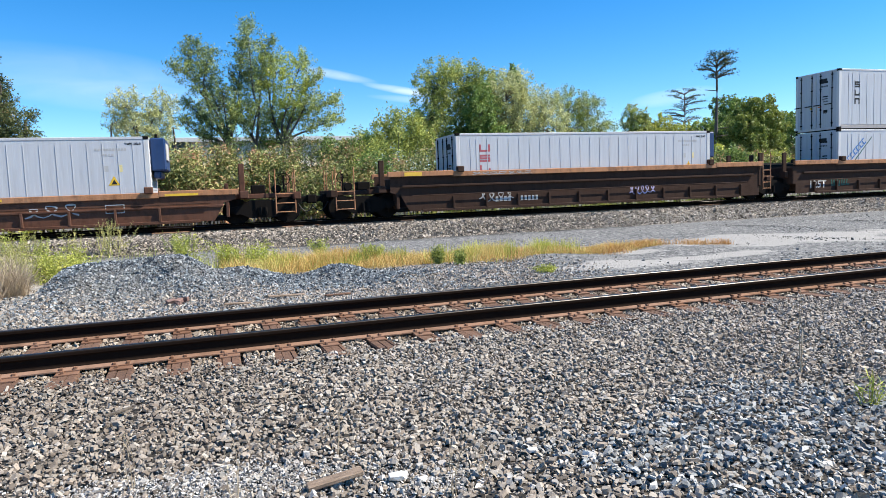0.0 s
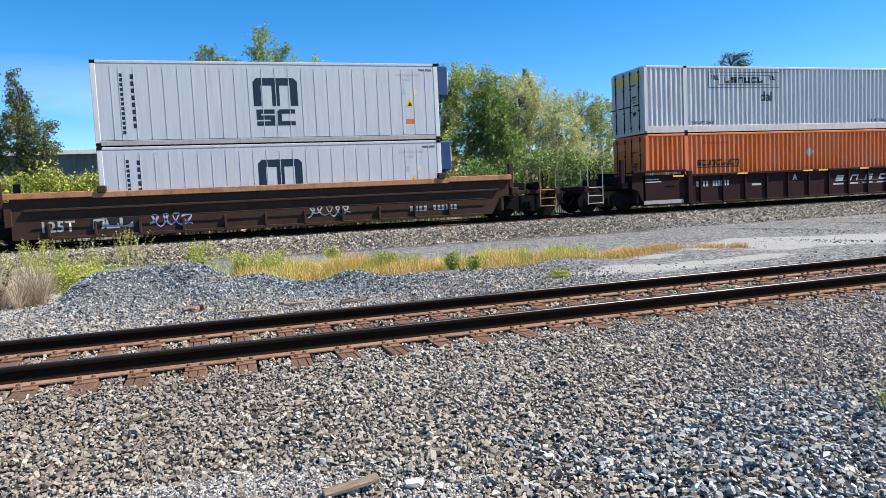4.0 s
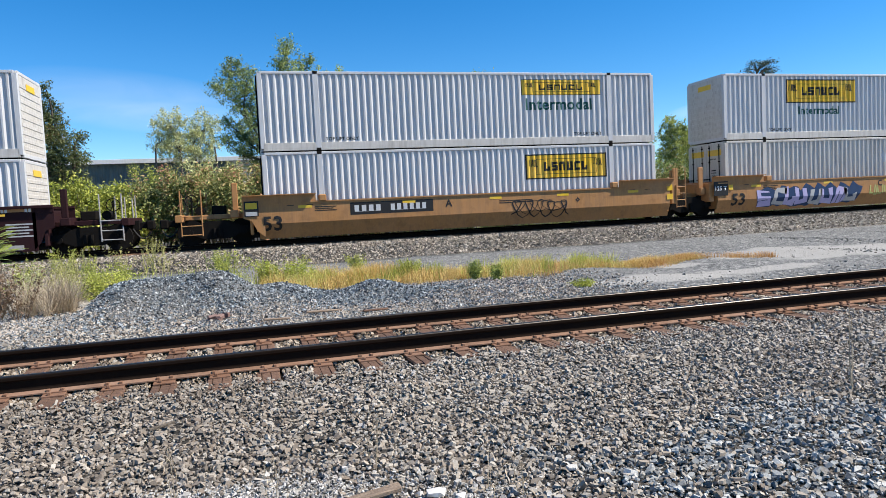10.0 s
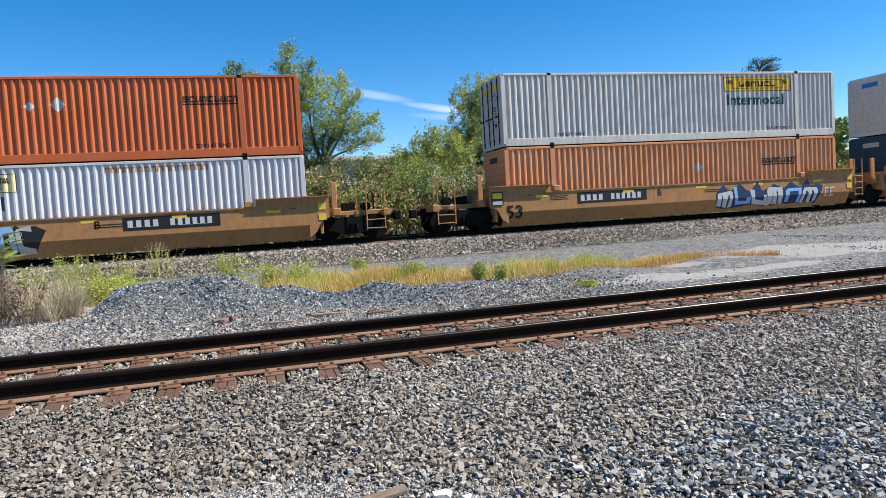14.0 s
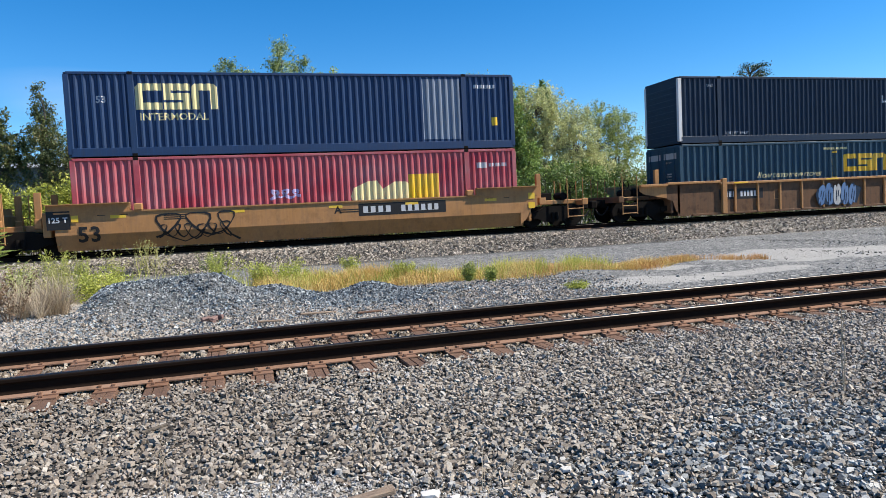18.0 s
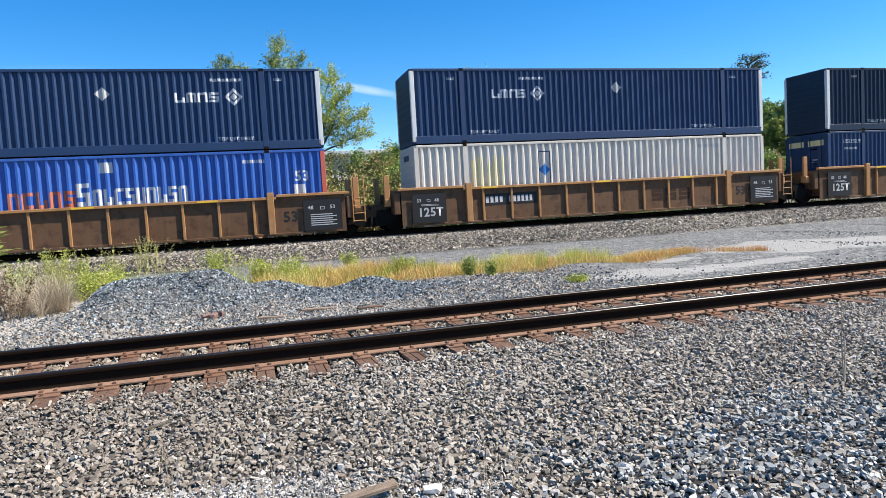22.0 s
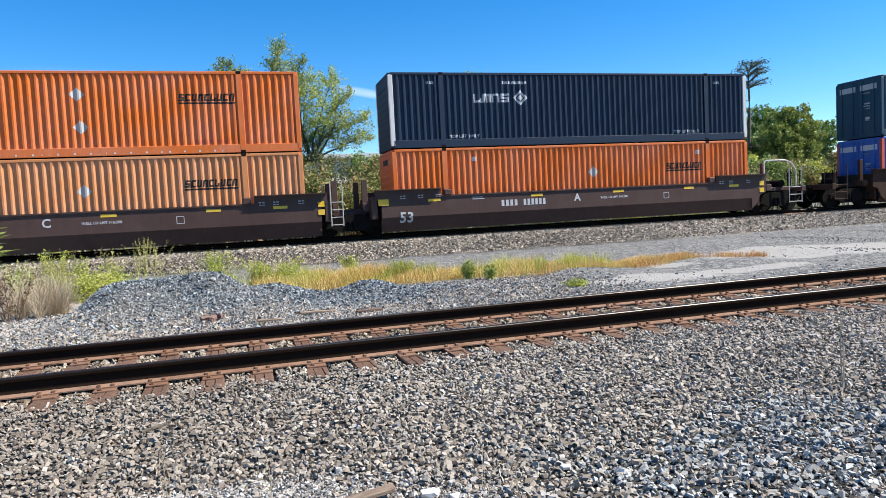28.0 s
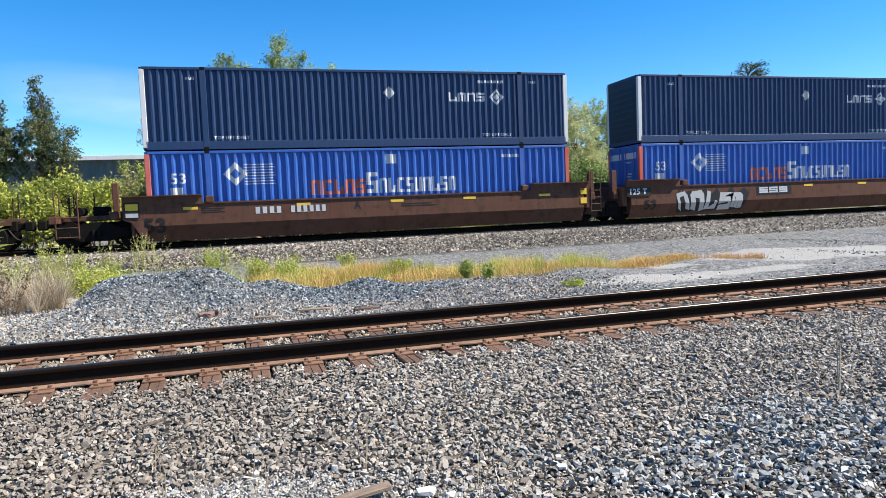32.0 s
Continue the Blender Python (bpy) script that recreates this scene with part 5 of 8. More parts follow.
def side_smooth(car, mat, ends, mid_top=1.43, end_top=1.71):
    """Smooth well sides: a sheet that leans in below, raised at both ends and cut away over an end truck."""
    xl, xr = (-8.62 if ends[0] == "joint" else -8.3), (8.62 if ends[1] == "joint" else 8.3)
    for sign in (-1, 1):
        def sheet(bm, sign=sign):
            o = [(1.19, 0.14), (1.22, 0.12), (1.49, 0.66), (1.49, mid_top - 0.05), (1.53, mid_top - 0.05), (1.53, mid_top), (1.37, mid_top), (1.37, 0.66)]
            prism(bm, [(sign * y, z) for y, z in o], xl, xr)
            for s, kind in ((-1, ends[0]), (1, ends[1])):
                x0, x1 = sorted((s * 6.25, s * 8.85))
                o = [(1.40, mid_top - 0.1), (1.50, mid_top - 0.1), (1.50, end_top - 0.03), (1.67, end_top - 0.03), (1.67, end_top), (1.40, end_top)]
                prism(bm, [(sign * y, z) for y, z in o], x0, x1)
                if kind != "joint":
                    y0, y1 = sorted((sign * 1.40, sign * 1.492))
                    prism(bm, [(s * 8.1, 0.20), (s * 8.36, 0.40), (s * 8.56, 0.80), (s * 8.85, 0.90), (s * 8.85, mid_top - 0.08), (s * 8.1, mid_top - 0.08)], y0, y1, "y")
        add_shared("side_sill", ("smooth", sign, mid_top, end_top, ends), mat, car, sheet)
    lift_blocks(car, mat, mid_top)


def lift_blocks(car, mat, z):
    for x in (-6.0, 6.0):
        for sign in (-1, 1):
            def block(bm, sign=sign):
                y0, y1 = sorted((sign * 1.34, sign * 1.56))
                box(bm, -0.14, 0.14, y0, y1, 0, 0.24, 0.03)
            add_shared("corner_guide", ("block", sign), mat, car, block, pose(x, 0, z - 0.02))


def side_ribbed(car, mat, chord_m, ends, mid_top=1.45, end_top=1.68, step=1.2, wide_chord=0.10):
    """Well sides with a recessed web, a proud top chord and upright ribs."""
    for sign in (-1, 1):
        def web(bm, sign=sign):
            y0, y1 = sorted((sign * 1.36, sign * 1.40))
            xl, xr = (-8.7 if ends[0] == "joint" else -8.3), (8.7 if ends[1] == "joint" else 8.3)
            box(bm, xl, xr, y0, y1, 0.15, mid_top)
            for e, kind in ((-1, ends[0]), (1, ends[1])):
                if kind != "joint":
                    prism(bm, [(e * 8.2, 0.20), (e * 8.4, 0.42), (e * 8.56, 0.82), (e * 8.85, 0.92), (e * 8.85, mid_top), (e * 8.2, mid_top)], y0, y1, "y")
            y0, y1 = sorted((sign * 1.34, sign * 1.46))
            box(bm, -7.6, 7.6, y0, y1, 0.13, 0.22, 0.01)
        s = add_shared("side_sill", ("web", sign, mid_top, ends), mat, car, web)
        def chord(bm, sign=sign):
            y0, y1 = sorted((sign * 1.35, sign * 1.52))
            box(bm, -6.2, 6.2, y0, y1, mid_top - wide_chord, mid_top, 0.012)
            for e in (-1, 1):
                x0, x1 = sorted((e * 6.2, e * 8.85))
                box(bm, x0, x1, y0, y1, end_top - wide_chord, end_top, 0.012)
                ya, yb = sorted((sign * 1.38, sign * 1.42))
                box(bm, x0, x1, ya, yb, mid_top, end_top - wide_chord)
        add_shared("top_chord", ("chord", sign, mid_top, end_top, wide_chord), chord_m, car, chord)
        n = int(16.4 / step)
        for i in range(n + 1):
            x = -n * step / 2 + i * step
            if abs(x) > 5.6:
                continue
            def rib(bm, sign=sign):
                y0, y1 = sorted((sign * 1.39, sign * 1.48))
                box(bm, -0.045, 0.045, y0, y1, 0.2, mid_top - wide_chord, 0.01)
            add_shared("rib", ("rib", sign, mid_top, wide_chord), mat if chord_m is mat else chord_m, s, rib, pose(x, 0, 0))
        for x in (-6.0, 6.0):
            def post(bm, sign=sign):
                y0, y1 = sorted((sign * 1.39, sign * 1.54))
                box(bm, -0.12, 0.12, y0, y1, 0.18, mid_top + 0.16, 0.015)
            add_shared("side_post", ("post", sign, mid_top), chord_m, s, post, pose(x, 0, 0))


def side_old(car, mat, chord_m, ends, top=1.74):
    """An older car: deep rust-stained top chord, pipe and brackets on a dark web."""
    over = 1.43 if top < 1.5 else 1.49
    for sign in (-1, 1):
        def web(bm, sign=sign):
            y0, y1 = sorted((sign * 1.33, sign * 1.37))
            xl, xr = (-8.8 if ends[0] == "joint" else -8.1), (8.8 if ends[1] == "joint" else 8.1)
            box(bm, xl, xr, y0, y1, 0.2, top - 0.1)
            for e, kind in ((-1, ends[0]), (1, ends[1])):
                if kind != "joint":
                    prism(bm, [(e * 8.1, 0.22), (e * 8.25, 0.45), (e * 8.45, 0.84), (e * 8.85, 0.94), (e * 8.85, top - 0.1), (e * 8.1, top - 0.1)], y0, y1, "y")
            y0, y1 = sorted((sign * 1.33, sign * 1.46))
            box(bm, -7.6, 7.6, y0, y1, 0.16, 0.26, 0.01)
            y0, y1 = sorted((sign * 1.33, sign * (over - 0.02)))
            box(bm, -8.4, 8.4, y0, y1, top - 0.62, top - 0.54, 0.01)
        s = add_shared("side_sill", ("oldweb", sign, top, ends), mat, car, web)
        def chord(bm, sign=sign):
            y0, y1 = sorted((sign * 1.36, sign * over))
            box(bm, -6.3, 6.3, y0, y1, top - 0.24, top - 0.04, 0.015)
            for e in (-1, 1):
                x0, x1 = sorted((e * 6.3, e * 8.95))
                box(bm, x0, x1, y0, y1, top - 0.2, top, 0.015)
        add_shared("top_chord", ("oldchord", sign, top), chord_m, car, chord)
        for i in range(12):
            x = -7.7 + i * 1.4
            def rib(bm, sign=sign):
                y0, y1 = sorted((sign * 1.36, sign * 1.47))
                box(bm, -0.04, 0.04, y0, y1, 0.24, 0.72, 0.01)
            if abs(x) < 7.5 or ends[0 if x < 0 else 1] == "joint":
                add_shared("rib", ("oldrib", sign), mat, s, rib, pose(x, 0, 0))
        def pipe(bm, sign=sign):
            rod(bm, (-8, sign * 1.46, 0.80), (8, sign * 1.46, 0.83), 0.016)
        add_shared("pipe", ("pipe", sign), RUST_BROWN, s, pipe)
    lift_blocks(car, mat, top - 0.06)


def well_car(label, style, mat, chord_m=None, left="joint", right="joint", signs=()):
    """One well unit. signs: (name, flat bmesh, x, z, paint, y offset of its plate)."""
    car = tagged(new("well_car"), label, "well car", group="well cars of the train")
    chord_m = chord_m or mat
    face = 1.49
    if style == "smooth":
        side_smooth(car, mat, (left, right))
    elif style == "ribbed":
        side_ribbed(car, mat, chord_m, (left, right), *((1.54, 1.62) if chord_m is TAN else (1.45, 1.68)))
        face = 1.40
    elif style == "low":
        side_old(car, mat, chord_m, (left, right), 1.30)
        face = 1.37
    else:
        side_old(car, mat, chord_m, (left, right))
        face = 1.37
    for x in (-8.3, -6.0, -3, 0, 3, 6.0, 8.3):
        add_shared("cross_member", "crossmember", STEEL_DARK, car, lambda bm: box(bm, -0.25, 0.25, -1.21, 1.21, 0.18, 0.33, 0.02), pose(x, 0, 0))
    for sign, kind in ((-1, left), (1, right)):
        if kind == "coupler":
            coupler_end(car, sign, mat, RAIL_GREY if mat in (MAROON_BROWN, AOK_BROWN) else (chord_m if style != "smooth" else mat))
        else:
            joint_end(car, sign, mat, RAIL_GREY if mat in (MAROON_BROWN, AOK_BROWN) else (chord_m if style != "smooth" else mat), True)
        def bulk(bm, sign=sign):
            x0, x1 = sorted((sign * 8.5, sign * 8.62))
            box(bm, x0, x1, -1.36, 1.36, 0.3, 1.5, 0.02)
        add_shared("bulkhead", ("bulk", sign), mat, car, bulk)
    backing = car
    for name, bm, x, z, m, out in signs:
        conform(bm, x, z, -1, 0, 0, -face - out)
        if style == "smooth" and z < 0.66:
            bmesh.ops.bisect_plane(bm, geom=bm.verts[:] + bm.edges[:] + bm.faces[:], dist=1e-5, plane_co=(0, 0, 0.66), plane_no=(0, 0, 1))
            for v in bm.verts:
                v.co.y += 0.5 * max(0.0, 0.66 - v.co.z)
        ob = part(name, bm, m, backing if name == "graffiti_letter" else car)
        if name == "graffiti":
            backing = ob
    return car


def number_plate(x, z, w=3.0, plain=False, ink=WHITE, h=0.30):
    """A reporting mark: bars on a black plate."""
    out = [] if plain else [("number_panel", rect_bm(w, h + 0.16), x, z - 0.08, BLACK, 0.004)]
    out.append(("reporting_mark", word_bm(4, w * 0.34, h * 0.8, 0.38, 0, False), x + w * 0.05, z + h * 0.1, ink, 0.008))
    out.append(("reporting_mark", word_bm(6, w * 0.46, h * 0.8, 0.38, 0, False), x + w * 0.48, z + h * 0.1, ink, 0.008))
    return out


def txt(body, x, z, h, m, out=0.006):
    return ("lettering", text_bm(body, h), x, z, m, out)


def yellow_tabs(xs, z, w=0.5, h=0.1, out=0.006):
    return [("reflector", rect_bm(w, h), x, z, YELLOW, out) for x in xs]


def bars(x, z, w, h, m, n=3, out=0.006):
    bm = bmesh.new()
    for i in range(n):
        quad(bm, [(0, i * h / n), (w * (1 - 0.15 * (i % 2)), i * h / n), (w * (1 - 0.15 * (i % 2)), i * h / n + h / n * 0.45), (0, i * h / n + h / n * 0.45)])
    return ("stencil", bm, x, z, m, out)


def tan_signs(letter, plate_x, extra=(), left="joint", plate_w=3.2, letter_x=None, plain=False):
    at = letter_x if letter_x is not None else plate_x + (3.7 if plate_x < 0 else -0.9)
    s = [txt("53", -7.95 if left == "joint" else -8.2, 0.42, 0.50, BLACK, 0.02), txt(letter, at, 0.98, 0.26, BLACK), bars(-6.3 if plate_x < 0 else -5.2, 1.05, 0.8, 0.2, BLACK)]
    s += number_plate(plate_x, 0.92, plate_w, plain)
    s += yellow_tabs((-6.9, -3.0, 0.5, 3.4, 6.6), 1.18)
    if left == "joint":
        s += [("panel", rect_bm(0.72, 0.62), -8.85, 0.86, BLACK, 0.03), txt("125 T", -8.82, 1.1, 0.17, WHITE, 0.036), ("reflector", rect_bm(0.22, 0.22), -8.10, 1.1, YELLOW, 0.036)]
    else:
        s += [("panel", rect_bm(0.5, 0.55), -8.8, 0.95, BLACK, 0.03), ("reflector", rect_bm(0.4, 0.22), -8.75, 1.22, YELLOW, 0.036), ("reflector", rect_bm(0.4, 0.14), -8.75, 0.98, GREY_INK, 0.036)]
    s += [bars(-7.3, 1.28, 0.25, 0.1, BLACK, 2), bars(-6.6, 1.28, 0.25, 0.1, BLACK, 2), bars(6.7, 1.28, 0.25, 0.1, BLACK, 2), bars(7.4, 1.28, 0.25, 0.1, BLACK, 2), bars(0.9, 1.0, 1.4, 0.16, BLACK, 2),
          ("reflector", rect_bm(0.28, 0.24), 8.45, 1.2, YELLOW, 0.02), ("reflector", rect_bm(0.28, 0.24), 8.45, 0.82, YELLOW, 0.02)]
    return s + list(extra)


def bnsf_signs(letter, weight=True):
    s = [txt("53", 6.5, 0.75, 0.36, WHITE), txt(letter, -0.3, 0.98, 0.26, WHITE), bars(7.4, 0.65, 0.8, 0.5, GREY_INK, 5), bars(-8.2, 1.15, 0.8, 0.22, GREY_INK, 2), bars(-2.6, 0.82, 0.5, 0.2, GREY_INK, 1)]
    s += number_plate(-5.7, 0.85, 2.0, True, GREY_INK)
    s += [("wordmark", word_bm(4, 3.6, 0.28, 0.5, 0.45, True, (3, 1, 3, 2), 0.3), 2.2, 0.82, GREY_INK, 0.006), ("wordmark", word_bm(4, 3.6, 0.07, 0.3, 0, False), 2.1, 0.66, GREY_INK, 0.006)]
    if weight:
        s.append(txt("125T", -7.68, 0.55, 0.34, WHITE))
    s += [("wear_plate", rect_bm(2.0, 0.16), -8.3, 0.22, RAIL_GREY, 0.03), ("wear_plate", rect_bm(1.9, 0.16), 6.0, 0.22, RAIL_GREY, 0.03), ("panel", rect_bm(1.8, 0.1), -8.2, 1.48, TAN, 0.03), ("panel", rect_bm(1.8, 0.1), 6.4, 1.48, TAN, 0.03)]
    s += yellow_tabs((-6.9, -3.5, 0.2, 1.1, 3.6, 6.9), 1.355, 0.55, 0.07, 0.13)
    for x in (-8.0, -7.2, -6.8, 6.7, 7.3, 8.0):
        s.append(("stencil", word_bm(2, 0.22, 0.12, 0.3), x, 1.47, WHITE, 0.036))
    return s


def ttx_rib_signs(plate_x, left=True, right=True, extra=(), size_x=6.42):
    s = [txt("53", size_x, 0.62, 0.36, BLACK)] + number_plate(plate_x, 0.85, 2.3)
    if left:
        s += [("panel", rect_bm(1.35, 1.12), -8.3, 0.24, BLACK, 0.085), txt("125T", -8.1, 0.5, 0.32, GREY_INK, 0.092), txt("53", -8.12, 1.05, 0.12, GREY_INK, 0.092), ("outline", frame_bm(0.14, 0.1, 0.015), -7.72, 1.05, GREY_INK, 0.092), txt("48", -7.42, 1.05, 0.12, GREY_INK, 0.092), bars(-7.95, 0.9, 0.7, 0.08, GREY_INK, 2, 0.092)]
    if right:
        s += [("panel", rect_bm(1.4, 1.12), 7.15, 0.24, BLACK, 0.085), txt("48", 7.32, 1.02, 0.13, GREY_INK, 0.092), ("outline", frame_bm(0.16, 0.11, 0.015), 7.76, 1.0, GREY_INK, 0.092), txt("53", 8.12, 1.02, 0.13, GREY_INK, 0.092), bars(7.4, 0.42, 0.95, 0.46, GREY_INK, 6, 0.092)]
    s += yellow_tabs((-5.5, -0.5, 3.5), 1.46, 0.7, 0.06, 0.13)
    return s + list(extra)


def aok_signs(letter, left="joint"):
    s = [txt("53", -7.95 if left == "joint" else -7.4, 0.45, 0.38, WHITE, 0.02), txt(letter, -0.6, 0.95, 0.28, WHITE), txt("WELL LD LMT 116,200", 0.6, 0.98, 0.085, WHITE), ("outline", frame_bm(0.26, 0.26, 0.02), 3.6, 0.85, WHITE, 0.006), bars(-5.0, 1.2, 0.5, 0.14, GREY_INK, 2)]
    s += number_plate(-3.9, 0.85, 2.2, True, WHITE)
    s += yellow_tabs((-6.8, -2.5, 1.2, 4.6, 6.9), 1.2)
    s += [("reflector", rect_bm(0.4, 0.24), -8.75, 1.12, YELLOW, 0.02), ("reflector", rect_bm(0.24, 0.2), 8.5, 1.2, YELLOW, 0.02), ("reflector", rect_bm(0.24, 0.2), 8.5, 0.9, YELLOW, 0.02)]
    for x in (-7.9, -7.2, -6.5, 6.4, 6.9, 7.8):
        s.append(("stencil", word_bm(2, 0.25, 0.12, 0.3), x, 1.35, GREY_INK, 0.02))
    return s


# ---- the train: middles of the units along it, at the start ----
TRAIN = []


def load(ob, s, z):
    ob.location = (s, FAR_Y, z)
    TRAIN.append((ob, s, z))


def genset():
    g = tagged(new("generator_set"), "dark blue clip-on generator set on a container end", "generator")
    part("housing", (lambda bm: (box(bm, 0, 0.50, -1.0, 1.0, 0, 1.15, 0.05), bm)[1])(bmesh.new()), GENSET_BLUE, g)
    part("cover", (lambda bm: (box(bm, 0.44, 0.55, -0.9, -0.1, 0.35, 0.95, 0.02), bm)[1])(bmesh.new()), WHITE_DIRTY, g, "white louvred cover panel")
    part("exhaust", (lambda bm: (rod(bm, (0.2, -0.7, 1.15), (0.2, -0.7, 1.3), 0.05, 8), bm)[1])(bmesh.new()), STEEL_DARK, g)
    part("tank", (lambda bm: (box(bm, 0.05, 0.3, -0.9, 0.9, -0.25, -0.0, 0.05), bm)[1])(bmesh.new()), GENSET_BLUE, g)
    return g


BASE = 1.03


def stack(s, low, high=None, base=BASE):
    load(low, s, base)
    if high is not None:
        load(high, s, base + H + 0.02)


def reefer(signs, label):
    c = container(label, REEFER_WHITE, WHITE, SALMON, SALMON, L=12.19, left="door", right="wall", battens=True, end_m=REEFER_WHITE,
                     signs=signs + [("placard", triangle_bm(0.36), 10.85, 1.25, YELLOW, 0), ("placard", triangle_bm(0.18), 10.94, 1.29, BLACK, 1), marks(10.5, 2.42, GREY_INK, 11, 1.0, 0.08), marks(10.7, 2.24, GREY_INK, 4, 0.4, 0.08), ("marking", rect_bm(0.13, 0.2), 10.75, 1.72, GREY_INK, 0), ("marking", rect_bm(0.12, 0.24), 11.2, 1.7, CREAM, 0), ("marking", rect_bm(0.34, 0.18), 10.85, 0.62, ORANGE, 0), ("marking", zig_bm(0.5, 0.1, 8, 7), 11.45, 2.6, BLACK, 0)])
    for m, y, z, s in ((YELLOW, 0.62, 1.35, 0.2), (ORANGE, -0.3, 1.15, 0.2), (YELLOW, 0.25, 1.1, 0.16), (BLACK, -0.62, 2.35, 0.3)):
        add_shared("sticker", ("sticker", y), m, c, lambda bm, y=y, z=z, s=s: box(bm, -6.095, -6.089, y, y + s * (1.5 if m is BLACK else 1), z, z + s * (0.6 if m is BLACK else 1)))
    return c


def tilted(bm, degrees):
    """A flat sign turned in its plane."""
    bmesh.ops.rotate(bm, cent=(0, 0, 0), matrix=Matrix.Rotation(radians(-degrees), 3, "Y"), verts=bm.verts[:])
    return bm


def vertical_word(n, w, h, m, x, z):
    """A name that runs upright: long ones turned, short ones shape over shape."""
    return ("wordmark", tilted(word_bm(n, h, w * 0.8, 0.34), 90), x + w, z, m, 0) if n > 5 else ("wordmark", stacked_bm(n, w, h, (1, 4, 3, 0)), x, z, m, 0)


def build_train():
    # units with single and stacked insulated boxes
    load(well_car("old yellow-striped brown well car, grimy and rusty", "low", WORN_BROWN, RUST_TAN, "joint", "coupler",
                  yellow_tabs((-7.5, -4.5, 0.5, 6.5), 1.12, 1.1, 0.08, 0.066) + [("outline", frame_bm(0.6, 0.3, 0.03), 4.6, 0.6, GREY_INK, 0.006), ("graffiti", scrawl_bm(1.6, 0.5, 4, 3, 0.03), 2.2, 0.5, GREY_INK, 0.006)]), -8.2, FAR_RAIL_Z)
    stack(-8.2, reefer([], "white insulated shipping container with thin upright seams"), base=0.98)
    rust = [("graffiti", scrawl_bm(1.5, 0.4, 8, 4, 0.025), -5.2, 0.45, GREY_INK, 0.006), ("graffiti", scrawl_bm(1.3, 0.4, 9, 5, 0.03), 1.8, 0.5, LILAC, 0.006)]
    chalk = ("graffiti", scrawl_bm(2.6, 0.12, 10, 7, 0.012), -5.5, 1.53, GREY_INK, 0.125)
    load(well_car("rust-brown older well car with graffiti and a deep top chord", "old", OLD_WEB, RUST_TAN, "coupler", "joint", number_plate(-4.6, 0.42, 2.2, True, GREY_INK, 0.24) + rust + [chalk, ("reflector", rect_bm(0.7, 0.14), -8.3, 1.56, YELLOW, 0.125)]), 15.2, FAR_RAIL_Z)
    stack(15.2, reefer([vertical_word(4, 0.46, 1.62, PINK_RED, 1.0, 0.93)], "white insulated shipping container with red upright lettering blocks"), base=0.98)
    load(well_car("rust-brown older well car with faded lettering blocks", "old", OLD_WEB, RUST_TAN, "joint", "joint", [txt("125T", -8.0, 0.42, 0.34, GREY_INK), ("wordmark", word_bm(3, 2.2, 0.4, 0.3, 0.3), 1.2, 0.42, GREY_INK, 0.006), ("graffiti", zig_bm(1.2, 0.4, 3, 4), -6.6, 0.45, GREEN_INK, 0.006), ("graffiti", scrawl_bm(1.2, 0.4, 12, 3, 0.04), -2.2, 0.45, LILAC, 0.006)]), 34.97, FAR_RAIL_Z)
    stack(34.97, reefer([("wordmark", tilted(word_bm(7, 1.75, 0.30, 0.2), 42), 0.55, 1.12, BLUE_INK, 1), ("emblem", tilted(rect_bm(2.1, 0.05), 46), 0.75, 1.0, GREEN_INK, 0)], "white insulated shipping container with slanting blue wordmark"),
          reefer([vertical_word(3, 0.34, 1.2, BLACK, 1.0, 1.2), ("repair_panel", frame_bm(0.62, 1.3, 0.04), 4.6, 0.4, CREAM, 0), ("repair_panel", rect_bm(0.5, 0.2), 4.66, 1.5, CREAM, 0)], "white insulated shipping container with a taped repair panel"), base=0.98)
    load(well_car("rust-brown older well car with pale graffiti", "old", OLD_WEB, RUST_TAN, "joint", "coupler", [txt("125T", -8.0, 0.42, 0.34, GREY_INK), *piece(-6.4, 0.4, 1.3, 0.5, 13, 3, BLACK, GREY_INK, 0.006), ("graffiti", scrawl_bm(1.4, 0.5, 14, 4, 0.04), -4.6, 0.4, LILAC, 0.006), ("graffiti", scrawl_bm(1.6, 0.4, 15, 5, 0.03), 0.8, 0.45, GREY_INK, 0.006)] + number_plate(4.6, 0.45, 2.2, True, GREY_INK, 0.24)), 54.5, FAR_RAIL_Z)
    def big_m():
        return [("wordmark", word_bm(1, 1.6, 1.0, 0.02, 0, True, (5,), 0.32), 5.25, 1.32, NAVY_DARK, 0), ("wordmark", word_bm(2, 1.45, 0.58, 0.12, 0, True, (3, 2), 0.36), 5.32, 0.62, NAVY_DARK, 0),
                vertical_word(13, 0.13, 2.1, NAVY_DARK, 0.85, 0.4), vertical_word(8, 0.13, 1.9, NAVY_DARK, 1.2, 0.6)]
    stack(54.5, reefer(big_m(), "white insulated shipping container with large navy monogram"), reefer(big_m(), "white insulated shipping container with large navy monogram"), base=0.98)
    for s, zs in ((-8.2, (0.98,)), (15.2, (0.98,)), (34.97, (0.98, 3.90)), (54.5, (0.98, 3.90))):
        for z in zs:
            load(genset(), s + 6.105, z + 1.72)

    # three dark oxide ribbed units
    brown = "dark oxide-brown ribbed well car with grey lettering blocks"
    load(well_car(brown, "ribbed", MAROON_BROWN, None, "coupler", "joint", bnsf_signs("A", False)), 77.9, FAR_RAIL_Z)
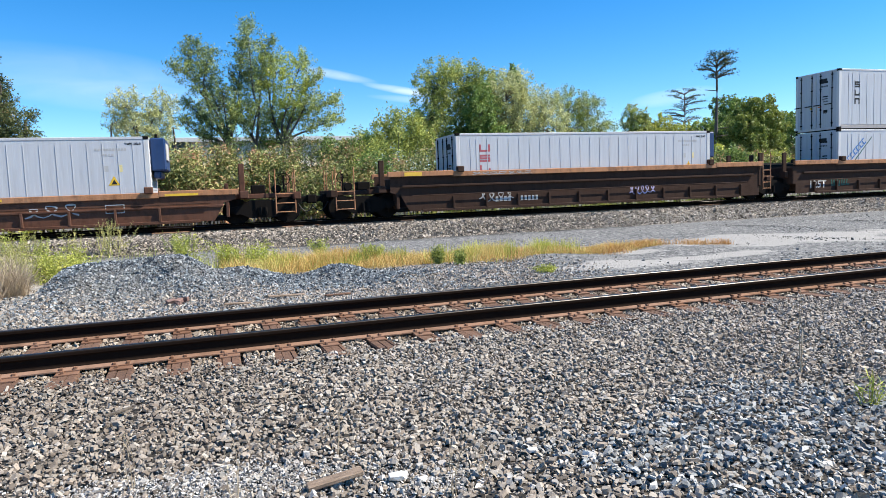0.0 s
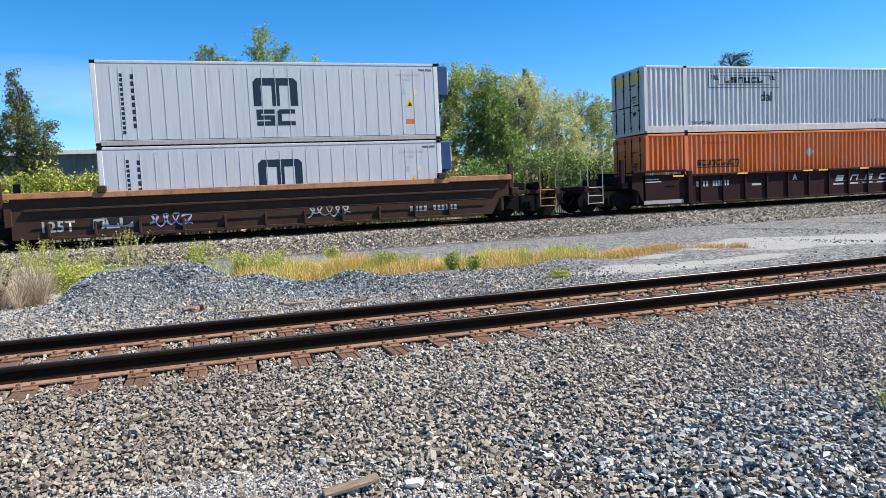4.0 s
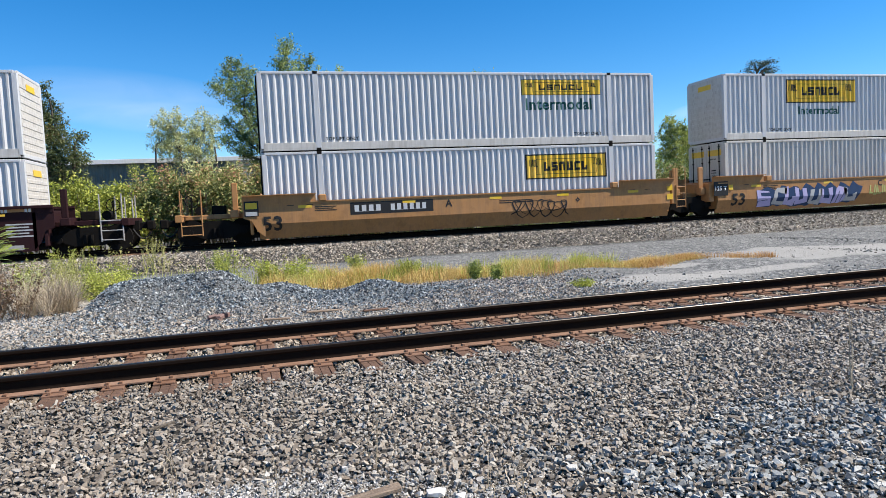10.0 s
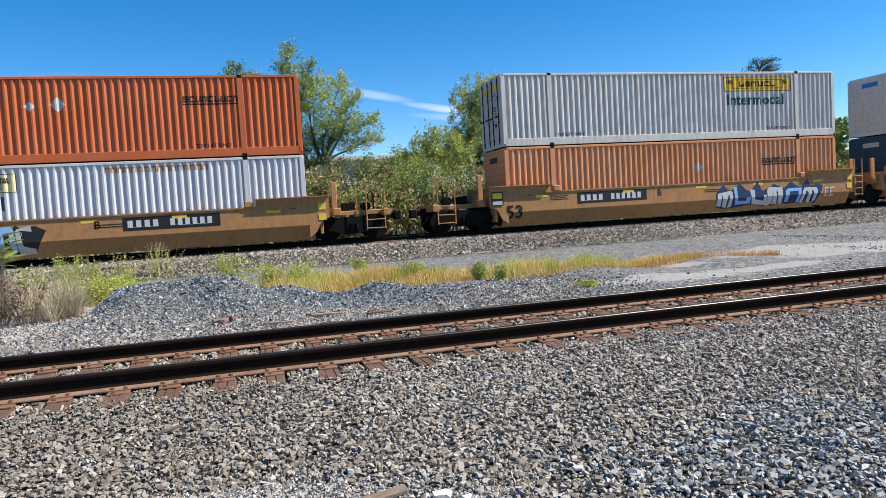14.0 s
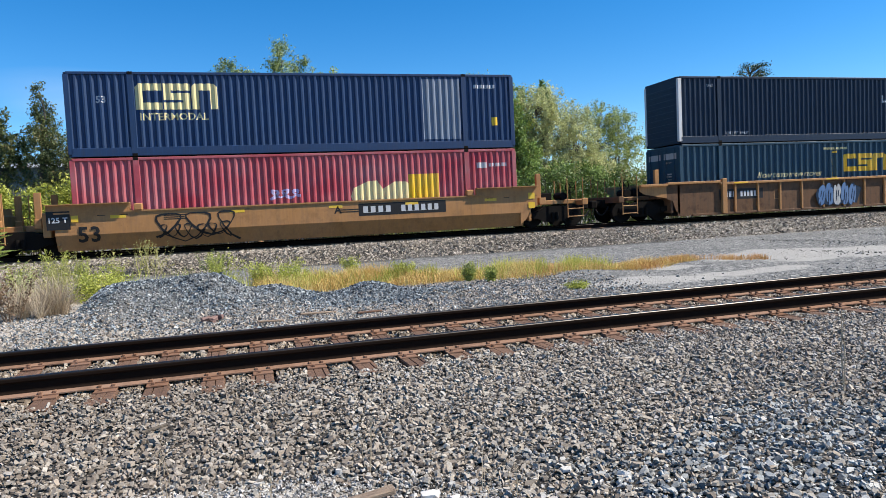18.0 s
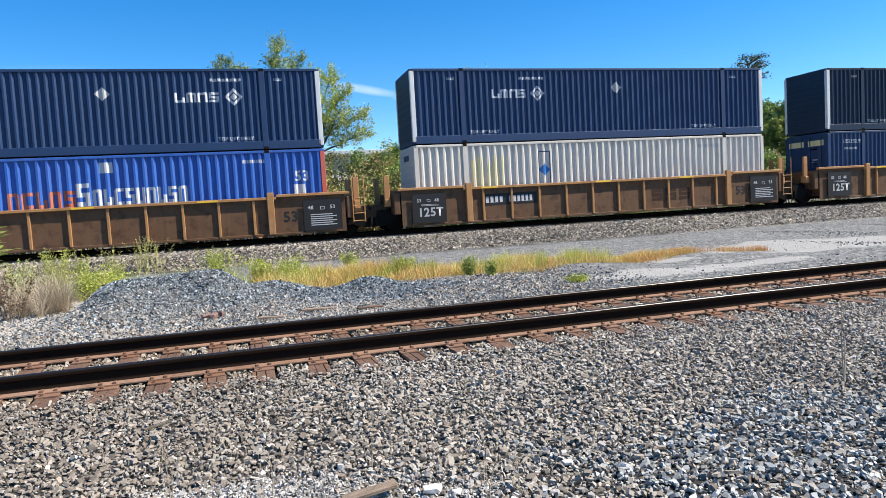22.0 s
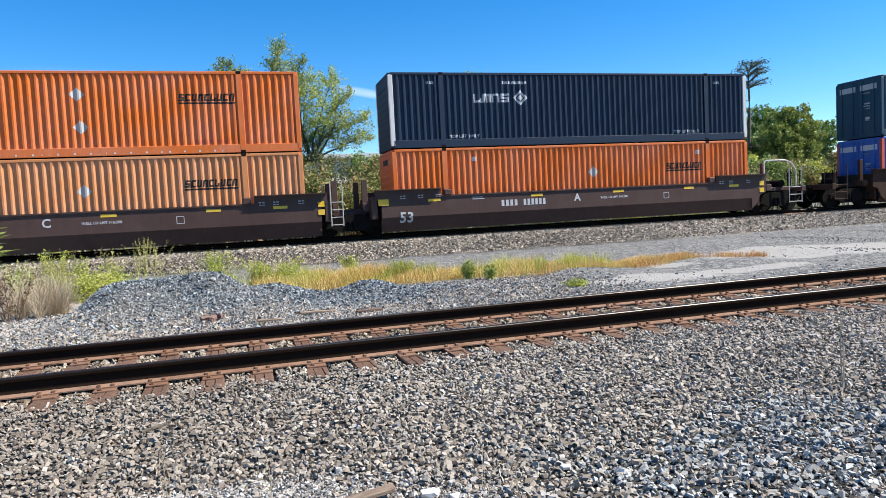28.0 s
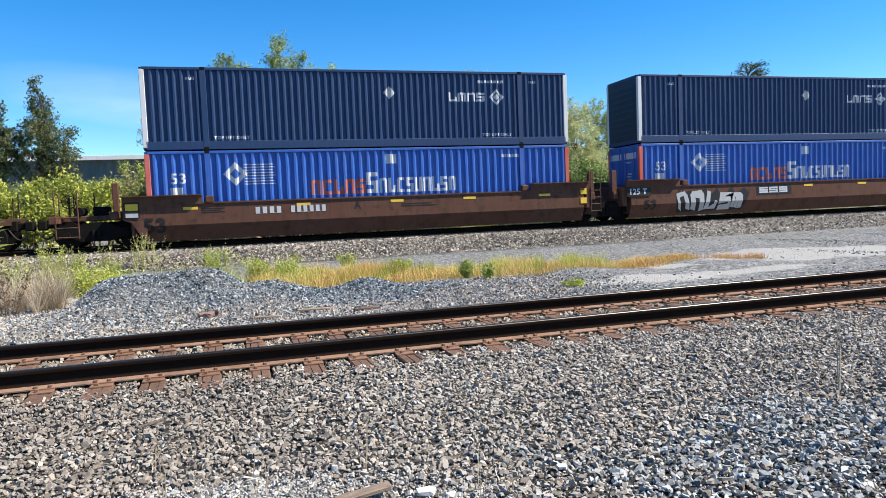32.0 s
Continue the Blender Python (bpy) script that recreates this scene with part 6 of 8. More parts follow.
    stack(77.9, container("orange corrugated freight container with black name blocks", ORANGE, signs=[("wordmark", word_bm(9, 2.3, 0.26, 0.14, 0.15, True, (3, 2, 0, 1, 2, 4, 0, 2, 1), 0.36), 2.6, 1.45, BLACK, 0), ("wordmark", rect_bm(2.3, 0.05), 2.6, 1.36, BLACK, 0), placard(8.9, 1.9, GREY_INK), marks(3.0, 2.4, POST_RED)], tag=ORANGE_PALE),
          container("worn white corrugated container with faded sign and green letters", WHITE, signs=plaque(3.3, 1.95, 3.9, 0.7, False, BLACK, None) + [("lettering", text_bm("dal", 0.40), 6.1, 1.38, GREEN_INK, 0), placard(8.9, 2.15, PLACARD), placard(8.9, 0.65, PLACARD)] + top_lift(BLACK), end_m=WHITE_DIRTY, tag=YELLOW))
    load(well_car(brown, "ribbed", MAROON_BROWN, None, "joint", "joint", bnsf_signs("C")), 97.55, FAR_RAIL_Z)
    stack(97.55, container("bluish-white corrugated container with framed yellow sign", WHITE, signs=plaque(10.35, 1.45, 3.5, 1.05) + [placard(8.9, 1.9, PLACARD), marks(4.0, 2.35, GREY_INK)], end_m=WHITE_DIRTY, tag=YELLOW),
          container("dirty white corrugated container with rust streaks and green lettering", WHITE_DIRTY, signs=jb(3.35, 2.02, "plain", fill=CREAM) + top_lift(BLACK) + [placard(8.9, 0.6, PLACARD), ("rust_stain", zig_bm(1.4, 0.22, 4, 9), 4.9, 0.3, POST_RED, 0), ("rust_stain", zig_bm(1.9, 0.3, 6, 10), 9.9, 0.3, RUST_TAN, 0)], end_m=WHITE_DIRTY, tag=YELLOW))
    load(well_car(brown, "ribbed", MAROON_BROWN, None, "joint", "coupler", bnsf_signs("B")), 117.2, FAR_RAIL_Z)
    stack(117.2, container("white corrugated container with yellow sign and green lettering", WHITE, signs=jb(10.5, 2.05, "plain") + [placard(8.75, 1.9, PLACARD), marks(3.0, 2.45, GREY_INK)], end_m=WHITE_DIRTY, tag=YELLOW),
          container("white corrugated container with yellow sign and green lettering", WHITE, signs=jb(10.4, 2.0, "plain") + top_lift(BLACK) + [placard(8.75, 2.0, PLACARD), placard(8.8, 0.65, PLACARD)], end_m=WHITE_DIRTY, tag=YELLOW))

    # six tan smooth-sided units with graffiti
    tan = "tan smooth-sided well car"
    load(well_car(tan + " and looping black graffiti", "smooth", TAN, None, "coupler", "joint", tan_signs("A", -5.0, [("graffiti", scrawl_bm(2.5, 0.95, 21, 5, 0.03), 1.4, 0.3, BLACK, 0.01), ("graffiti", scrawl_bm(2.3, 0.6, 20, 4, 0.018), 1.5, 0.5, BLACK, 0.012), ("stencil", diamond_bm(0.2, 0.4), 4.3, 1.0, BLACK, 0.008)], "coupler")), 140.98, FAR_RAIL_Z)
    stack(140.98, container("white corrugated container with framed yellow sign", WHITE, signs=plaque(10.25, 1.55, 3.6, 1.0) + [placard(8.7, 1.95, PLACARD)], end_m=WHITE_DIRTY, tag=YELLOW),
          container("white corrugated container with yellow sign and green lettering", WHITE, signs=jb(10.2, 2.0, "plain") + top_lift(BLACK) + [placard(8.6, 2.05, PLACARD), placard(8.65, 0.6, PLACARD)], end_m=WHITE_DIRTY, tag=YELLOW))
    load(well_car("tan smooth-sided well car covered in lilac and grey graffiti", "smooth", TAN, None, "joint", "joint", [g for g in tan_signs("C", -3.6, [*piece(-6.5, 0.2, 5.4, 1.1, 22, 8, NAVY, (LILAC, GREY_INK, LILAC), 0.008),
                  ("wordmark", word_bm(3, 1.3, 0.42, 0.2), 0.8, 0.62, POST_RED, 0.006), ("graffiti", zig_bm(1.0, 0.5, 25, 4), -0.4, 0.55, OLIVE, 0.008), *piece(2.2, 0.3, 2.4, 0.95, 26, 4, BLACK, OLIVE, 0.008)]) if g[0] not in ("number_panel", "reporting_mark")]), 160.6, FAR_RAIL_Z)
    stack(160.6, container("white corrugated container with yellow sign and dark green lettering", WHITE_DIRTY, signs=jb(10.2, 2.1, "plain") + [placard(8.8, 1.95, PLACARD), marks(3.2, 2.5, GREY_INK)], end_m=WHITE_DIRTY, tag=YELLOW),
          container("white corrugated container with framed yellow sign", WHITE, signs=plaque(3.3, 1.6, 3.9, 1.05) + [("lettering", text_bm("Intermodal", 0.34), 3.95, 1.1, GREEN_INK, 0)] + top_lift(BLACK) + [placard(8.8, 2.0, PLACARD), placard(8.85, 0.6, PLACARD)], left="wall", end_m=WHITE_DIRTY, tag=YELLOW))
    load(well_car(tan + " and pale blue graffiti", "smooth", TAN, None, "joint", "coupler", tan_signs("B", 1.8, [*piece(-4.0, 0.2, 3.1, 1.15, 27, 6, BLACK, (SKYBLUE, GREY_INK), 0.008), ("graffiti", scrawl_bm(2.8, 0.7, 29, 4, 0.02), -3.9, 0.45, WHITE, 0.016), ("stencil", diamond_bm(0.2, 0.4), -4.5, 0.95, LILAC, 0.008), ("graffiti", scrawl_bm(0.7, 0.3, 30, 4, 0.015), -5.6, 0.8, BLACK, 0.008)])), 180.18, FAR_RAIL_Z)
    stack(180.18, container("white corrugated container with faded sign and green lettering", WHITE, signs=jb(3.2, 2.0, "plain", fill=CREAM) + [("stain", word_bm(16, 3.4, 0.2, 0.1), 9.4, 2.5, RUST_TAN, 0), marks(0.9, 2.1, GREY_INK, 6, 0.7)], left="wall", end_m=WHITE, tag=BLACK),
          container("brick-orange corrugated container with black name blocks", ORANGE_RED, signs=[("wordmark", word_bm(9, 1.9, 0.22, 0.14, 0.15, True, (3, 2, 0, 1, 2, 4, 0, 2, 1), 0.36), 12.1, 1.95, BLACK, 0), ("wordmark", rect_bm(1.9, 0.05), 12.1, 1.86, BLACK, 0), placard(8.15, 1.95, GREY_INK, 0.5), placard(7.3, 1.9, GREY_INK, 0.35)] + top_lift(BLACK), left="wall", tag=BLACK))
    load(well_car(tan + " and broad white and blue graffiti", "smooth", TAN, None, "coupler", "joint", tan_signs("B", -5.1, [*piece(1.6, 0.2, 5.2, 1.1, 31, 6, NAVY, (WHITE, SKYBLUE, WHITE), 0.008), ("graffiti", word_bm(2, 0.6, 0.42, 0.25), 7.2, 0.5, WHITE, 0.02)], "coupler")), 204.16, FAR_RAIL_Z)
    stack(204.16, container("pale faded orange corrugated container with black name blocks", ORANGE_PALE, signs=[("wordmark", word_bm(9, 1.8, 0.22, 0.14, 0.15, True, (3, 2, 0, 1, 2, 4, 0, 2, 1), 0.36), 12.1, 1.8, BLACK, 0), ("wordmark", rect_bm(1.8, 0.05), 12.1, 1.71, BLACK, 0), placard(8.9, 1.75, GREY_INK)], left="wall", tag=BLACK),
          container("white corrugated container with yellow sign and green lettering", WHITE_DIRTY, signs=jb(10.3, 2.05, "plain") + top_lift(BLACK) + [placard(8.8, 0.6, PLACARD)], end_m=WHITE_DIRTY, tag=YELLOW))
    load(well_car("tan smooth-sided well car with white outline graffiti", "smooth", TAN, None, "joint", "joint", [g for g in tan_signs("C", -1.0, [("graffiti", scrawl_bm(2.7, 0.85, 33, 5, 0.035), -5.5, 0.38, WHITE, 0.008), ("wordmark", word_bm(3, 2.0, 0.46, 0.14, 0, True, (4, 1, 3), 0.4), 0.2, 0.6, LETTER_RED, 0.006), ("graffiti", scrawl_bm(1.0, 0.6, 34, 3, 0.03), 4.0, 0.5, WHITE, 0.008)], letter_x=-2.0) if g[0] not in ("number_panel", "reporting_mark")]), 223.75, FAR_RAIL_Z)
    stack(223.75, container("dark teal corrugated container with cream bracketed logo blocks", TEAL_DARK, pitch=0.335, depth=0.078, signs=bracketed(8.1, 1.1, 3.8, 1.35, CREAM) + [slogan(3.9, 1.5, CREAM, 0.24), marks(13.0, 2.4, GREY_INK)], left="wall", tag=GREY_INK),
          container("white corrugated container with blue logo blocks", WHITE, pitch=0.335, depth=0.078, post=WHITE_DIRTY, signs=rail_logo(2.2, 1.75, 2.9, 0.85, BLUE_INK, 0.24) + [("lettering", text_bm("53", 0.2), 1.2, 0.6, GREY_INK, 0), ("lettering", text_bm("53", 0.2), 14.9, 0.6, GREY_INK, 0), marks(12.5, 2.4, BLACK, 4, 0.3)], left="wall", end_m=WHITE_DIRTY, tag=BLUE_INK))
    load(well_car(tan + " and black looping graffiti", "smooth", TAN, None, "joint", "coupler", tan_signs("A", 1.6, [("graffiti", scrawl_bm(2.8, 1.15, 35, 3, 0.04), -5.5, 0.22, BLACK, 0.01), ("graffiti", scrawl_bm(2.4, 0.7, 39, 6, 0.03), -5.4, 0.3, BLACK, 0.012)], plate_w=3.4)), 243.3, FAR_RAIL_Z)
    stack(243.3, container("faded crimson corrugated container with a pale yellow graphic", PINK_RED, signs=[("graphic", spiky_bm(2.4, 1.25, 36, 2), 9.6, 0.6, CREAM, 0), ("graphic", rect_bm(1.2, 1.3), 11.7, 0.7, YELLOW, 1), ("graffiti", scrawl_bm(1.1, 0.35, 37, 3, 0.06), 6.5, 1.25, LILAC, 0), ("marking", rect_bm(0.4, 0.22), 14.5, 2.15, WHITE, 0), marks(15.0, 2.2, WHITE, 6, 0.8, 0.14)], left="door", tag=CREAM),
          container("navy corrugated container with cream logo blocks", NAVY, signs=rail_logo(2.2, 1.6, 2.75, 0.9, CREAM, 0.24) + [("lettering", text_bm("53", 0.22), 0.95, 1.85, WHITE, 0), ("repair_panel", rect_bm(1.5, 2.3), 12.4, 0.4, paint("grey_blue_repair_panel", (0.16, 0.20, 0.27), 0.6), 0), ("marking", rect_bm(0.25, 0.32), 15.2, 0.9, YELLOW, 0), marks(14.5, 2.35, WHITE, 7, 0.9, 0.14)], left="door", end_m=NAVY_DARK, tag=CREAM))

    # ribbed rusty tan units
    old_tan = "rusty tan ribbed well car"
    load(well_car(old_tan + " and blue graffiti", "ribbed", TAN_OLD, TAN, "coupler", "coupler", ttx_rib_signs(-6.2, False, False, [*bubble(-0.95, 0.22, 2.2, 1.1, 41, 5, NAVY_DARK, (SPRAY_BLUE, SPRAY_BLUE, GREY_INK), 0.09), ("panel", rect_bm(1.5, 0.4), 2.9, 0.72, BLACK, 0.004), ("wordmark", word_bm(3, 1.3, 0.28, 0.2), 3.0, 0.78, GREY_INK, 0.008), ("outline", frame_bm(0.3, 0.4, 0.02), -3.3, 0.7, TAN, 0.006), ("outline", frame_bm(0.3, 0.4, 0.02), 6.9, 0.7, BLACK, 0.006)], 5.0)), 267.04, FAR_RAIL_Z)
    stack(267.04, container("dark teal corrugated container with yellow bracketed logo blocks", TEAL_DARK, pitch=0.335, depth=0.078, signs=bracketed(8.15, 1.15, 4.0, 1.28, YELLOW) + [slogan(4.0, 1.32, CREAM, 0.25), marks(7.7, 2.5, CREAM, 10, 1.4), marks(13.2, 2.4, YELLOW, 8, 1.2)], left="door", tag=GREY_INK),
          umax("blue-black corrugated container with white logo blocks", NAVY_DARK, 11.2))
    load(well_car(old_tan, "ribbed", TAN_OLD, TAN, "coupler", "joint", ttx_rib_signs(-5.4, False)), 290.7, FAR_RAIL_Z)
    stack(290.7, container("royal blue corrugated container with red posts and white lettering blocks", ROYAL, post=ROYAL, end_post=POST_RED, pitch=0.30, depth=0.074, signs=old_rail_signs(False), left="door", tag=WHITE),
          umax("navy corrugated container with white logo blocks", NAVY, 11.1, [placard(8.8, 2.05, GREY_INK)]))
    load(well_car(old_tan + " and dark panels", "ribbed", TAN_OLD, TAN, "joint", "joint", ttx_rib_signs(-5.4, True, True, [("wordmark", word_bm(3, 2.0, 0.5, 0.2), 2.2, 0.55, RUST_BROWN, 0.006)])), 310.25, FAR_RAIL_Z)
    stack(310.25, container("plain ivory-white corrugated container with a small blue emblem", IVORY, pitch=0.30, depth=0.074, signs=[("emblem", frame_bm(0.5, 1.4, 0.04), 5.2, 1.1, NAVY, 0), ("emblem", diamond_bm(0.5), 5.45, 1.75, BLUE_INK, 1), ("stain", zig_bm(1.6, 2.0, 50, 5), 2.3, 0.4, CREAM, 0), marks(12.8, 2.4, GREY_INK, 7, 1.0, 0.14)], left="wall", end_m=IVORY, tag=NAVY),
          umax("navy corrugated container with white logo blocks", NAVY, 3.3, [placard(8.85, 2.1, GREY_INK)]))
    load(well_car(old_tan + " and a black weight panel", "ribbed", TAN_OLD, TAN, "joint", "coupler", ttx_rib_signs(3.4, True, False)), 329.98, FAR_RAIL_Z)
    stack(329.98, container("navy corrugated container with cream logo blocks", NAVY, signs=rail_logo(11.2, 1.2, 2.6, 1.0, CREAM, 0.22) + [marks(0.9, 2.35, WHITE, 8, 1.2, 0.16), marks(1.0, 2.05, GREY_INK, 6, 0.8), ("lettering", text_bm("53", 0.2), 15.0, 1.9, CREAM, 0)], left="door", tag=CREAM),
          umax("blue-black corrugated container with white logo blocks", NAVY_DARK, 11.0))

    # brown smooth-sided units
    plum = "dark brown smooth-sided well car with white lettering"
    load(well_car(plum, "smooth", AOK_BROWN, None, "coupler", "joint", aok_signs("B", "coupler")), 353.75, FAR_RAIL_Z)
    stack(353.75, container("royal blue corrugated container with red posts and white lettering blocks", ROYAL, post=ROYAL, end_post=POST_RED, pitch=0.30, depth=0.074, signs=old_rail_signs(True), left="door", tag=WHITE),
          umax("navy corrugated container with white logo blocks and chalk graffiti", NAVY, 11.1, [placard(8.8, 2.05, GREY_INK), ("graffiti", scrawl_bm(1.1, 0.6, 51, 4, 0.02), 5.2, 0.3, GREY_INK, 0), ("graffiti", zig_bm(1.3, 0.2, 52, 6), 6.8, 0.25, GREY_INK, 0)]))
    load(well_car(plum, "smooth", AOK_BROWN, None, "joint", "joint", aok_signs("C")), 373.3, FAR_RAIL_Z)
    stack(373.3, container("tan-orange faded corrugated container with one red panel", ORANGE_PALE, signs=[("repair_panel", rect_bm(1.95, 2.55), 0.12, 0.2, POST_RED, 0), ("wordmark", word_bm(9, 1.8, 0.26, 0.14, 0.15, True, (3, 2, 0, 1, 2, 4, 0, 2, 1), 0.36), 12.0, 1.75, BLACK, 0), ("wordmark", rect_bm(1.8, 0.06), 12.0, 1.65, BLACK, 0), placard(8.8, 1.75, GREY_INK), marks(2.6, 2.35, POST_RED)], left="wall", tag=BLACK),
          container("bright orange corrugated container with black name blocks", ORANGE, signs=[("wordmark", word_bm(9, 1.9, 0.26, 0.14, 0.15, True, (3, 2, 0, 1, 2, 4, 0, 2, 1), 0.36), 12.0, 1.85, BLACK, 0), ("wordmark", rect_bm(1.9, 0.06), 12.0, 1.75, BLACK, 0), placard(8.8, 2.1, GREY_INK), placard(8.85, 1.0, GREY_INK)] + top_lift(POST_RED) + [("reflector", word_bm(26, 11.5, 0.06, 0.5, 0, False), 2.3, 0.07, WHITE, 4)], left="wall", tag=BLACK))
    load(well_car(plum, "smooth", AOK_BROWN, None, "joint", "coupler", aok_signs("A")), 392.8, FAR_RAIL_Z)
    stack(392.8, container("bright orange corrugated container with black name blocks", ORANGE, signs=[("wordmark", word_bm(9, 1.75, 0.26, 0.14, 0.15, True, (3, 2, 0, 1, 2, 4, 0, 2, 1), 0.36), 12.0, 1.75, BLACK, 0), ("wordmark", rect_bm(1.75, 0.06), 12.0, 1.65, BLACK, 0), placard(8.5, 1.75, GREY_INK), ("marking", rect_bm(0.18, 0.18), 3.2, 2.35, WHITE, 0), ("marking", rect_bm(0.18, 0.18), 13.5, 2.35, WHITE, 0)], left="wall", tag=BLACK),
          umax("blue-black corrugated container with white logo blocks", NAVY_DARK, 3.4))

    # the last units
    load(well_car("rusty brown smooth-sided well car covered in grey graffiti", "smooth", RUST_BROWN, None, "coupler", "coupler", number_plate(-4.8, 0.92, 2.0, True, GREY_INK, 0.26) + piece(-7.8, 0.24, 3.0, 1.0, 61, 5, OLD_WEB, SMOKE, 0.008) + bubble(-2.75, 0.24, 2.4, 1.1, 63, 3, BLACK, (SPRAY_TAN, SMOKE), 0.008) + bubble(-0.2, 0.26, 3.3, 1.12, 64, 4, BLACK, (SMOKE, SPRAY_TAN), 0.008) + bubble(3.3, 0.28, 2.7, 1.08, 65, 4, BLACK, (SPRAY_TAN, SMOKE), 0.008)), 416.6, FAR_RAIL_Z)
    stack(416.6, container("royal blue corrugated container with red posts and a brown repair panel", ROYAL, post=ROYAL, end_post=POST_RED, pitch=0.30, depth=0.074, signs=old_rail_signs(True, True), left="door", tag=WHITE),
          container("dark teal corrugated container with large yellow bracketed logo blocks", TEAL_DARK, pitch=0.30, depth=0.074, signs=bracketed(9.0, 1.05, 3.6, 1.5, YELLOW) + [("lettering", text_bm("INTERMODAL", 0.22), 9.75, 1.2, YELLOW, 0), slogan(4.8, 1.75, CREAM, 0.22), marks(10.2, 0.45, YELLOW, 10, 1.4, 0.12), marks(7.9, 2.5, CREAM, 9, 1.3)]
                    + [("emblem", diamond_bm(0.24), x, 0.9, YELLOW, 0) for x in (9.5, 9.85, 11.8, 12.2)] + [("marking", rect_bm(0.24, 0.2), x, 0.6, OLIVE, 0) for x in (1.2, 2.8, 14.0, 15.2)], left="door", tag=GREY_INK))
    worn = "worn brown smooth-sided well car with a black number panel"
    load(well_car(worn, "smooth", WORN_BROWN, None, "coupler", "joint", tan_signs("A", -4.6, (), "coupler", 2.9, None, True)), 440.32, FAR_RAIL_Z)
    stack(440.32, container("royal blue corrugated container with red posts and white lettering blocks", ROYAL, post=ROYAL, end_post=POST_RED, pitch=0.30, depth=0.074, signs=old_rail_signs(True), left="door", tag=WHITE),
          umax("navy corrugated container with white logo blocks", NAVY, 11.1, [placard(8.75, 2.05, GREY_INK)]))
    load(well_car("worn brown smooth-sided well car with silver graffiti", "smooth", WORN_BROWN, None, "joint", "joint", [txt("53", -8.0, 0.45, 0.40, BLACK, 0.02), ("panel", rect_bm(1.15, 0.42), -8.83, 1.02, BLACK, 0.03), txt("125 T", -8.75, 1.1, 0.24, WHITE, 0.036), *piece(-6.3, 0.2, 3.3, 1.1, 71, 5, BLACK, GREY_INK, 0.008), ("panel", rect_bm(1.9, 0.45), -2.3, 0.85, BLACK, 0.006), ("wordmark", word_bm(3, 1.6, 0.26, 0.15), -2.15, 0.95, WHITE, 0.012)] + yellow_tabs((0.3, 3.4), 1.18)), 459.76, FAR_RAIL_Z)
    stack(459.76, container("royal blue corrugated container with red posts and white lettering blocks", ROYAL, post=ROYAL, end_post=POST_RED, pitch=0.30, depth=0.074, signs=old_rail_signs(True), left="door", tag=WHITE),
          umax("navy corrugated container with white logo blocks", NAVY, 11.1, [placard(8.75, 2.05, GREY_INK)]))


build_train()


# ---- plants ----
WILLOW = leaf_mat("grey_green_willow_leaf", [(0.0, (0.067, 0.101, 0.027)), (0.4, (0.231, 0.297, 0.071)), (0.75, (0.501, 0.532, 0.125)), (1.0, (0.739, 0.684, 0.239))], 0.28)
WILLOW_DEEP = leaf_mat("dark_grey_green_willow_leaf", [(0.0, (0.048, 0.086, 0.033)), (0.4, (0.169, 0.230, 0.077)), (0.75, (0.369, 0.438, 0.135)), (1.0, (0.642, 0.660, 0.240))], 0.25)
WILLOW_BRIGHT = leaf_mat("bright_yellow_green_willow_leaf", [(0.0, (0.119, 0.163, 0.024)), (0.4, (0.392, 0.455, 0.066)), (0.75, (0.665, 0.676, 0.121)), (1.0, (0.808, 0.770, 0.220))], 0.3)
WILLOW_PALE = leaf_mat("pale_olive_leaf", [(0.0, (0.215, 0.249, 0.107)), (0.5, (0.515, 0.540, 0.252)), (1.0, (0.829, 0.796, 0.428))], 0.3)
DEEP = leaf_mat("deep_green_leaf", [(0.0, (0.062, 0.102, 0.028)), (0.5, (0.164, 0.258, 0.062)), (1.0, (0.394, 0.519, 0.123))], 0.25)
RUSSET = leaf_mat("russet_autumn_leaf", [(0.0, (0.055, 0.080, 0.026)), (0.3, (0.18, 0.225, 0.065)), (0.5, (0.36, 0.38, 0.125)), (0.66, (0.50, 0.38, 0.18)), (0.85, (0.46, 0.20, 0.13)), (1.0, (0.40, 0.15, 0.11))], 0.2)
LIME = leaf_mat("yellow_green_leaf", [(0.0, (0.139, 0.182, 0.037)), (0.45, (0.385, 0.428, 0.075)), (0.8, (0.599, 0.599, 0.139)), (1.0, (0.683, 0.555, 0.192))], 0.3)
DUSK = leaf_mat("dark_russet_green_leaf", [(0.0, (0.030, 0.047, 0.017)), (0.5, (0.095, 0.129, 0.043)), (0.82, (0.215, 0.224, 0.077)), (1.0, (0.292, 0.129, 0.077))], 0.25)
MEADOW = leaf_mat("fresh_meadow_green_leaf", [(0.0, (0.077, 0.112, 0.022)), (0.5, (0.232, 0.292, 0.056)), (1.0, (0.430, 0.447, 0.129))], 0.3)
NEEDLE = leaf_mat("dark_pine_needle", [(0.0, (0.018, 0.038, 0.018)), (0.6, (0.053, 0.090, 0.038)), (1.0, (0.120, 0.165, 0.075))], 0.1)
RUST_STRAW = leaf_mat("orange_brown_dry_stem", [(0.0, (0.330, 0.156, 0.047)), (0.5, (0.550, 0.300, 0.108)), (1.0, (0.682, 0.480, 0.216))], 0.25)
STRAW = leaf_mat("golden_dry_grass", [(0.0, (0.48, 0.28, 0.08)), (0.35, (0.62, 0.42, 0.13)), (0.65, (0.66, 0.53, 0.20)), (0.85, (0.42, 0.44, 0.15)), (1.0, (0.72, 0.63, 0.35))], 0.3)
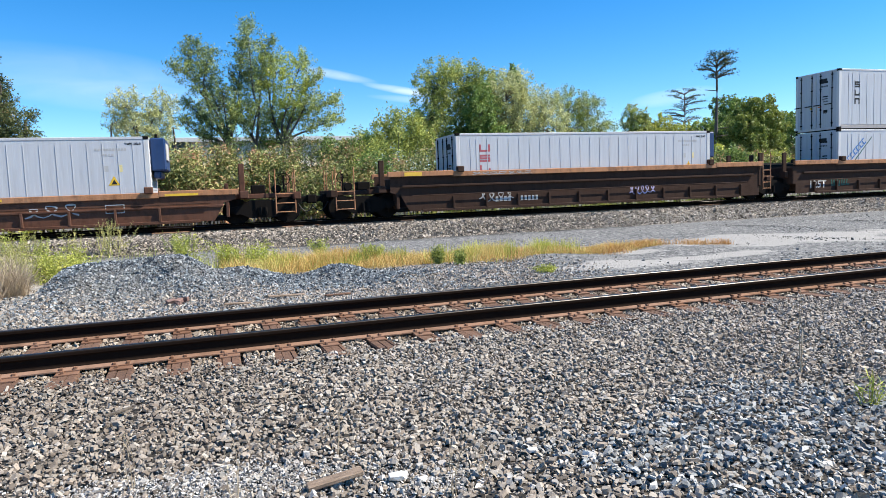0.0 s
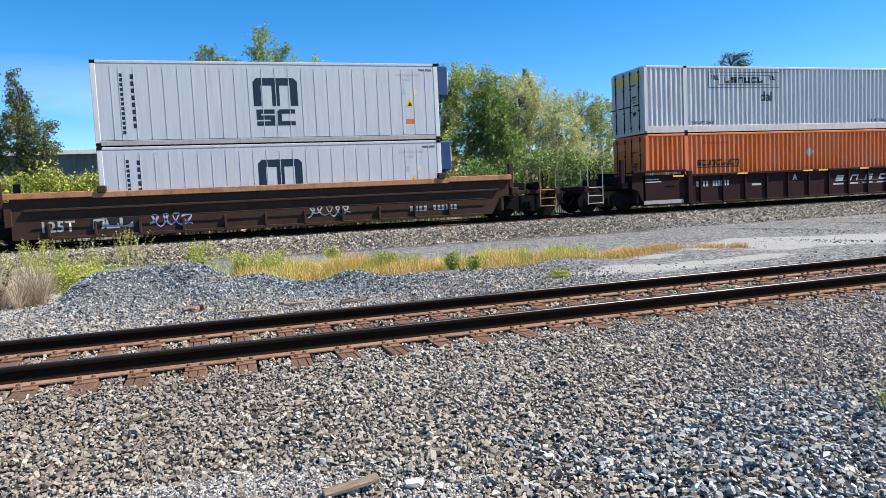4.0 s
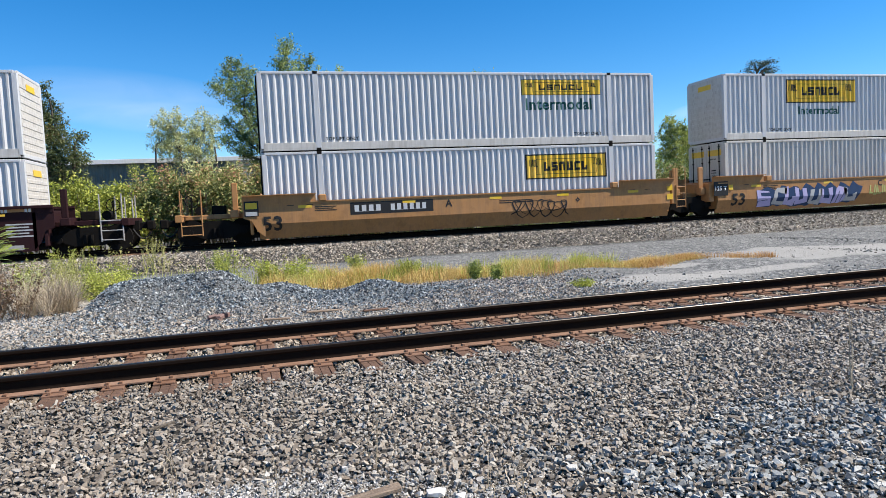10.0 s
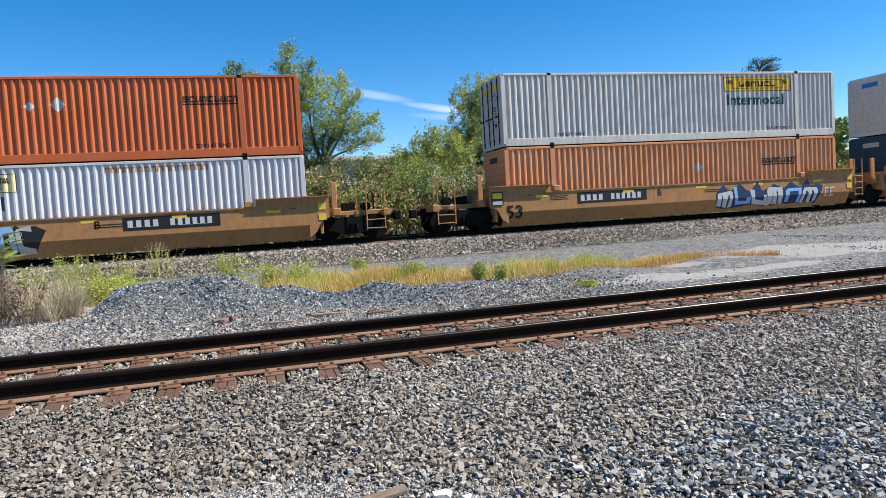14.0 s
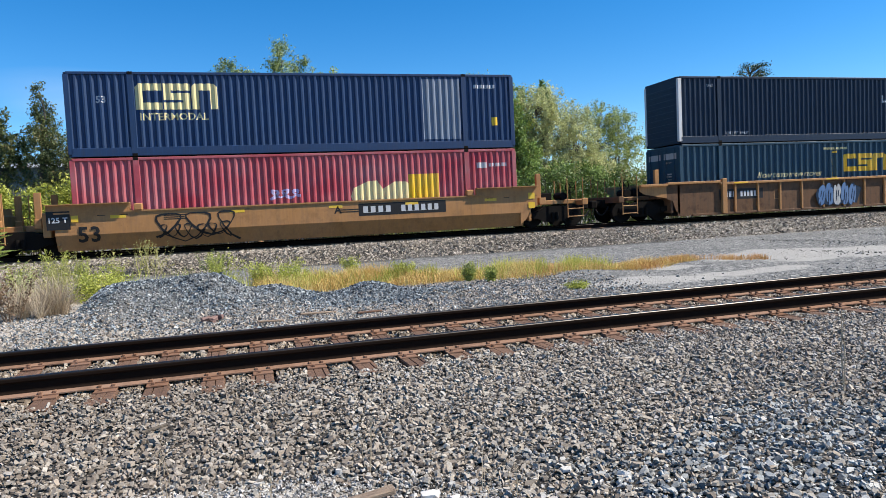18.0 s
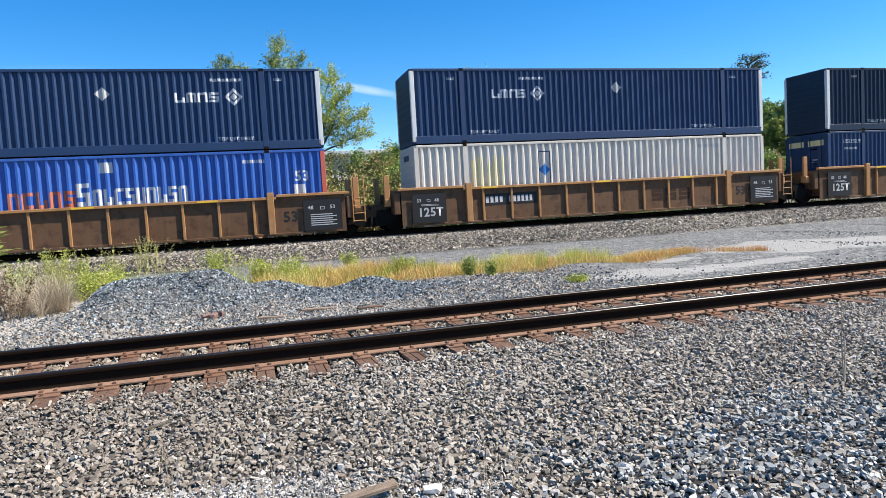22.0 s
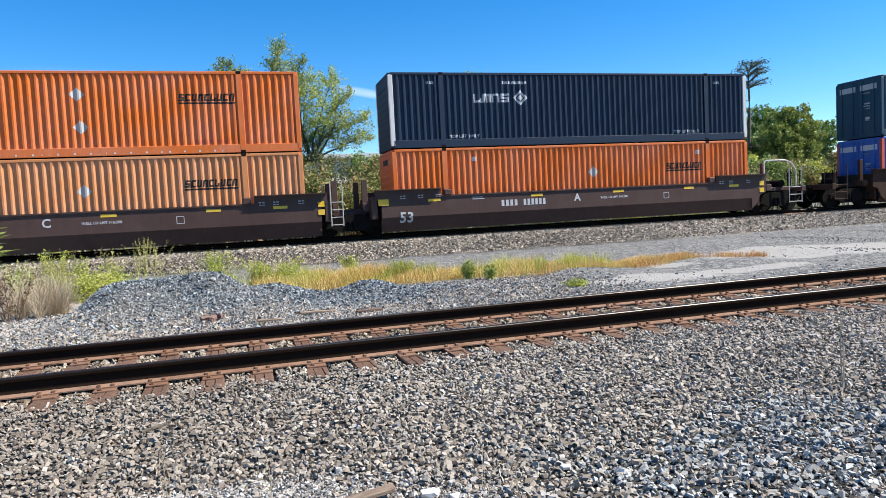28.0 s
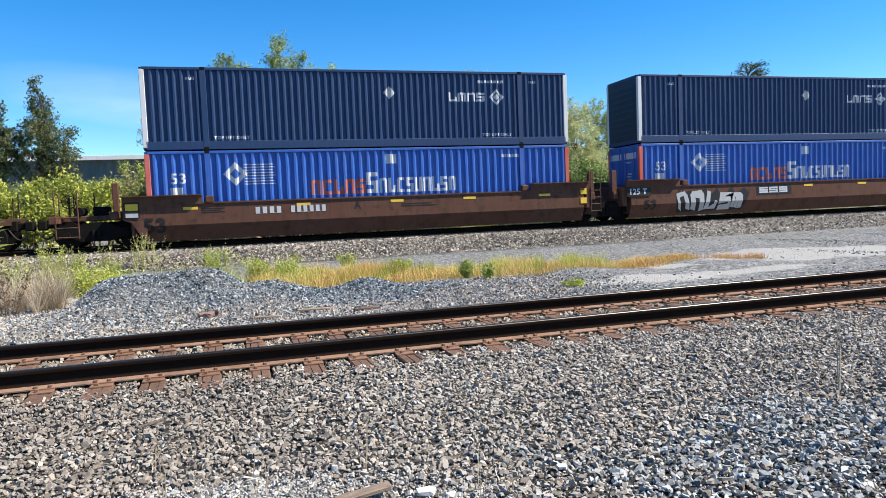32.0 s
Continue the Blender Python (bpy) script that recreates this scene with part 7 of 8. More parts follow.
OLIVE_STALK = leaf_mat("pale_olive_weed_stalk", [(0.0, (0.20, 0.21, 0.06)), (0.5, (0.42, 0.40, 0.13)), (1.0, (0.60, 0.54, 0.22))], 0.2)
BROWN_STALK = leaf_mat("brown_dead_stalk", [(0.0, (0.10, 0.062, 0.036)), (0.6, (0.20, 0.13, 0.075)), (1.0, (0.34, 0.25, 0.15))], 0.1)
GREY_STALK = leaf_mat("grey_dead_stalk", [(0.0, (0.297, 0.231, 0.153)), (1.0, (0.613, 0.520, 0.389))], 0.1)


def leaf_arrays(c, length, width, rng, droop=0.0, lift=0.9):
    """Diamond leaves about the centres c, folded along the rib, their upper sides turned mostly to the sky."""
    n = len(c)
    up = rng.normal(size=(n, 3))
    up[:, 2] += lift
    up /= np.linalg.norm(up, axis=1)[:, None]
    a = np.cross(up, rng.normal(size=(n, 3)))
    a /= np.linalg.norm(a, axis=1)[:, None] + 1e-9
    a[:, 2] -= droop
    a /= np.linalg.norm(a, axis=1)[:, None]
    b = np.cross(a, up)
    b /= np.linalg.norm(b, axis=1)[:, None] + 1e-9
    L = (length * rng.uniform(0.6, 1.3, n))[:, None]
    Wd = (width * rng.uniform(0.6, 1.3, n))[:, None]
    v = np.stack([c - a * L / 2, c + b * Wd / 2 + up * Wd * 0.2, c + a * L / 2, c - b * Wd / 2 + up * Wd * 0.2], 1)
    f = np.arange(n)[:, None] * 4 + np.array([0, 1, 2, 3])[None]
    return v.reshape(-1, 3), f


def tube_path(bm, pts, r0, r1, n=6):
    rings = []
    m = len(pts) - 1
    for i, p in enumerate(pts):
        d = (pts[min(i + 1, m)] - pts[max(i - 1, 0)]).normalized()
        q = d.to_track_quat("Z", "Y")
        r = r0 + (r1 - r0) * i / m
        rings.append([bm.verts.new(p + q @ Vector((r * math.cos(2 * math.pi * k / n), r * math.sin(2 * math.pi * k / n), 0))) for k in range(n)])
    for a, b in zip(rings, rings[1:]):
        for k in range(n):
            bm.faces.new([a[k], a[(k + 1) % n], b[(k + 1) % n], b[k]])
    bm.faces.new(rings[0][::-1])
    bm.faces.new(rings[-1])


def limb(bm, a, b, r0, r1, r, bow=0.12, steps=5, sides=6):
    a, b = Vector(a), Vector(b)
    d = (b - a).length
    side = Vector((r.uniform(-1, 1), r.uniform(-1, 1), 0)) * d * bow
    pts = [a.lerp(b, i / steps) + side * math.sin(math.pi * i / steps) + Vector((0, 0, 0.06 * d * math.sin(math.pi * i / steps))) for i in range(steps + 1)]
    tube_path(bm, pts, r0, r1, sides)
    return pts


def tree(name, label, y, masses, mat, leaf=(0.20, 0.07), per=260, stems=1, depth=1.5, seed=1, thick=0.16, category="tree", droop=0.3, spread=0.125, base=None):
    """A tree from its foliage masses (x, z, half width, half height): stems, limbs to each mass, twigs, and leaves about the twigs' tips."""
    r = random.Random(seed)
    rng = np.random.default_rng(seed)
    xs = [m[0] for m in masses]
    x0 = base if base is not None else sum(xs) / len(xs)
    t = tagged(new(name), label, category)
    t.location = (x0, y, 0.0)
    wood = bmesh.new()
    low = min(m[1] - m[3] for m in masses)
    high = max(m[1] for m in masses)
    feet = []
    for k in range(stems):
        fx = (k - (stems - 1) / 2) * 0.7
        top = Vector((fx * 2.2 + r.uniform(-0.3, 0.3), r.uniform(-0.5, 0.5), low + 0.45 * (high - low)))
        feet.append(limb(wood, (fx, r.uniform(-0.2, 0.2), -0.3), top, thick, thick * 0.55, r, 0.05, 6))
    leaves = []
    for mx, mz, rx, rz in masses:
        c = Vector((mx - x0, r.uniform(-0.5, 0.5) * depth, mz))
        stem = min(feet, key=lambda s: (s[-1] - c).length)
        start = stem[-1] if c.z > stem[-1].z + 0.3 else stem[r.choice((3, 4, 5))]
        pts = limb(wood, start, c, thick * 0.5, thick * 0.2, r, 0.10)
        n_twig = max(10, int(per * rx * rz / 6.0))
        for k in range(n_twig):
            a, u = r.uniform(0, 2 * math.pi), r.uniform(-1, 1)
            q = r.uniform(0.25, 1.0) ** 0.8 * 1.14
            s = math.sqrt(1 - u * u)
            tip = c + Vector((rx * q * s * math.cos(a), min(rx, depth) * q * s * math.sin(a), rz * q * u))
            if k % 2 == 0:
                src = pts[r.choice((3, 4, 5))]
                limb(wood, src, tip, thick * 0.13, thick * 0.04, r, 0.12, 3, 3)
            m = r.randint(26, 48)
            g = rng.normal(0, spread, (m, 3)) * np.array([1, 1, 1.15])
            leaves.append(g + np.array(tip))
    part("trunk", wood, BARK, t)
    v, f = leaf_arrays(np.concatenate(leaves), leaf[0] * 0.74, leaf[1] * 0.80, rng, droop)
    tagged(link("crown", mesh_from_arrays("crown", v, f, mat, 4), t), kind="stuff")
    return t


def plume_tree(name, label, y, base, plumes, seed, thick=0.15, leaf=(0.17, 0.055)):
    """A many-stemmed willow: boughs (leaf, x and z where its foliage begins, x and z of its tip, half width) clad in feathery shoots."""
    r = random.Random(seed)
    rng = np.random.default_rng(seed)
    t = tagged(new(name), label, "tree")
    t.location = (base, y, 0.0)
    wood = bmesh.new()
    stems = [limb(wood, (k * 0.55, r.uniform(-0.2, 0.2), -0.3), (k * 1.5, r.uniform(-0.4, 0.4), 4.6), thick, thick * 0.6, r, 0.05, 6) for k in (-1, 0, 1)]
    crowns = {}
    for mat, x0, z0, x1, z1, w in plumes:
        dy = r.uniform(-1.1, 1.1)
        a, b = Vector((x0 - base, dy * 0.6, z0)), Vector((x1 - base, dy, z1))
        stem = min(stems, key=lambda q: abs(q[-1].x - a.x))
        limb(wood, stem[-1] if a.z > 4.6 else stem[4], a, thick * 0.55, thick * 0.32, r, 0.08)
        axis = limb(wood, a, b, thick * 0.32, thick * 0.06, r, 0.05, 6)
        n = int(46 * (b - a).length * w + 22)
        for k in range(n):
            u = r.uniform(-0.12, 1.0)
            i = max(0, min(5, int(u * 6)))
            root = axis[i].lerp(axis[i + 1], max(0.0, u * 6 - i))
            spread = w * (0.35 + 1.1 * math.sin(math.pi * min(1.0, max(0.0, 0.18 + 0.78 * u)))) * 0.85
            ang = r.uniform(0, 2 * math.pi)
            q = spread * (math.sqrt(r.uniform(0.02, 1.0)) if k % 5 else r.uniform(0.9, 1.35))
            tip = root + Vector((q * math.cos(ang), q * math.sin(ang), r.uniform(-0.25, 0.55) * w + 0.1))
            if k % 3 == 0:
                limb(wood, root, tip, thick * 0.10, thick * 0.03, r, 0.1, 2, 3)
            m = r.randint(11, 26)
            # a short upswept shoot
            along = rng.uniform(-0.5, 0.5, (m, 1)) * np.array((tip - root) * 0.5 + Vector((0, 0, 0.22)))
            crowns.setdefault(mat, []).append(np.array(tip) + along + rng.normal(0, 0.075, (m, 3)))
    part("trunk", wood, BARK, t)
    for mat, pts in crowns.items():
        v, f = leaf_arrays(np.concatenate(pts), leaf[0], leaf[1], rng, -0.25, 0.6)
        tagged(link("crown", mesh_from_arrays("crown", v, f, mat, 4), t), kind="stuff")
    return t


def pine(name, label, x, y, top, seed, crown_from, reach, tiers):
    """A tall bare-stemmed pine with flat tiers of needles."""
    r = random.Random(seed)
    rng = np.random.default_rng(seed)
    t = tagged(new(name), label, "tree")
    t.location = (x, y, 0)
    wood = bmesh.new()
    tube_path(wood, [Vector((0.05 * math.sin(k), 0, top * k / 10 - 0.2)) for k in range(11)], 0.22, 0.05, 8)
    leaves = []
    for k in range(tiers):
        u = k / max(1, tiers - 1)
        z = crown_from + (top - crown_from) * u
        for j in range(7):
            a = r.uniform(0, 2 * math.pi)
            w = reach * (1.0 - 0.55 * abs(u - 0.35)) * r.uniform(0.55, 1.05)
            tip = Vector((w * math.cos(a), w * math.sin(a), z + reach * r.uniform(-0.05, 0.2)))
            limb(wood, (0, 0, z - 0.35), tip, 0.06, 0.02, r, 0.05, 3)
            for q in (0.6, 0.8, 1.0):
                leaves.append(rng.normal(0, 1, (22, 3)) * np.array([0.26, 0.26, 0.07]) + np.array((Vector((0, 0, z)).lerp(tip, q))))
    for k in range(9):
        z = crown_from * (0.45 + 0.06 * k)
        a = r.uniform(0, 2 * math.pi)
        rod(wood, (0, 0, z), (0.9 * math.cos(a), 0.9 * math.sin(a), z + 0.1), 0.03, 5)
    part("trunk", wood, BARK, t)
    v, f = leaf_arrays(np.concatenate(leaves), 0.24, 0.05, rng)
    tagged(link("crown", mesh_from_arrays("crown", v, f, NEEDLE, 4), t), kind="stuff")


def shrub(label, x, y, w, h, mat, seed, n=900, leaf=(0.22, 0.10), depth=1.2, stalks=10):
    """A thicket bush: stalks and leaves in an uneven mound."""
    r = random.Random(seed)
    rng = np.random.default_rng(seed)
    s = tagged(new("shrub"), label, "shrub", group="shrubs along the line")
    s.location = (x, y, float(ground_z(x, y)))
    wood = bmesh.new()
    tips = []
    for k in range(stalks):
        tip = Vector((r.uniform(-w, w) * 0.9, r.uniform(-depth, depth) * 0.8, h * r.uniform(0.55, 1.05)))
        limb(wood, (tip.x * 0.5, tip.y * 0.5, -0.1), tip, 0.03, 0.008, r, 0.15, 4)
        tips.append(np.array(tip))
    tagged(part("woody_base", wood, BARK, s), kind="stuff")
    clumps = []
    for k in range(n // 12):
        a = r.uniform(-1, 1)
        hz = h * (0.95 - 0.35 * a * a) * r.uniform(0.12, 1.0) ** 0.6
        c = np.array((w * a, r.uniform(-depth, depth), hz))
        if k % 4 == 0:
            c = tips[k % stalks] + rng.normal(0, 0.12, 3)
        clumps.append(rng.normal(0, 0.16, (12, 3)) + c)
    v, f = leaf_arrays(np.concatenate(clumps), leaf[0], leaf[1], rng, 0.1)
    tagged(link("foliage", mesh_from_arrays("foliage", v, f, mat, 4), s), kind="stuff")
    return s


def blades(px, py, pz, height, width, lean, rng):
    """Upright blades: slim triangles bent over at the tip."""
    n = len(px)
    a = rng.uniform(0, 2 * np.pi, n)
    h = height * rng.uniform(0.5, 1.25, n)
    w = width * rng.uniform(0.6, 1.3, n)
    base = np.stack([px, py, pz], 1)
    side = np.stack([np.cos(a), np.sin(a), 0 * a], 1)
    out = np.stack([-np.sin(a), np.cos(a), 0 * a], 1) * (lean * h * rng.uniform(-1, 1, n))[:, None]
    up = np.stack([0 * h, 0 * h, h], 1)
    w = w[:, None]
    mid = base + up * 0.55 + out * 0.35
    tip = base + up + out
    v = np.stack([base - side * w, base + side * w, mid + side * w * 0.75, mid - side * w * 0.75, tip + side * w * 0.2, tip - side * w * 0.2], 1)
    f = (np.arange(n)[:, None, None] * 6 + np.array([[0, 1, 2, 3], [3, 2, 4, 5]])[None]).reshape(-1, 4)
    return v.reshape(-1, 3), f


def grass(name, label, mat, px, py, height, width, seed, lean=0.35):
    rng = np.random.default_rng(seed)
    v, f = blades(px, py, ground_z(px, py) - 0.01, height, width, lean, rng)
    tagged(new(name, mesh_from_arrays(name, v, f, mat, 4)), label, "grass", kind="stuff")


def fan_tuft(name, label, category, x, y, h, spread, n, mat, seed, width=0.003, heads=0.0):
    """Stalks that splay from one root, some with seed heads."""
    rng = np.random.default_rng(seed)
    a = rng.uniform(0, 2 * np.pi, n)
    out = spread * np.sqrt(rng.uniform(0.0, 1.0, n))
    top = h * rng.uniform(0.3, 1.08, n) * (1.0 - 0.35 * (out / spread) ** 2)
    crowns = rng.normal(0, 0.24 * spread, (9, 3)) * np.array([1, 1, 0])
    root = crowns[rng.integers(0, 9, n)]
    base = root + rng.normal(0, 0.03, (n, 3)) * np.array([1, 1, 0]) - np.array([0, 0, 0.02])
    tip = root + np.stack([0.75 * out * np.cos(a), 0.75 * out * np.sin(a), top], 1)
    mid = base * 0.45 + tip * 0.55 + np.stack([0 * a, 0 * a, 0.10 * h * np.ones(n)], 1) + rng.normal(0, 0.05 * h, (n, 3))
    side = np.stack([-np.sin(a), np.cos(a), 0 * a], 1) * 0.5 + rng.normal(0, 0.5, (n, 3)) * np.array([1, 1, 0.2])
    w = (width * rng.uniform(0.6, 1.4, n))[:, None]
    v = np.stack([base - side * w, base + side * w, mid + side * w * 0.8, mid - side * w * 0.8, tip + side * w * 0.3, tip - side * w * 0.3], 1).reshape(-1, 3)
    f = (np.arange(n)[:, None, None] * 6 + np.array([[0, 1, 2, 3], [3, 2, 4, 5]])[None]).reshape(-1, 4)
    if heads:
        k = rng.random(n) < heads
        c = (tip[k][:, None, :] * rng.uniform(0.72, 1.0, (k.sum(), 14, 1)) + rng.normal(0, 0.016, (k.sum(), 14, 3))).reshape(-1, 3)
        lv, lf = leaf_arrays(c, 0.055, 0.014, rng, -0.5, 0.3)
        f = np.concatenate([f, lf + len(v)])
        v = np.concatenate([v, lv])
    t = tagged(new(name, mesh_from_arrays(name, v, f, mat, 4)), label, category, kind="stuff")
    t.location = (x, y, float(ground_z(x, y)))
    return t


def frond_shrub(label, x, y, h, w, mat, seed, fronds=26, pairs=11):
    """A shrub of arching stems that carry feathered leaves: pairs of leaflets along each rib."""
    r = random.Random(seed)
    s = tagged(new("shrub"), label, "shrub", group="shrubs along the line")
    s.location = (x, y, float(ground_z(x, y)))
    wood = bmesh.new()
    verts, faces = [], []
    for k in range(fronds):
        a = r.uniform(0, 2 * math.pi)
        root = Vector((0.35 * w * math.cos(a) * r.random(), 0.35 * w * math.sin(a) * r.random(), h * r.uniform(0.1, 0.85)))
        if k % 2 == 0:
            limb(wood, (root.x * 0.4, root.y * 0.4, -0.05), root, 0.012, 0.005, r, 0.1, 3, 4)
        d = Vector((math.cos(a), math.sin(a), r.uniform(0.1, 0.7))).normalized()
        length = r.uniform(0.35, 0.6)
        side = d.cross(Vector((0, 0, 1))).normalized()
        rib = [root + d * length * q / pairs + Vector((0, 0, -0.22 * length * (q / pairs) ** 2)) for q in range(pairs + 1)]
        tube_path(wood, rib, 0.004, 0.0015, 3)
        for q in range(1, pairs + 1):
            size = 0.115 * math.sin(math.pi * (0.12 + 0.8 * q / pairs)) + 0.02
            for sgn in (-1, 1):
                o = (side * sgn * 0.9 + d * 0.45 + Vector((0, 0, -0.15))).normalized()
                m = rib[q] + o * size * 0.5
                half = d * size * 0.16
                b = len(verts)
                verts += [tuple(rib[q]), tuple(m + half), tuple(rib[q] + o * size), tuple(m - half)]
                faces.append((b, b + 1, b + 2, b + 3))
    tagged(part("woody_base", wood, BARK, s), kind="stuff")
    tagged(link("foliage", mesh_from_arrays("foliage", verts, faces, mat, 4), s), kind="stuff")
    return s


def weed(label, x, y, h, w, mat, seed, stems=9, leaf=(0.10, 0.022), per=24):
    """A weed of upright stems with slim leaves up to their tips."""
    r = random.Random(seed)
    rng = np.random.default_rng(seed)
    t = tagged(new("weed"), label, "weed", group="weeds beside the tracks")
    t.location = (x, y, float(ground_z(x, y)))
    wood = bmesh.new()
    pts = []
    for k in range(stems):
        tip = Vector((r.uniform(-w, w), r.uniform(-w, w) * 0.6, h * r.uniform(0.6, 1.05)))
        path = limb(wood, (tip.x * 0.25, tip.y * 0.25, -0.03), tip, 0.006 if h > 0.45 else 0.0028, 0.0018, r, 0.08, 4)
        for q in range(per):
            u = r.uniform(0.15, 1.0) * 4
            i = min(3, int(u))
            pts.append(np.array(path[i].lerp(path[i + 1], u - i)) + rng.normal(0, 0.035, 3))
    tagged(part("woody_base", wood, mat, t), kind="stuff")
    v, f = leaf_arrays(np.array(pts), leaf[0], leaf[1], rng, -0.4)
    tagged(link("foliage", mesh_from_arrays("foliage", v, f, mat, 4), t), kind="stuff")
    return t


def build_plants():
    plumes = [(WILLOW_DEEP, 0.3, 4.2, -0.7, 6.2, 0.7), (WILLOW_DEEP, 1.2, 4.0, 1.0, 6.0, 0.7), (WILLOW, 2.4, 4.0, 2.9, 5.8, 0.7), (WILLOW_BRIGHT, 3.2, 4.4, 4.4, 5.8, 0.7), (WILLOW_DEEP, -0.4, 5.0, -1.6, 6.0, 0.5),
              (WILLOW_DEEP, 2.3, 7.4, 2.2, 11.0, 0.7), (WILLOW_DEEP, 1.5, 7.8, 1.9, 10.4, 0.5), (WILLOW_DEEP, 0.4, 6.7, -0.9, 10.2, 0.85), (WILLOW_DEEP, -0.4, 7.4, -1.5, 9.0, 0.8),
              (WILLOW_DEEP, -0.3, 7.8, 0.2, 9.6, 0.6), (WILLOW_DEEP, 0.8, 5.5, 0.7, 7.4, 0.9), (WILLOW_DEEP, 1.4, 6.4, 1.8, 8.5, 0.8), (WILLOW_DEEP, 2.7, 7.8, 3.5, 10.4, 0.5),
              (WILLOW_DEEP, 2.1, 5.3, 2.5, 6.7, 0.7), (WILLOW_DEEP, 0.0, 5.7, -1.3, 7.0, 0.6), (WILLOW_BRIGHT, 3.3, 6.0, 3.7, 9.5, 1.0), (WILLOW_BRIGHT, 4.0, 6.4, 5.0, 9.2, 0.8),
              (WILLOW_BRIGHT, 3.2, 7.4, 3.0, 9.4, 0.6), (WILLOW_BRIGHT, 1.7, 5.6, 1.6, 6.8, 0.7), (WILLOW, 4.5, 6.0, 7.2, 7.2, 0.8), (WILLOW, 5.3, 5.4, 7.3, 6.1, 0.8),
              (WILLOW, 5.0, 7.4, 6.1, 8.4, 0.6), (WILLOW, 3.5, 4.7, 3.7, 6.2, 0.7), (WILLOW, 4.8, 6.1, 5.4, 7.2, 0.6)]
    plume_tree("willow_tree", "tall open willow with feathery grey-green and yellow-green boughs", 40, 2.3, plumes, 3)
    tree("willow_tree", "small rounded pale willow beyond the thicket", 56, [(-6.0, 8.9, 1.32, 1.41), (-6.7, 7.7, 0.96, 1.04), (-5.6, 7.2, 1.4, 1.17)], WILLOW_PALE, (0.24, 0.09), 260, 2, 1.3, 4, 0.12)
    tree("willow_tree", "small rounded pale willow beyond the thicket", 57, [(-3.6, 8.6, 1.36, 1.52), (-4.1, 7.3, 1.5, 1.17)], WILLOW_PALE, (0.24, 0.09), 260, 2, 1.3, 5, 0.12)
    LEFT = [(-11.6, 9.75, 0.30, 0.55), (-11.75, 8.8, 0.55, 0.65), (-11.4, 7.9, 0.75, 0.65), (-12.0, 7.2, 0.8, 0.65), (-11.2, 6.7, 1.0, 0.7), (-10.1, 6.9, 0.42, 0.4), (-11.6, 5.8, 1.3, 0.75), (-10.3, 5.7, 0.75, 0.55), (-11.4, 4.6, 1.5, 0.9)]
    tree("broadleaf_tree", "dense dark green broadleaf tree with russet tips", 46, LEFT, DUSK, (0.22, 0.10), 380, 2, 1.5, 6, 0.16)
    tree("broadleaf_tree", "dark green broadleaf tree at the thicket's end", 47, [(-13.4, 6.3, 1.04, 1.16), (-14.6, 8.2, 1.0, 1.31), (-15.4, 7.0, 1.30, 1.96), (-14.3, 5.0, 1.6, 1.2)], DUSK, (0.28, 0.13), 260, 2, 1.5, 7, 0.16)
    WIL = [(14.1, 8.6, 1.50, 1.38), (16.2, 9.0, 1.54, 1.25), (13.8, 6.6, 1.66, 1.65), (16.6, 6.9, 2.26, 1.68), (17.0, 5.2, 2.2, 1.4), (13.6, 4.8, 1.7, 1.3), (15.4, 3.6, 2.3, 1.2), (18.4, 3.5, 2.0, 1.2)]
    tree("willow_tree", "broad bushy willow with olive leaves behind the line", 43, WIL, WILLOW, (0.22, 0.10), 360, 3, 2.0, 8, 0.13)
    tree("willow_tree", "broad yellowing willow with pale olive leaves", 43.5, [(19.1, 8.1, 1.90, 1.43), (19.9, 6.2, 2.15, 1.60), (18.4, 5.4, 2.2, 1.5), (22.0, 7.3, 1.32, 1.16), (22.0, 5.4, 1.99, 1.36), (20.6, 3.9, 2.2, 1.2), (23.2, 4.0, 1.6, 1.1)], WILLOW_PALE, (0.22, 0.10), 360, 3, 2.0, 9, 0.13)
    tree("willow_tree", "slender grey-green willow with open crown", 45, [(25.1, 7.6, 1.42, 1.23), (26.8, 7.4, 1.20, 1.24), (27.7, 6.1, 1.22, 1.05), (25.3, 5.7, 1.90, 1.24), (26.4, 4.6, 2.0, 1.1), (25.4, 3.5, 2.1, 1.1)], WILLOW, (0.2, 0.07), 330, 3, 1.5, 10, 0.13)
    tree("broadleaf_tree", "fresh green young tree before the willows", 41, [(16.4, 6.5, 1.10, 1.71), (16.8, 4.7, 1.27, 1.26)], DEEP, (0.22, 0.14), 420, 1, 1.0, 11, 0.10)
    tree("poplar_tree", "young poplar with dark sprigs above the willows", 46, [(21.0, 9.6, 0.5, 0.7), (19.3, 9.4, 0.35, 0.6), (21.4, 8.4, 0.6, 0.9)], DEEP, (0.26, 0.18), 420, 1, 0.6, 12, 0.08)
    tree("sapling", "low bushy green sapling clump", 39, [(10.2, 5.4, 1.21, 1.05), (11.4, 4.8, 1.23, 1.16), (9.8, 4.1, 1.72, 0.92)], WILLOW, (0.2, 0.10), 430, 3, 1.3, 13, 0.07)
    tree("sapling", "low dark green sapling clump", 39.5, [(8.5, 4.5, 0.94, 0.71), (6.8, 4.2, 1.31, 0.70), (7.6, 3.5, 1.6, 0.7)], DEEP, (0.2, 0.11), 420, 2, 1.3, 14, 0.07)
    tree("birch_tree", "small pale far tree", 62, [(41.9, 8.3, 1.53, 1.40), (41.9, 6.6, 2.23, 1.17), (42, 5, 2.2, 1)], WILLOW, (0.3, 0.12), 260, 2, 1.5, 15, 0.12)
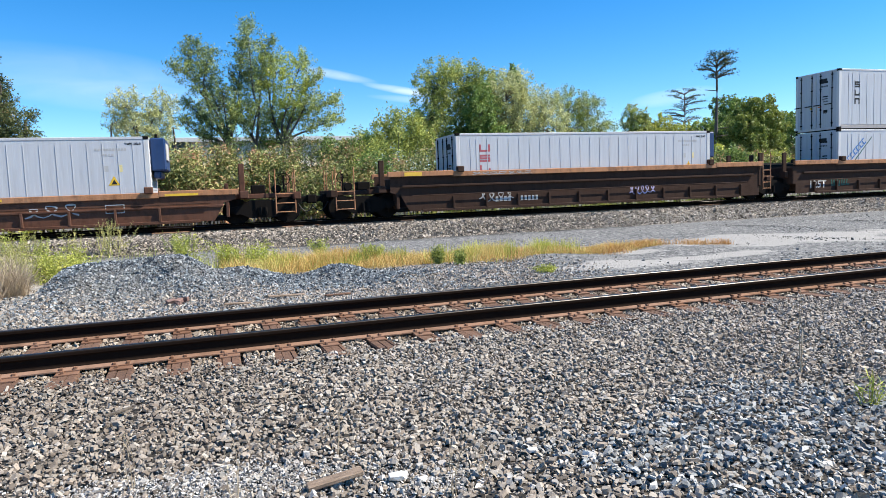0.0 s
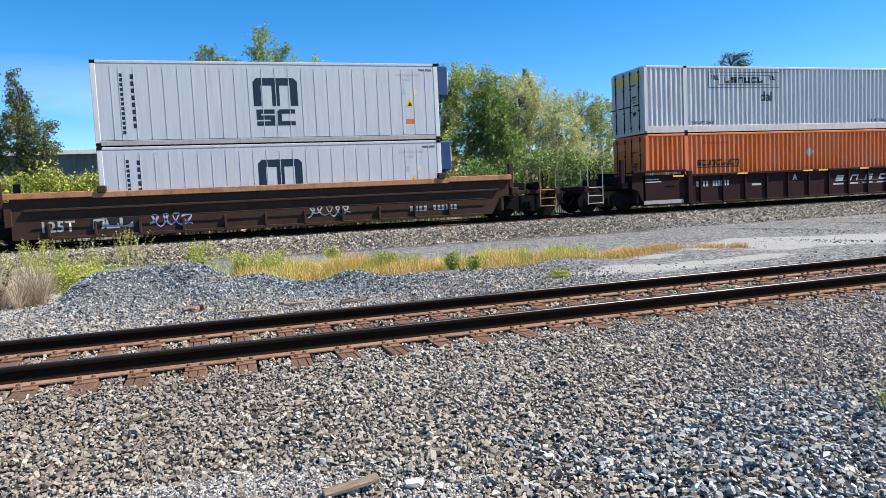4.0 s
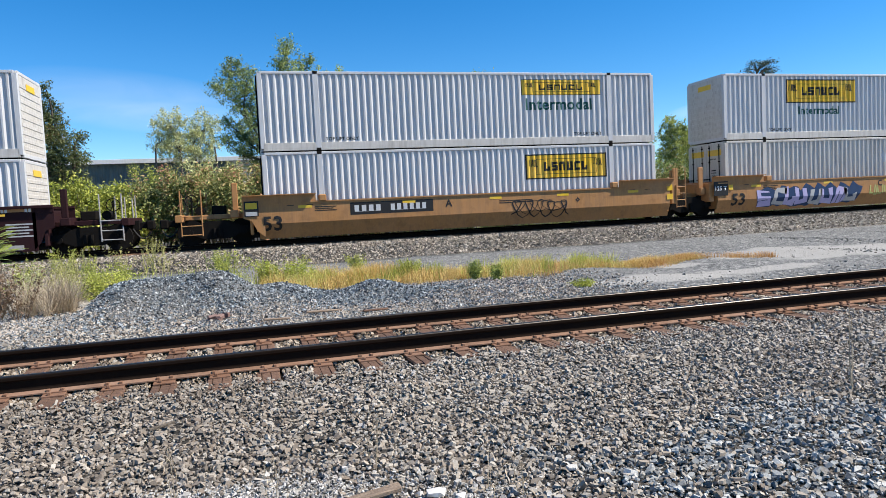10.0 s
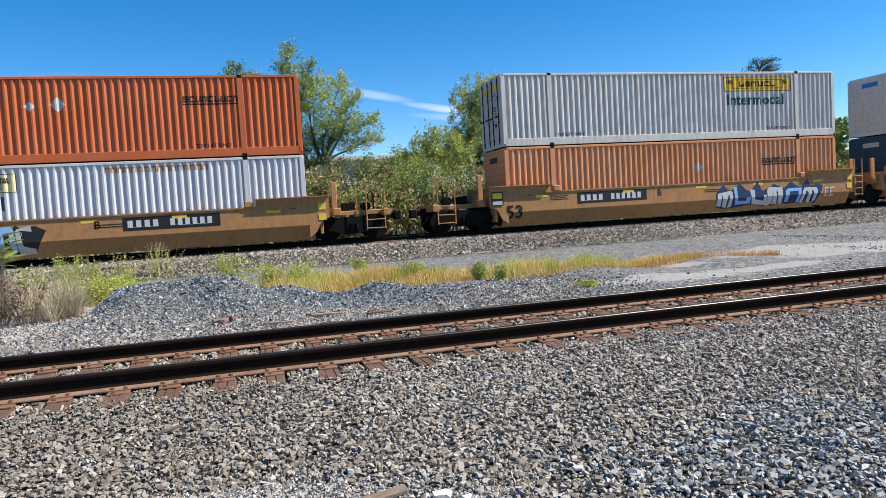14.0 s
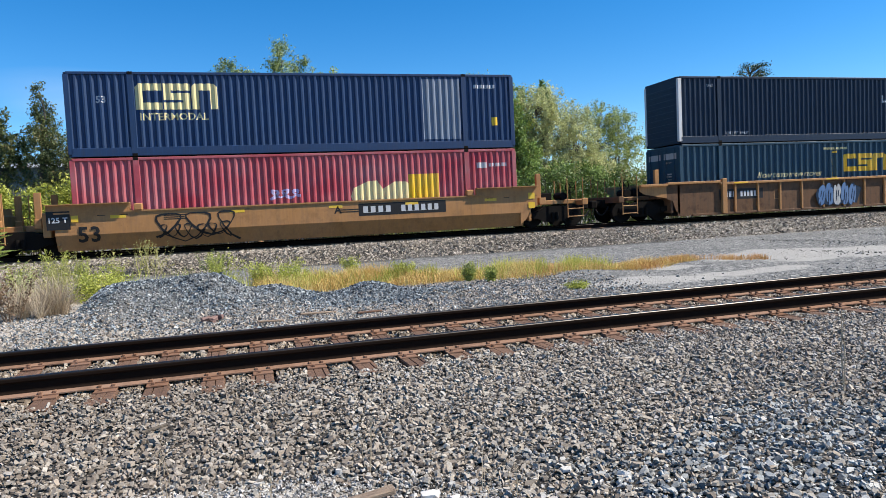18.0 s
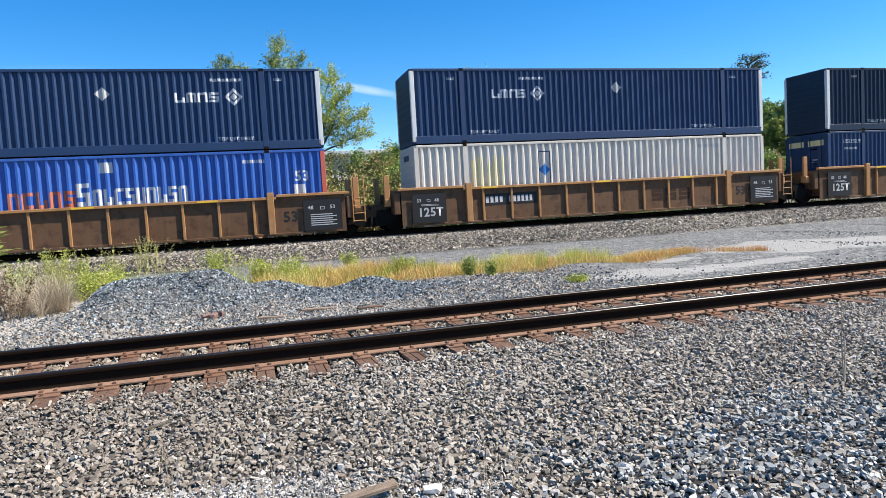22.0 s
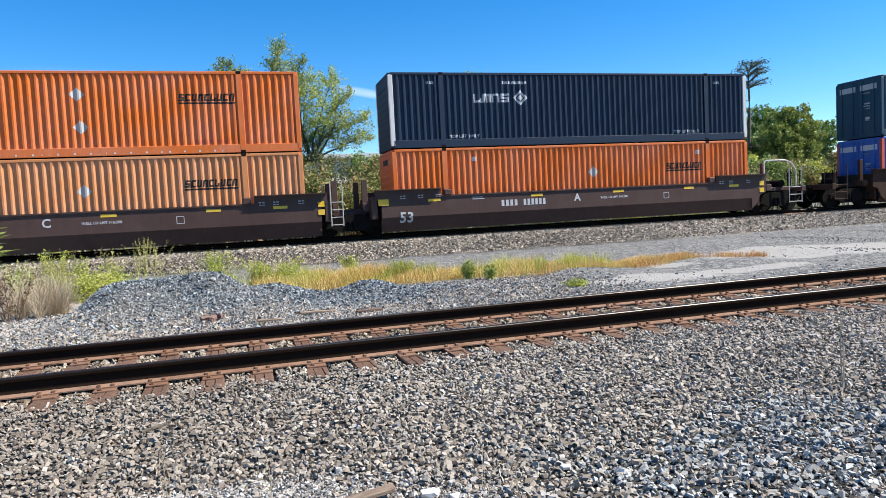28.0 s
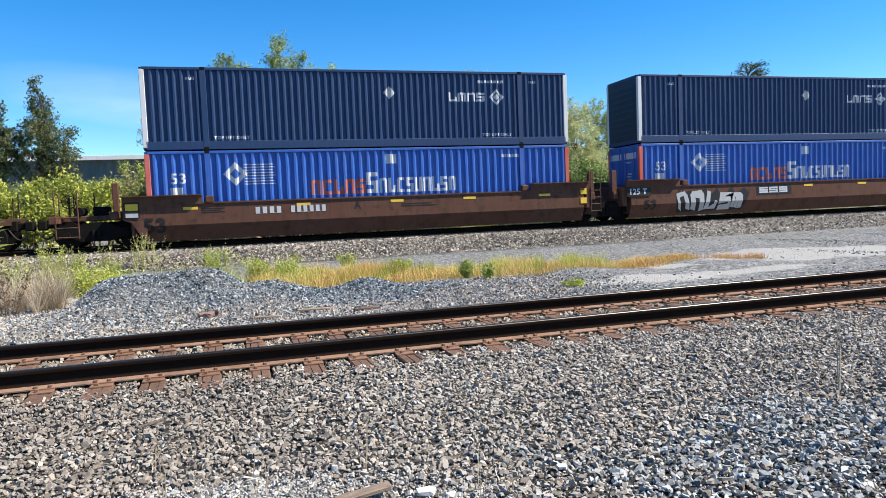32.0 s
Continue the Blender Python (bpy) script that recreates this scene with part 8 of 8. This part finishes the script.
    tree("birch_tree", "low far yellow-green trees", 64, [(46.5, 7.9, 1.62, 1.10), (46.2, 6.8, 2.58, 1.11), (50.2, 6.8, 2.67, 1.25), (48, 5, 4, 1.2)], LIME, (0.3, 0.14), 230, 2, 1.5, 16, 0.12)
    tree("broadleaf_tree", "yellowing dense far tree", 58, [(51.4, 9.1, 1.88, 1.15), (50.8, 7.1, 2.90, 1.73), (48.3, 6.5, 2.13, 1.26), (50, 5, 3.2, 1.4)], DEEP, (0.32, 0.2), 260, 2, 2.0, 17, 0.16)
    tree("broadleaf_tree", "bright green large-leaved tree", 52, [(49.3, 8.2, 1.5, 1.3), (48.1, 6.5, 2.2, 1.6), (50.5, 6.5, 1.5, 1.5), (48.6, 4.8, 2.4, 1.4)], MEADOW, (0.34, 0.2), 260, 2, 1.8, 18, 0.14)
    tree("broadleaf_tree", "dark green far tree", 66, [(66.4, 8.0, 1.93, 1.36), (65.8, 6.4, 2.46, 1.36), (66, 4.6, 2.6, 1.4)], DEEP, (0.34, 0.2), 260, 2, 2.0, 19, 0.16)
    pine("pine_tree", "tall bare-stemmed pine with a flat top", 38.2, 45, 11.35, 21, 10.0, 1.75, 4)
    pine("pine_tree", "dark layered pine among far trees", 58.6, 75, 13.2, 22, 8.2, 3.0, 8)
    # the thicket behind the far track
    r = random.Random(31)
    says = {LIME: "yellow-green bramble thicket behind the far track", RUSSET: "russet and olive thicket shrub behind the far track", DEEP: "green thicket shrub behind the far track"}
    x = -17.0
    k = 0
    while x < 30:
        w = r.uniform(1.2, 1.8)
        m = LIME if x < -5 else (RUSSET if x < 6 and r.random() < 0.8 else (RUSSET if r.random() < 0.45 else DEEP))
        shrub(says[m], x, r.uniform(31.8, 33.6), w, r.uniform(2.5, 3.2) + (0.5 if x < 4 or x > 9 else 0.1), m, 100 + k, 8200 if x < 6 else 5400, (0.18, 0.084) if x < 6 else (0.18, 0.082), 1.3, 26)
        x += w * 1.15
        k += 1
    for k, (x, h, m, lab) in enumerate([(-4.6, 4.0, WILLOW, "olive brush before the warehouse"), (-2.4, 4.6, WILLOW_PALE, "pale olive brush before the warehouse"), (-0.6, 4.1, RUSSET, "russet brush before the warehouse"), (3.0, 4.0, RUSSET, "russet brush before the warehouse"),
                                        (5.0, 4.6, DUSK, "dark green brush before the warehouse"), (6.8, 4.5, RUSSET, "russet brush before the warehouse"), (8.6, 4.8, WILLOW, "olive brush before the warehouse")]):
        shrub(lab, x, 37.2 + 0.5 * (k % 3), 1.6, h, m, 160 + k, 6000, (0.15, 0.07), 1.2, 18)
    for k in range(7):
        shrub("pale yellowing hedge beyond the line", 33.0 + 2.4 * k, 41 + r.uniform(-0.6, 0.6), 1.9, r.uniform(3.6, 4.4), RUSSET if k % 3 else LIME, 140 + k, 5200, (0.24, 0.13), 1.4, 12)
    rng = np.random.default_rng(41)
    n = 9000
    px, py = rng.uniform(-14, 40, n), rng.uniform(29.3, 31.5, n)
    grass("verge_grass", "green and yellow grass verge behind the far track", WILLOW, px, py, np.where(px < 6, 0.16, 0.30), 0.015, 42)
    # golden strip between the tracks, in tufts
    def tufts(x, y, f):
        return 0.5 + 0.25 * np.sin(f * x * 1.7 + 2.1 * np.sin(y * 1.9)) + 0.25 * np.sin(f * x * 4.3 - 3.0 * y + 1.3)

    def strip(n, x0, x1):
        px = rng.uniform(x0, x1, n)
        mid = 15.75 - 0.1 * px + 0.15 * np.sin(px * 1.9)
        half = np.clip(1.65 - 0.11 * px, 0.4, 1.55) * (0.8 + 0.25 * np.sin(px * 2.3))
        py = mid + np.clip(rng.normal(0, 0.55, n), -1.2, 1.2) * half
        return px, py
    px, py = strip(80000, 0.0, 10.6)
    keep = rng.random(len(px)) < (1.0 - 0.05 * np.clip(px, 0, 12)) * (0.25 + 0.95 * tufts(px, py, 1.0))
    px, py = px[keep], py[keep]
    tall = (0.13 + 0.20 * tufts(px, py, 0.8)) * np.clip(1.15 - 0.06 * px, 0.45, 1.1)
    grass("dry_grass", "golden dry grass growing between the tracks", STRAW, px, py, tall * rng.uniform(0.45, 1.25, len(px)), 0.0036, 43, 1.0)
    px, py = strip(30000, 0.2, 12.5)
    py = py - 0.35 + 0.03 * px
    keep = rng.random(len(px)) < (0.12 + 0.85 * tufts(px + 3.0, py, 1.2) ** 2) * np.clip(0.45 + 0.04 * px, 0, 0.75)
    grass("rusty_grass", "short orange-brown stems at the foot of the dry grass", RUST_STRAW, px[keep], py[keep], 0.14, 0.0036, 46, 0.8)
    px, py = strip(12000, -1.6, 8.5)
    keep = rng.random(len(px)) < tufts(px, py, 1.6) ** 2 * 1.1
    grass("green_grass", "green grass among the dry grass", LIME, px[keep], py[keep], 0.32, 0.005, 44, 0.6)
    px = rng.uniform(-4.6, -0.2, 3600)
    py = rng.uniform(17.0, 21.8, 3600)
    keep = (tufts(px, py, 1.3) > 0.72) & (rng.random(len(px)) < 0.5)
    grass("green_grass", "thin green grass on the gravel beyond the heap", WILLOW, px[keep], py[keep], 0.24, 0.004, 45, 0.6)
    for k, (x, y, h, w, m, lab) in enumerate([(-4.75, 19.0, 1.0, 0.35, LIME, "grey-green weed"), (-5.1, 17.5, 0.8, 0.4, LIME, "grey-green weed"), (-0.65, 17.4, 0.8, 0.5, LIME, "bushy yellow-green weed"),
                                         (0.55, 16.2, 0.65, 0.55, LIME, "bushy yellow-green weed"), (-1.0, 18.5, 0.8, 0.4, WILLOW, "bushy green weed"), (4.6, 14.3, 0.42, 0.13, WILLOW, "small green weed"), (4.98, 14.0, 0.34, 0.12, WILLOW, "small green weed"),
                                         (2.4, 17.4, 0.45, 0.3, LIME, "low yellow-green weed"), (0.1, 16.4, 0.6, 0.35, WILLOW_BRIGHT, "bushy yellow-green weed"), (0.9, 15.9, 0.58, 0.4, WILLOW_BRIGHT, "bushy yellow-green weed"), (3.4, 15.6, 0.4, 0.3, LIME, "low yellow-green weed"), (6.0, 11.8, 0.1, 0.25, LIME, "low green tuft")]):
        weed(lab + " on the gravel", x, y, h, w, m, 200 + k, 22, (0.085, 0.016), 40)
    shrub("low bright green leafy shrub beside the gravel heap", -3.2, 16.2, 0.5, 0.40, LIME, 301, 4600, (0.075, 0.026), 0.5, 10)
    frond_shrub("green shrub with feathered leaves beside the track", -4.84, 14.7, 1.85, 0.5, MEADOW, 302, 40)
    frond_shrub("green shrub with feathered leaves beside the track", -5.35, 15.3, 1.5, 0.7, DEEP, 303, 44)
    fan_tuft("dead_bush", "grey-brown dead bush of brittle splayed stalks beside the heap", "bush", -3.66, 13.8, 0.84, 0.72, 1150, GREY_STALK, 77, 0.0034)
    fan_tuft("dead_bush", "grey-brown dead bush of brittle splayed stalks beside the heap", "bush", -4.3, 14.3, 0.75, 0.6, 500, GREY_STALK, 78, 0.0034)
    fan_tuft("tall_grass", "pale green seeding grass behind the dead bush", "grass", -4.0, 15.6, 0.85, 0.5, 120, OLIVE_STALK, 79, 0.004, 0.7)
    fan_tuft("tall_grass", "pale green seeding grass behind the dead bush", "grass", -4.75, 16.4, 0.85, 0.5, 80, WILLOW_PALE, 80, 0.004, 0.7)
    fan_tuft("tall_weed", "yellow-green plumed weed on the ballast bank", "weed", -2.95, 21.7, 1.15, 0.8, 75, OLIVE_STALK, 81, 0.007, 1.0)
    fan_tuft("tall_weed", "small pale green weed on the gravel", "weed", -4.2, 18.6, 1.0, 0.35, 40, OLIVE_STALK, 82, 0.007, 1.0)
    weed("brown dead weed with curled leaves and seed heads", -4.1, 13.3, 1.0, 0.5, BROWN_STALK, 305, 14, (0.07, 0.03), 30)
    weed("brown dead weed with curled leaves and seed heads", -4.55, 13.6, 0.75, 0.5, BROWN_STALK, 306, 14, (0.07, 0.03), 30)
    for k, (x, y, h) in enumerate([(-3.85, 17.2, 0.95), (-3.3, 17.9, 1.05), (-3.05, 17.0, 0.75), (-4.5, 17.6, 0.9)]):
        weed("yellow-green weed behind the dead bush", x, y, h, 0.22, OLIVE_STALK if k % 2 else LIME, 310 + k, 9, (0.10, 0.018), 30)


def build_clutter():
    bm = bmesh.new()
    box(bm, -0.16, 0.16, -0.035, 0.035, 0, 0.03, 0.006)
    for v in bm.verts:
        v.co.z += 0.012 * math.sin(v.co.x * 14)
    p = tagged(new("plank", mesh_of(bm, PLANK_WOOD)), "splintered weathered wooden plank lying on the ballast", "plank")
    p.matrix_world = pose(0.53, 3.69, 0.05, 4, -3, 4)
    bm = bmesh.new()
    box(bm, -0.10, 0.10, -0.014, 0.014, 0, 0.02, 0.004)
    p = tagged(new("wood_splinter", mesh_of(bm, BARK)), "dark wooden splinter lying on the ballast", "wood")
    p.matrix_world = pose(-0.80, 5.5, 0.075, 0, -4, 30)
    for k, (x, y, a, l) in enumerate([(1.75, 10.75, 25, 0.24), (0.95, 10.9, 15, 0.3), (0.2, 8.0 + 2.6, 8, 0.2)]):
        bm = bmesh.new()
        box(bm, -l, l, -0.025, 0.025, 0, 0.03, 0.006)
        p = tagged(new("wood_scrap", mesh_of(bm, PLANK_WOOD if k else TIE_WOOD)), "weathered scrap of wood lying on the gravel", "wood")
        p.matrix_world = pose(x, y, float(ground_z(x, y)) + 0.03, 0, 3, a)
    for k, (dx, dy, a) in enumerate([(-0.10, 0, 20), (0.09, 0.05, -30), (0.02, -0.08, 65)]):
        bm = bmesh.new()
        box(bm, -0.075, 0.075, -0.045, 0.045, -0.03, 0.035, 0.012)
        r = random.Random(k)
        for v in bm.verts:
            v.co += Vector((r.uniform(-0.012, 0.012), r.uniform(-0.012, 0.012), r.uniform(-0.012, 0.012)))
        x, y = -0.68 + dx, 11.4 + dy
        b = tagged(new("broken_brick", mesh_of(bm, paint("weathered_red_brick", (0.20, 0.118, 0.098), 0.9, 0.4, 0.1) if k == 0 else bpy.data.materials["weathered_red_brick"])), "broken piece of weathered red brick on gravel", "brick", group="broken bricks by the track")
        b.matrix_world = pose(x, y, float(ground_z(x, y)) + 0.05, 8, -10, a)
    pale = paint("chalk_white_stone", (0.58, 0.56, 0.53), 0.8, 0.2, 0.05)
    for k, (x, y, s) in enumerate([(0.88, 3.62, 0.05), (1.0, 3.55, 0.03), (-1.2, 11.0, 0.04), (5.6, 4.5, 0.035)]):
        bm = bmesh.new()
        bmesh.ops.create_icosphere(bm, subdivisions=1, radius=s)
        r = random.Random(70 + k)
        for v in bm.verts:
            v.co = Vector((v.co.x * 1.3, v.co.y, v.co.z * 0.45)) + Vector((r.uniform(-0.2, 0.2), r.uniform(-0.2, 0.2), r.uniform(-0.2, 0.2))) * s
        b = tagged(new("pale_stone", mesh_of(bm, pale)), "chalk-white flat stone lying on the ballast", "stone", group="pale stones")
        b.matrix_world = pose(x, y, float(ground_z(x, y)) + 0.045, 0, 0, 40 * k)
    # thin dead stalks in the near ballast
    for k, (x, y, h) in enumerate([(-0.55, 4.1, 0.35), (0.0, 3.7, 0.38), (0.62, 4.2, 0.42), (4.55, 4.35, 0.75), (1.35, 3.5, 0.3), (5.0, 4.25, 0.25), (1.1, 3.3, 0.35)]):
        weed("thin dead brown stalk in the ballast", x, y, h, 0.06, GREY_STALK, 400 + k, 3, (0.05, 0.008), 5)
    weed("tuft of orange-green dry grass in the ballast", 4.35, 3.55, 0.22, 0.12, LIME, 420, 12, (0.12, 0.008), 5)


# ---- the shed behind the thicket ----
def build_shed():
    wall_m = paint("grey_green_sheet_metal", (0.11, 0.145, 0.135), 0.5, 0.25, 0.1)
    cream_m = paint("cream_sheet_metal", (0.74, 0.70, 0.60), 0.5, 0.25, 0.1)
    trim_m = paint("pale_roof_trim", (0.66, 0.67, 0.66), 0.4, 0.2, 0.05)
    roof_m = paint("grey_roof_sheet", (0.30, 0.31, 0.31), 0.45, 0.2, 0.1)
    b = tagged(new("warehouse"), "long low grey-green metal warehouse with pale roof edge", "warehouse")
    b.location = (0, 62, 0)
    def wall(x0, x1, m, lab):
        bm = bmesh.new()
        corrugated(bm, x0, x1, 0, 0, 6.55, 0.6, 0.05, -1)
        part("wall", bm, m, b, lab)
    wall(-24, -2.2, wall_m, "ribbed grey-green metal wall")
    wall(-2.2, 14, cream_m, "ribbed cream metal wall")
    bm = bmesh.new()
    for x0, x1 in ((-24, -23.8), (13.8, 14)):
        box(bm, x0, x1, 0.07, 22, 0, 6.5)
    box(bm, -24, 14, 21.8, 22, 0, 6.5)
    part("side_walls", bm, wall_m, b)
    bm = bmesh.new()
    prism(bm, [(-0.4, 6.55), (-0.4, 6.65), (11, 6.85), (22.4, 6.65), (22.4, 6.55), (11, 6.75)], -24.4, 14.4)
    part("roof", bm, roof_m, b)
    bm = bmesh.new()
    box(bm, -24.4, 14.4, -0.46, -0.40, 6.52, 6.88, 0.01)
    part("roof_trim", bm, trim_m, b)
    for x in np.arange(-20, 14, 6.0):
        bm = bmesh.new()
        box(bm, x - 0.08, x + 0.08, -0.14, 0.0, 0, 6.5, 0.01)
        part("downpipe", bm, trim_m if x > -2 else wall_m, b)


def build_cable():
    """A slack overhead cable far behind the trees, between two poles."""
    for x, top in ((52.8, 5.0), (116.0, 12.0)):
        pole = tagged(new("utility_pole"), "weathered wooden utility pole behind the far trees", "utility pole", group="utility poles")
        pole.location = (x, 75, 0)
        bm = bmesh.new()
        tube_path(bm, [Vector((0, 0, -0.5)), Vector((0, 0, top * 0.5)), Vector((0, 0, top + 0.2))], 0.14, 0.10, 10)
        part("pole", bm, BARK, pole)
        bm = bmesh.new()
        rod(bm, (0, -0.12, top - 0.05), (0, -0.12, top + 0.15), 0.05, 8)
        part("insulator", bm, STEEL_DARK, pole)
    bm = bmesh.new()
    pts = [Vector((52.8 + 63.2 * k / 20, 74.88, 5.05 + 7.0 * k / 20 - 0.35 * math.sin(math.pi * k / 20))) for k in range(21)]
    tube_path(bm, pts, 0.03, 0.03, 5)
    tagged(new("power_cable", mesh_of(bm, BLACK)), "thin dark overhead power cable slung between poles", "cable")


build_plants()
build_cable()
build_clutter()
build_shed()


# ---- what moves ----
def run(t):
    """How far the train has gone after t seconds: it gathers speed slowly."""
    return 13.1 * t + 0.016 * t * t


def motions():
    """The train rolls past to the left; its wheels turn with it."""
    times = [0, 1] + [2 * k for k in range(1, 16)] + [31, 32]
    for ob, s, z in TRAIN:
        walk(ob, [(t, pose(s - run(t), FAR_Y, z)) for t in times])
    lead = {}
    for k, w in WHEELSETS:
        if k not in lead:
            x, y, z = w.location
            n = 960
            rows = []
            for i in range(n + 1):
                t = 32.0 * i / n
                rows.append((t, pose(x, y, z, 0, -math.degrees(run(t) / WHEEL_R), 0)))
            lead[k] = w
            walk(w, rows)
        else:
            w.rotation_mode = "QUATERNION"
            w.animation_data_create()
            w.animation_data.action = lead[k].animation_data.action
            w.animation_data.action_slot = lead[k].animation_data.action_slot


motions()
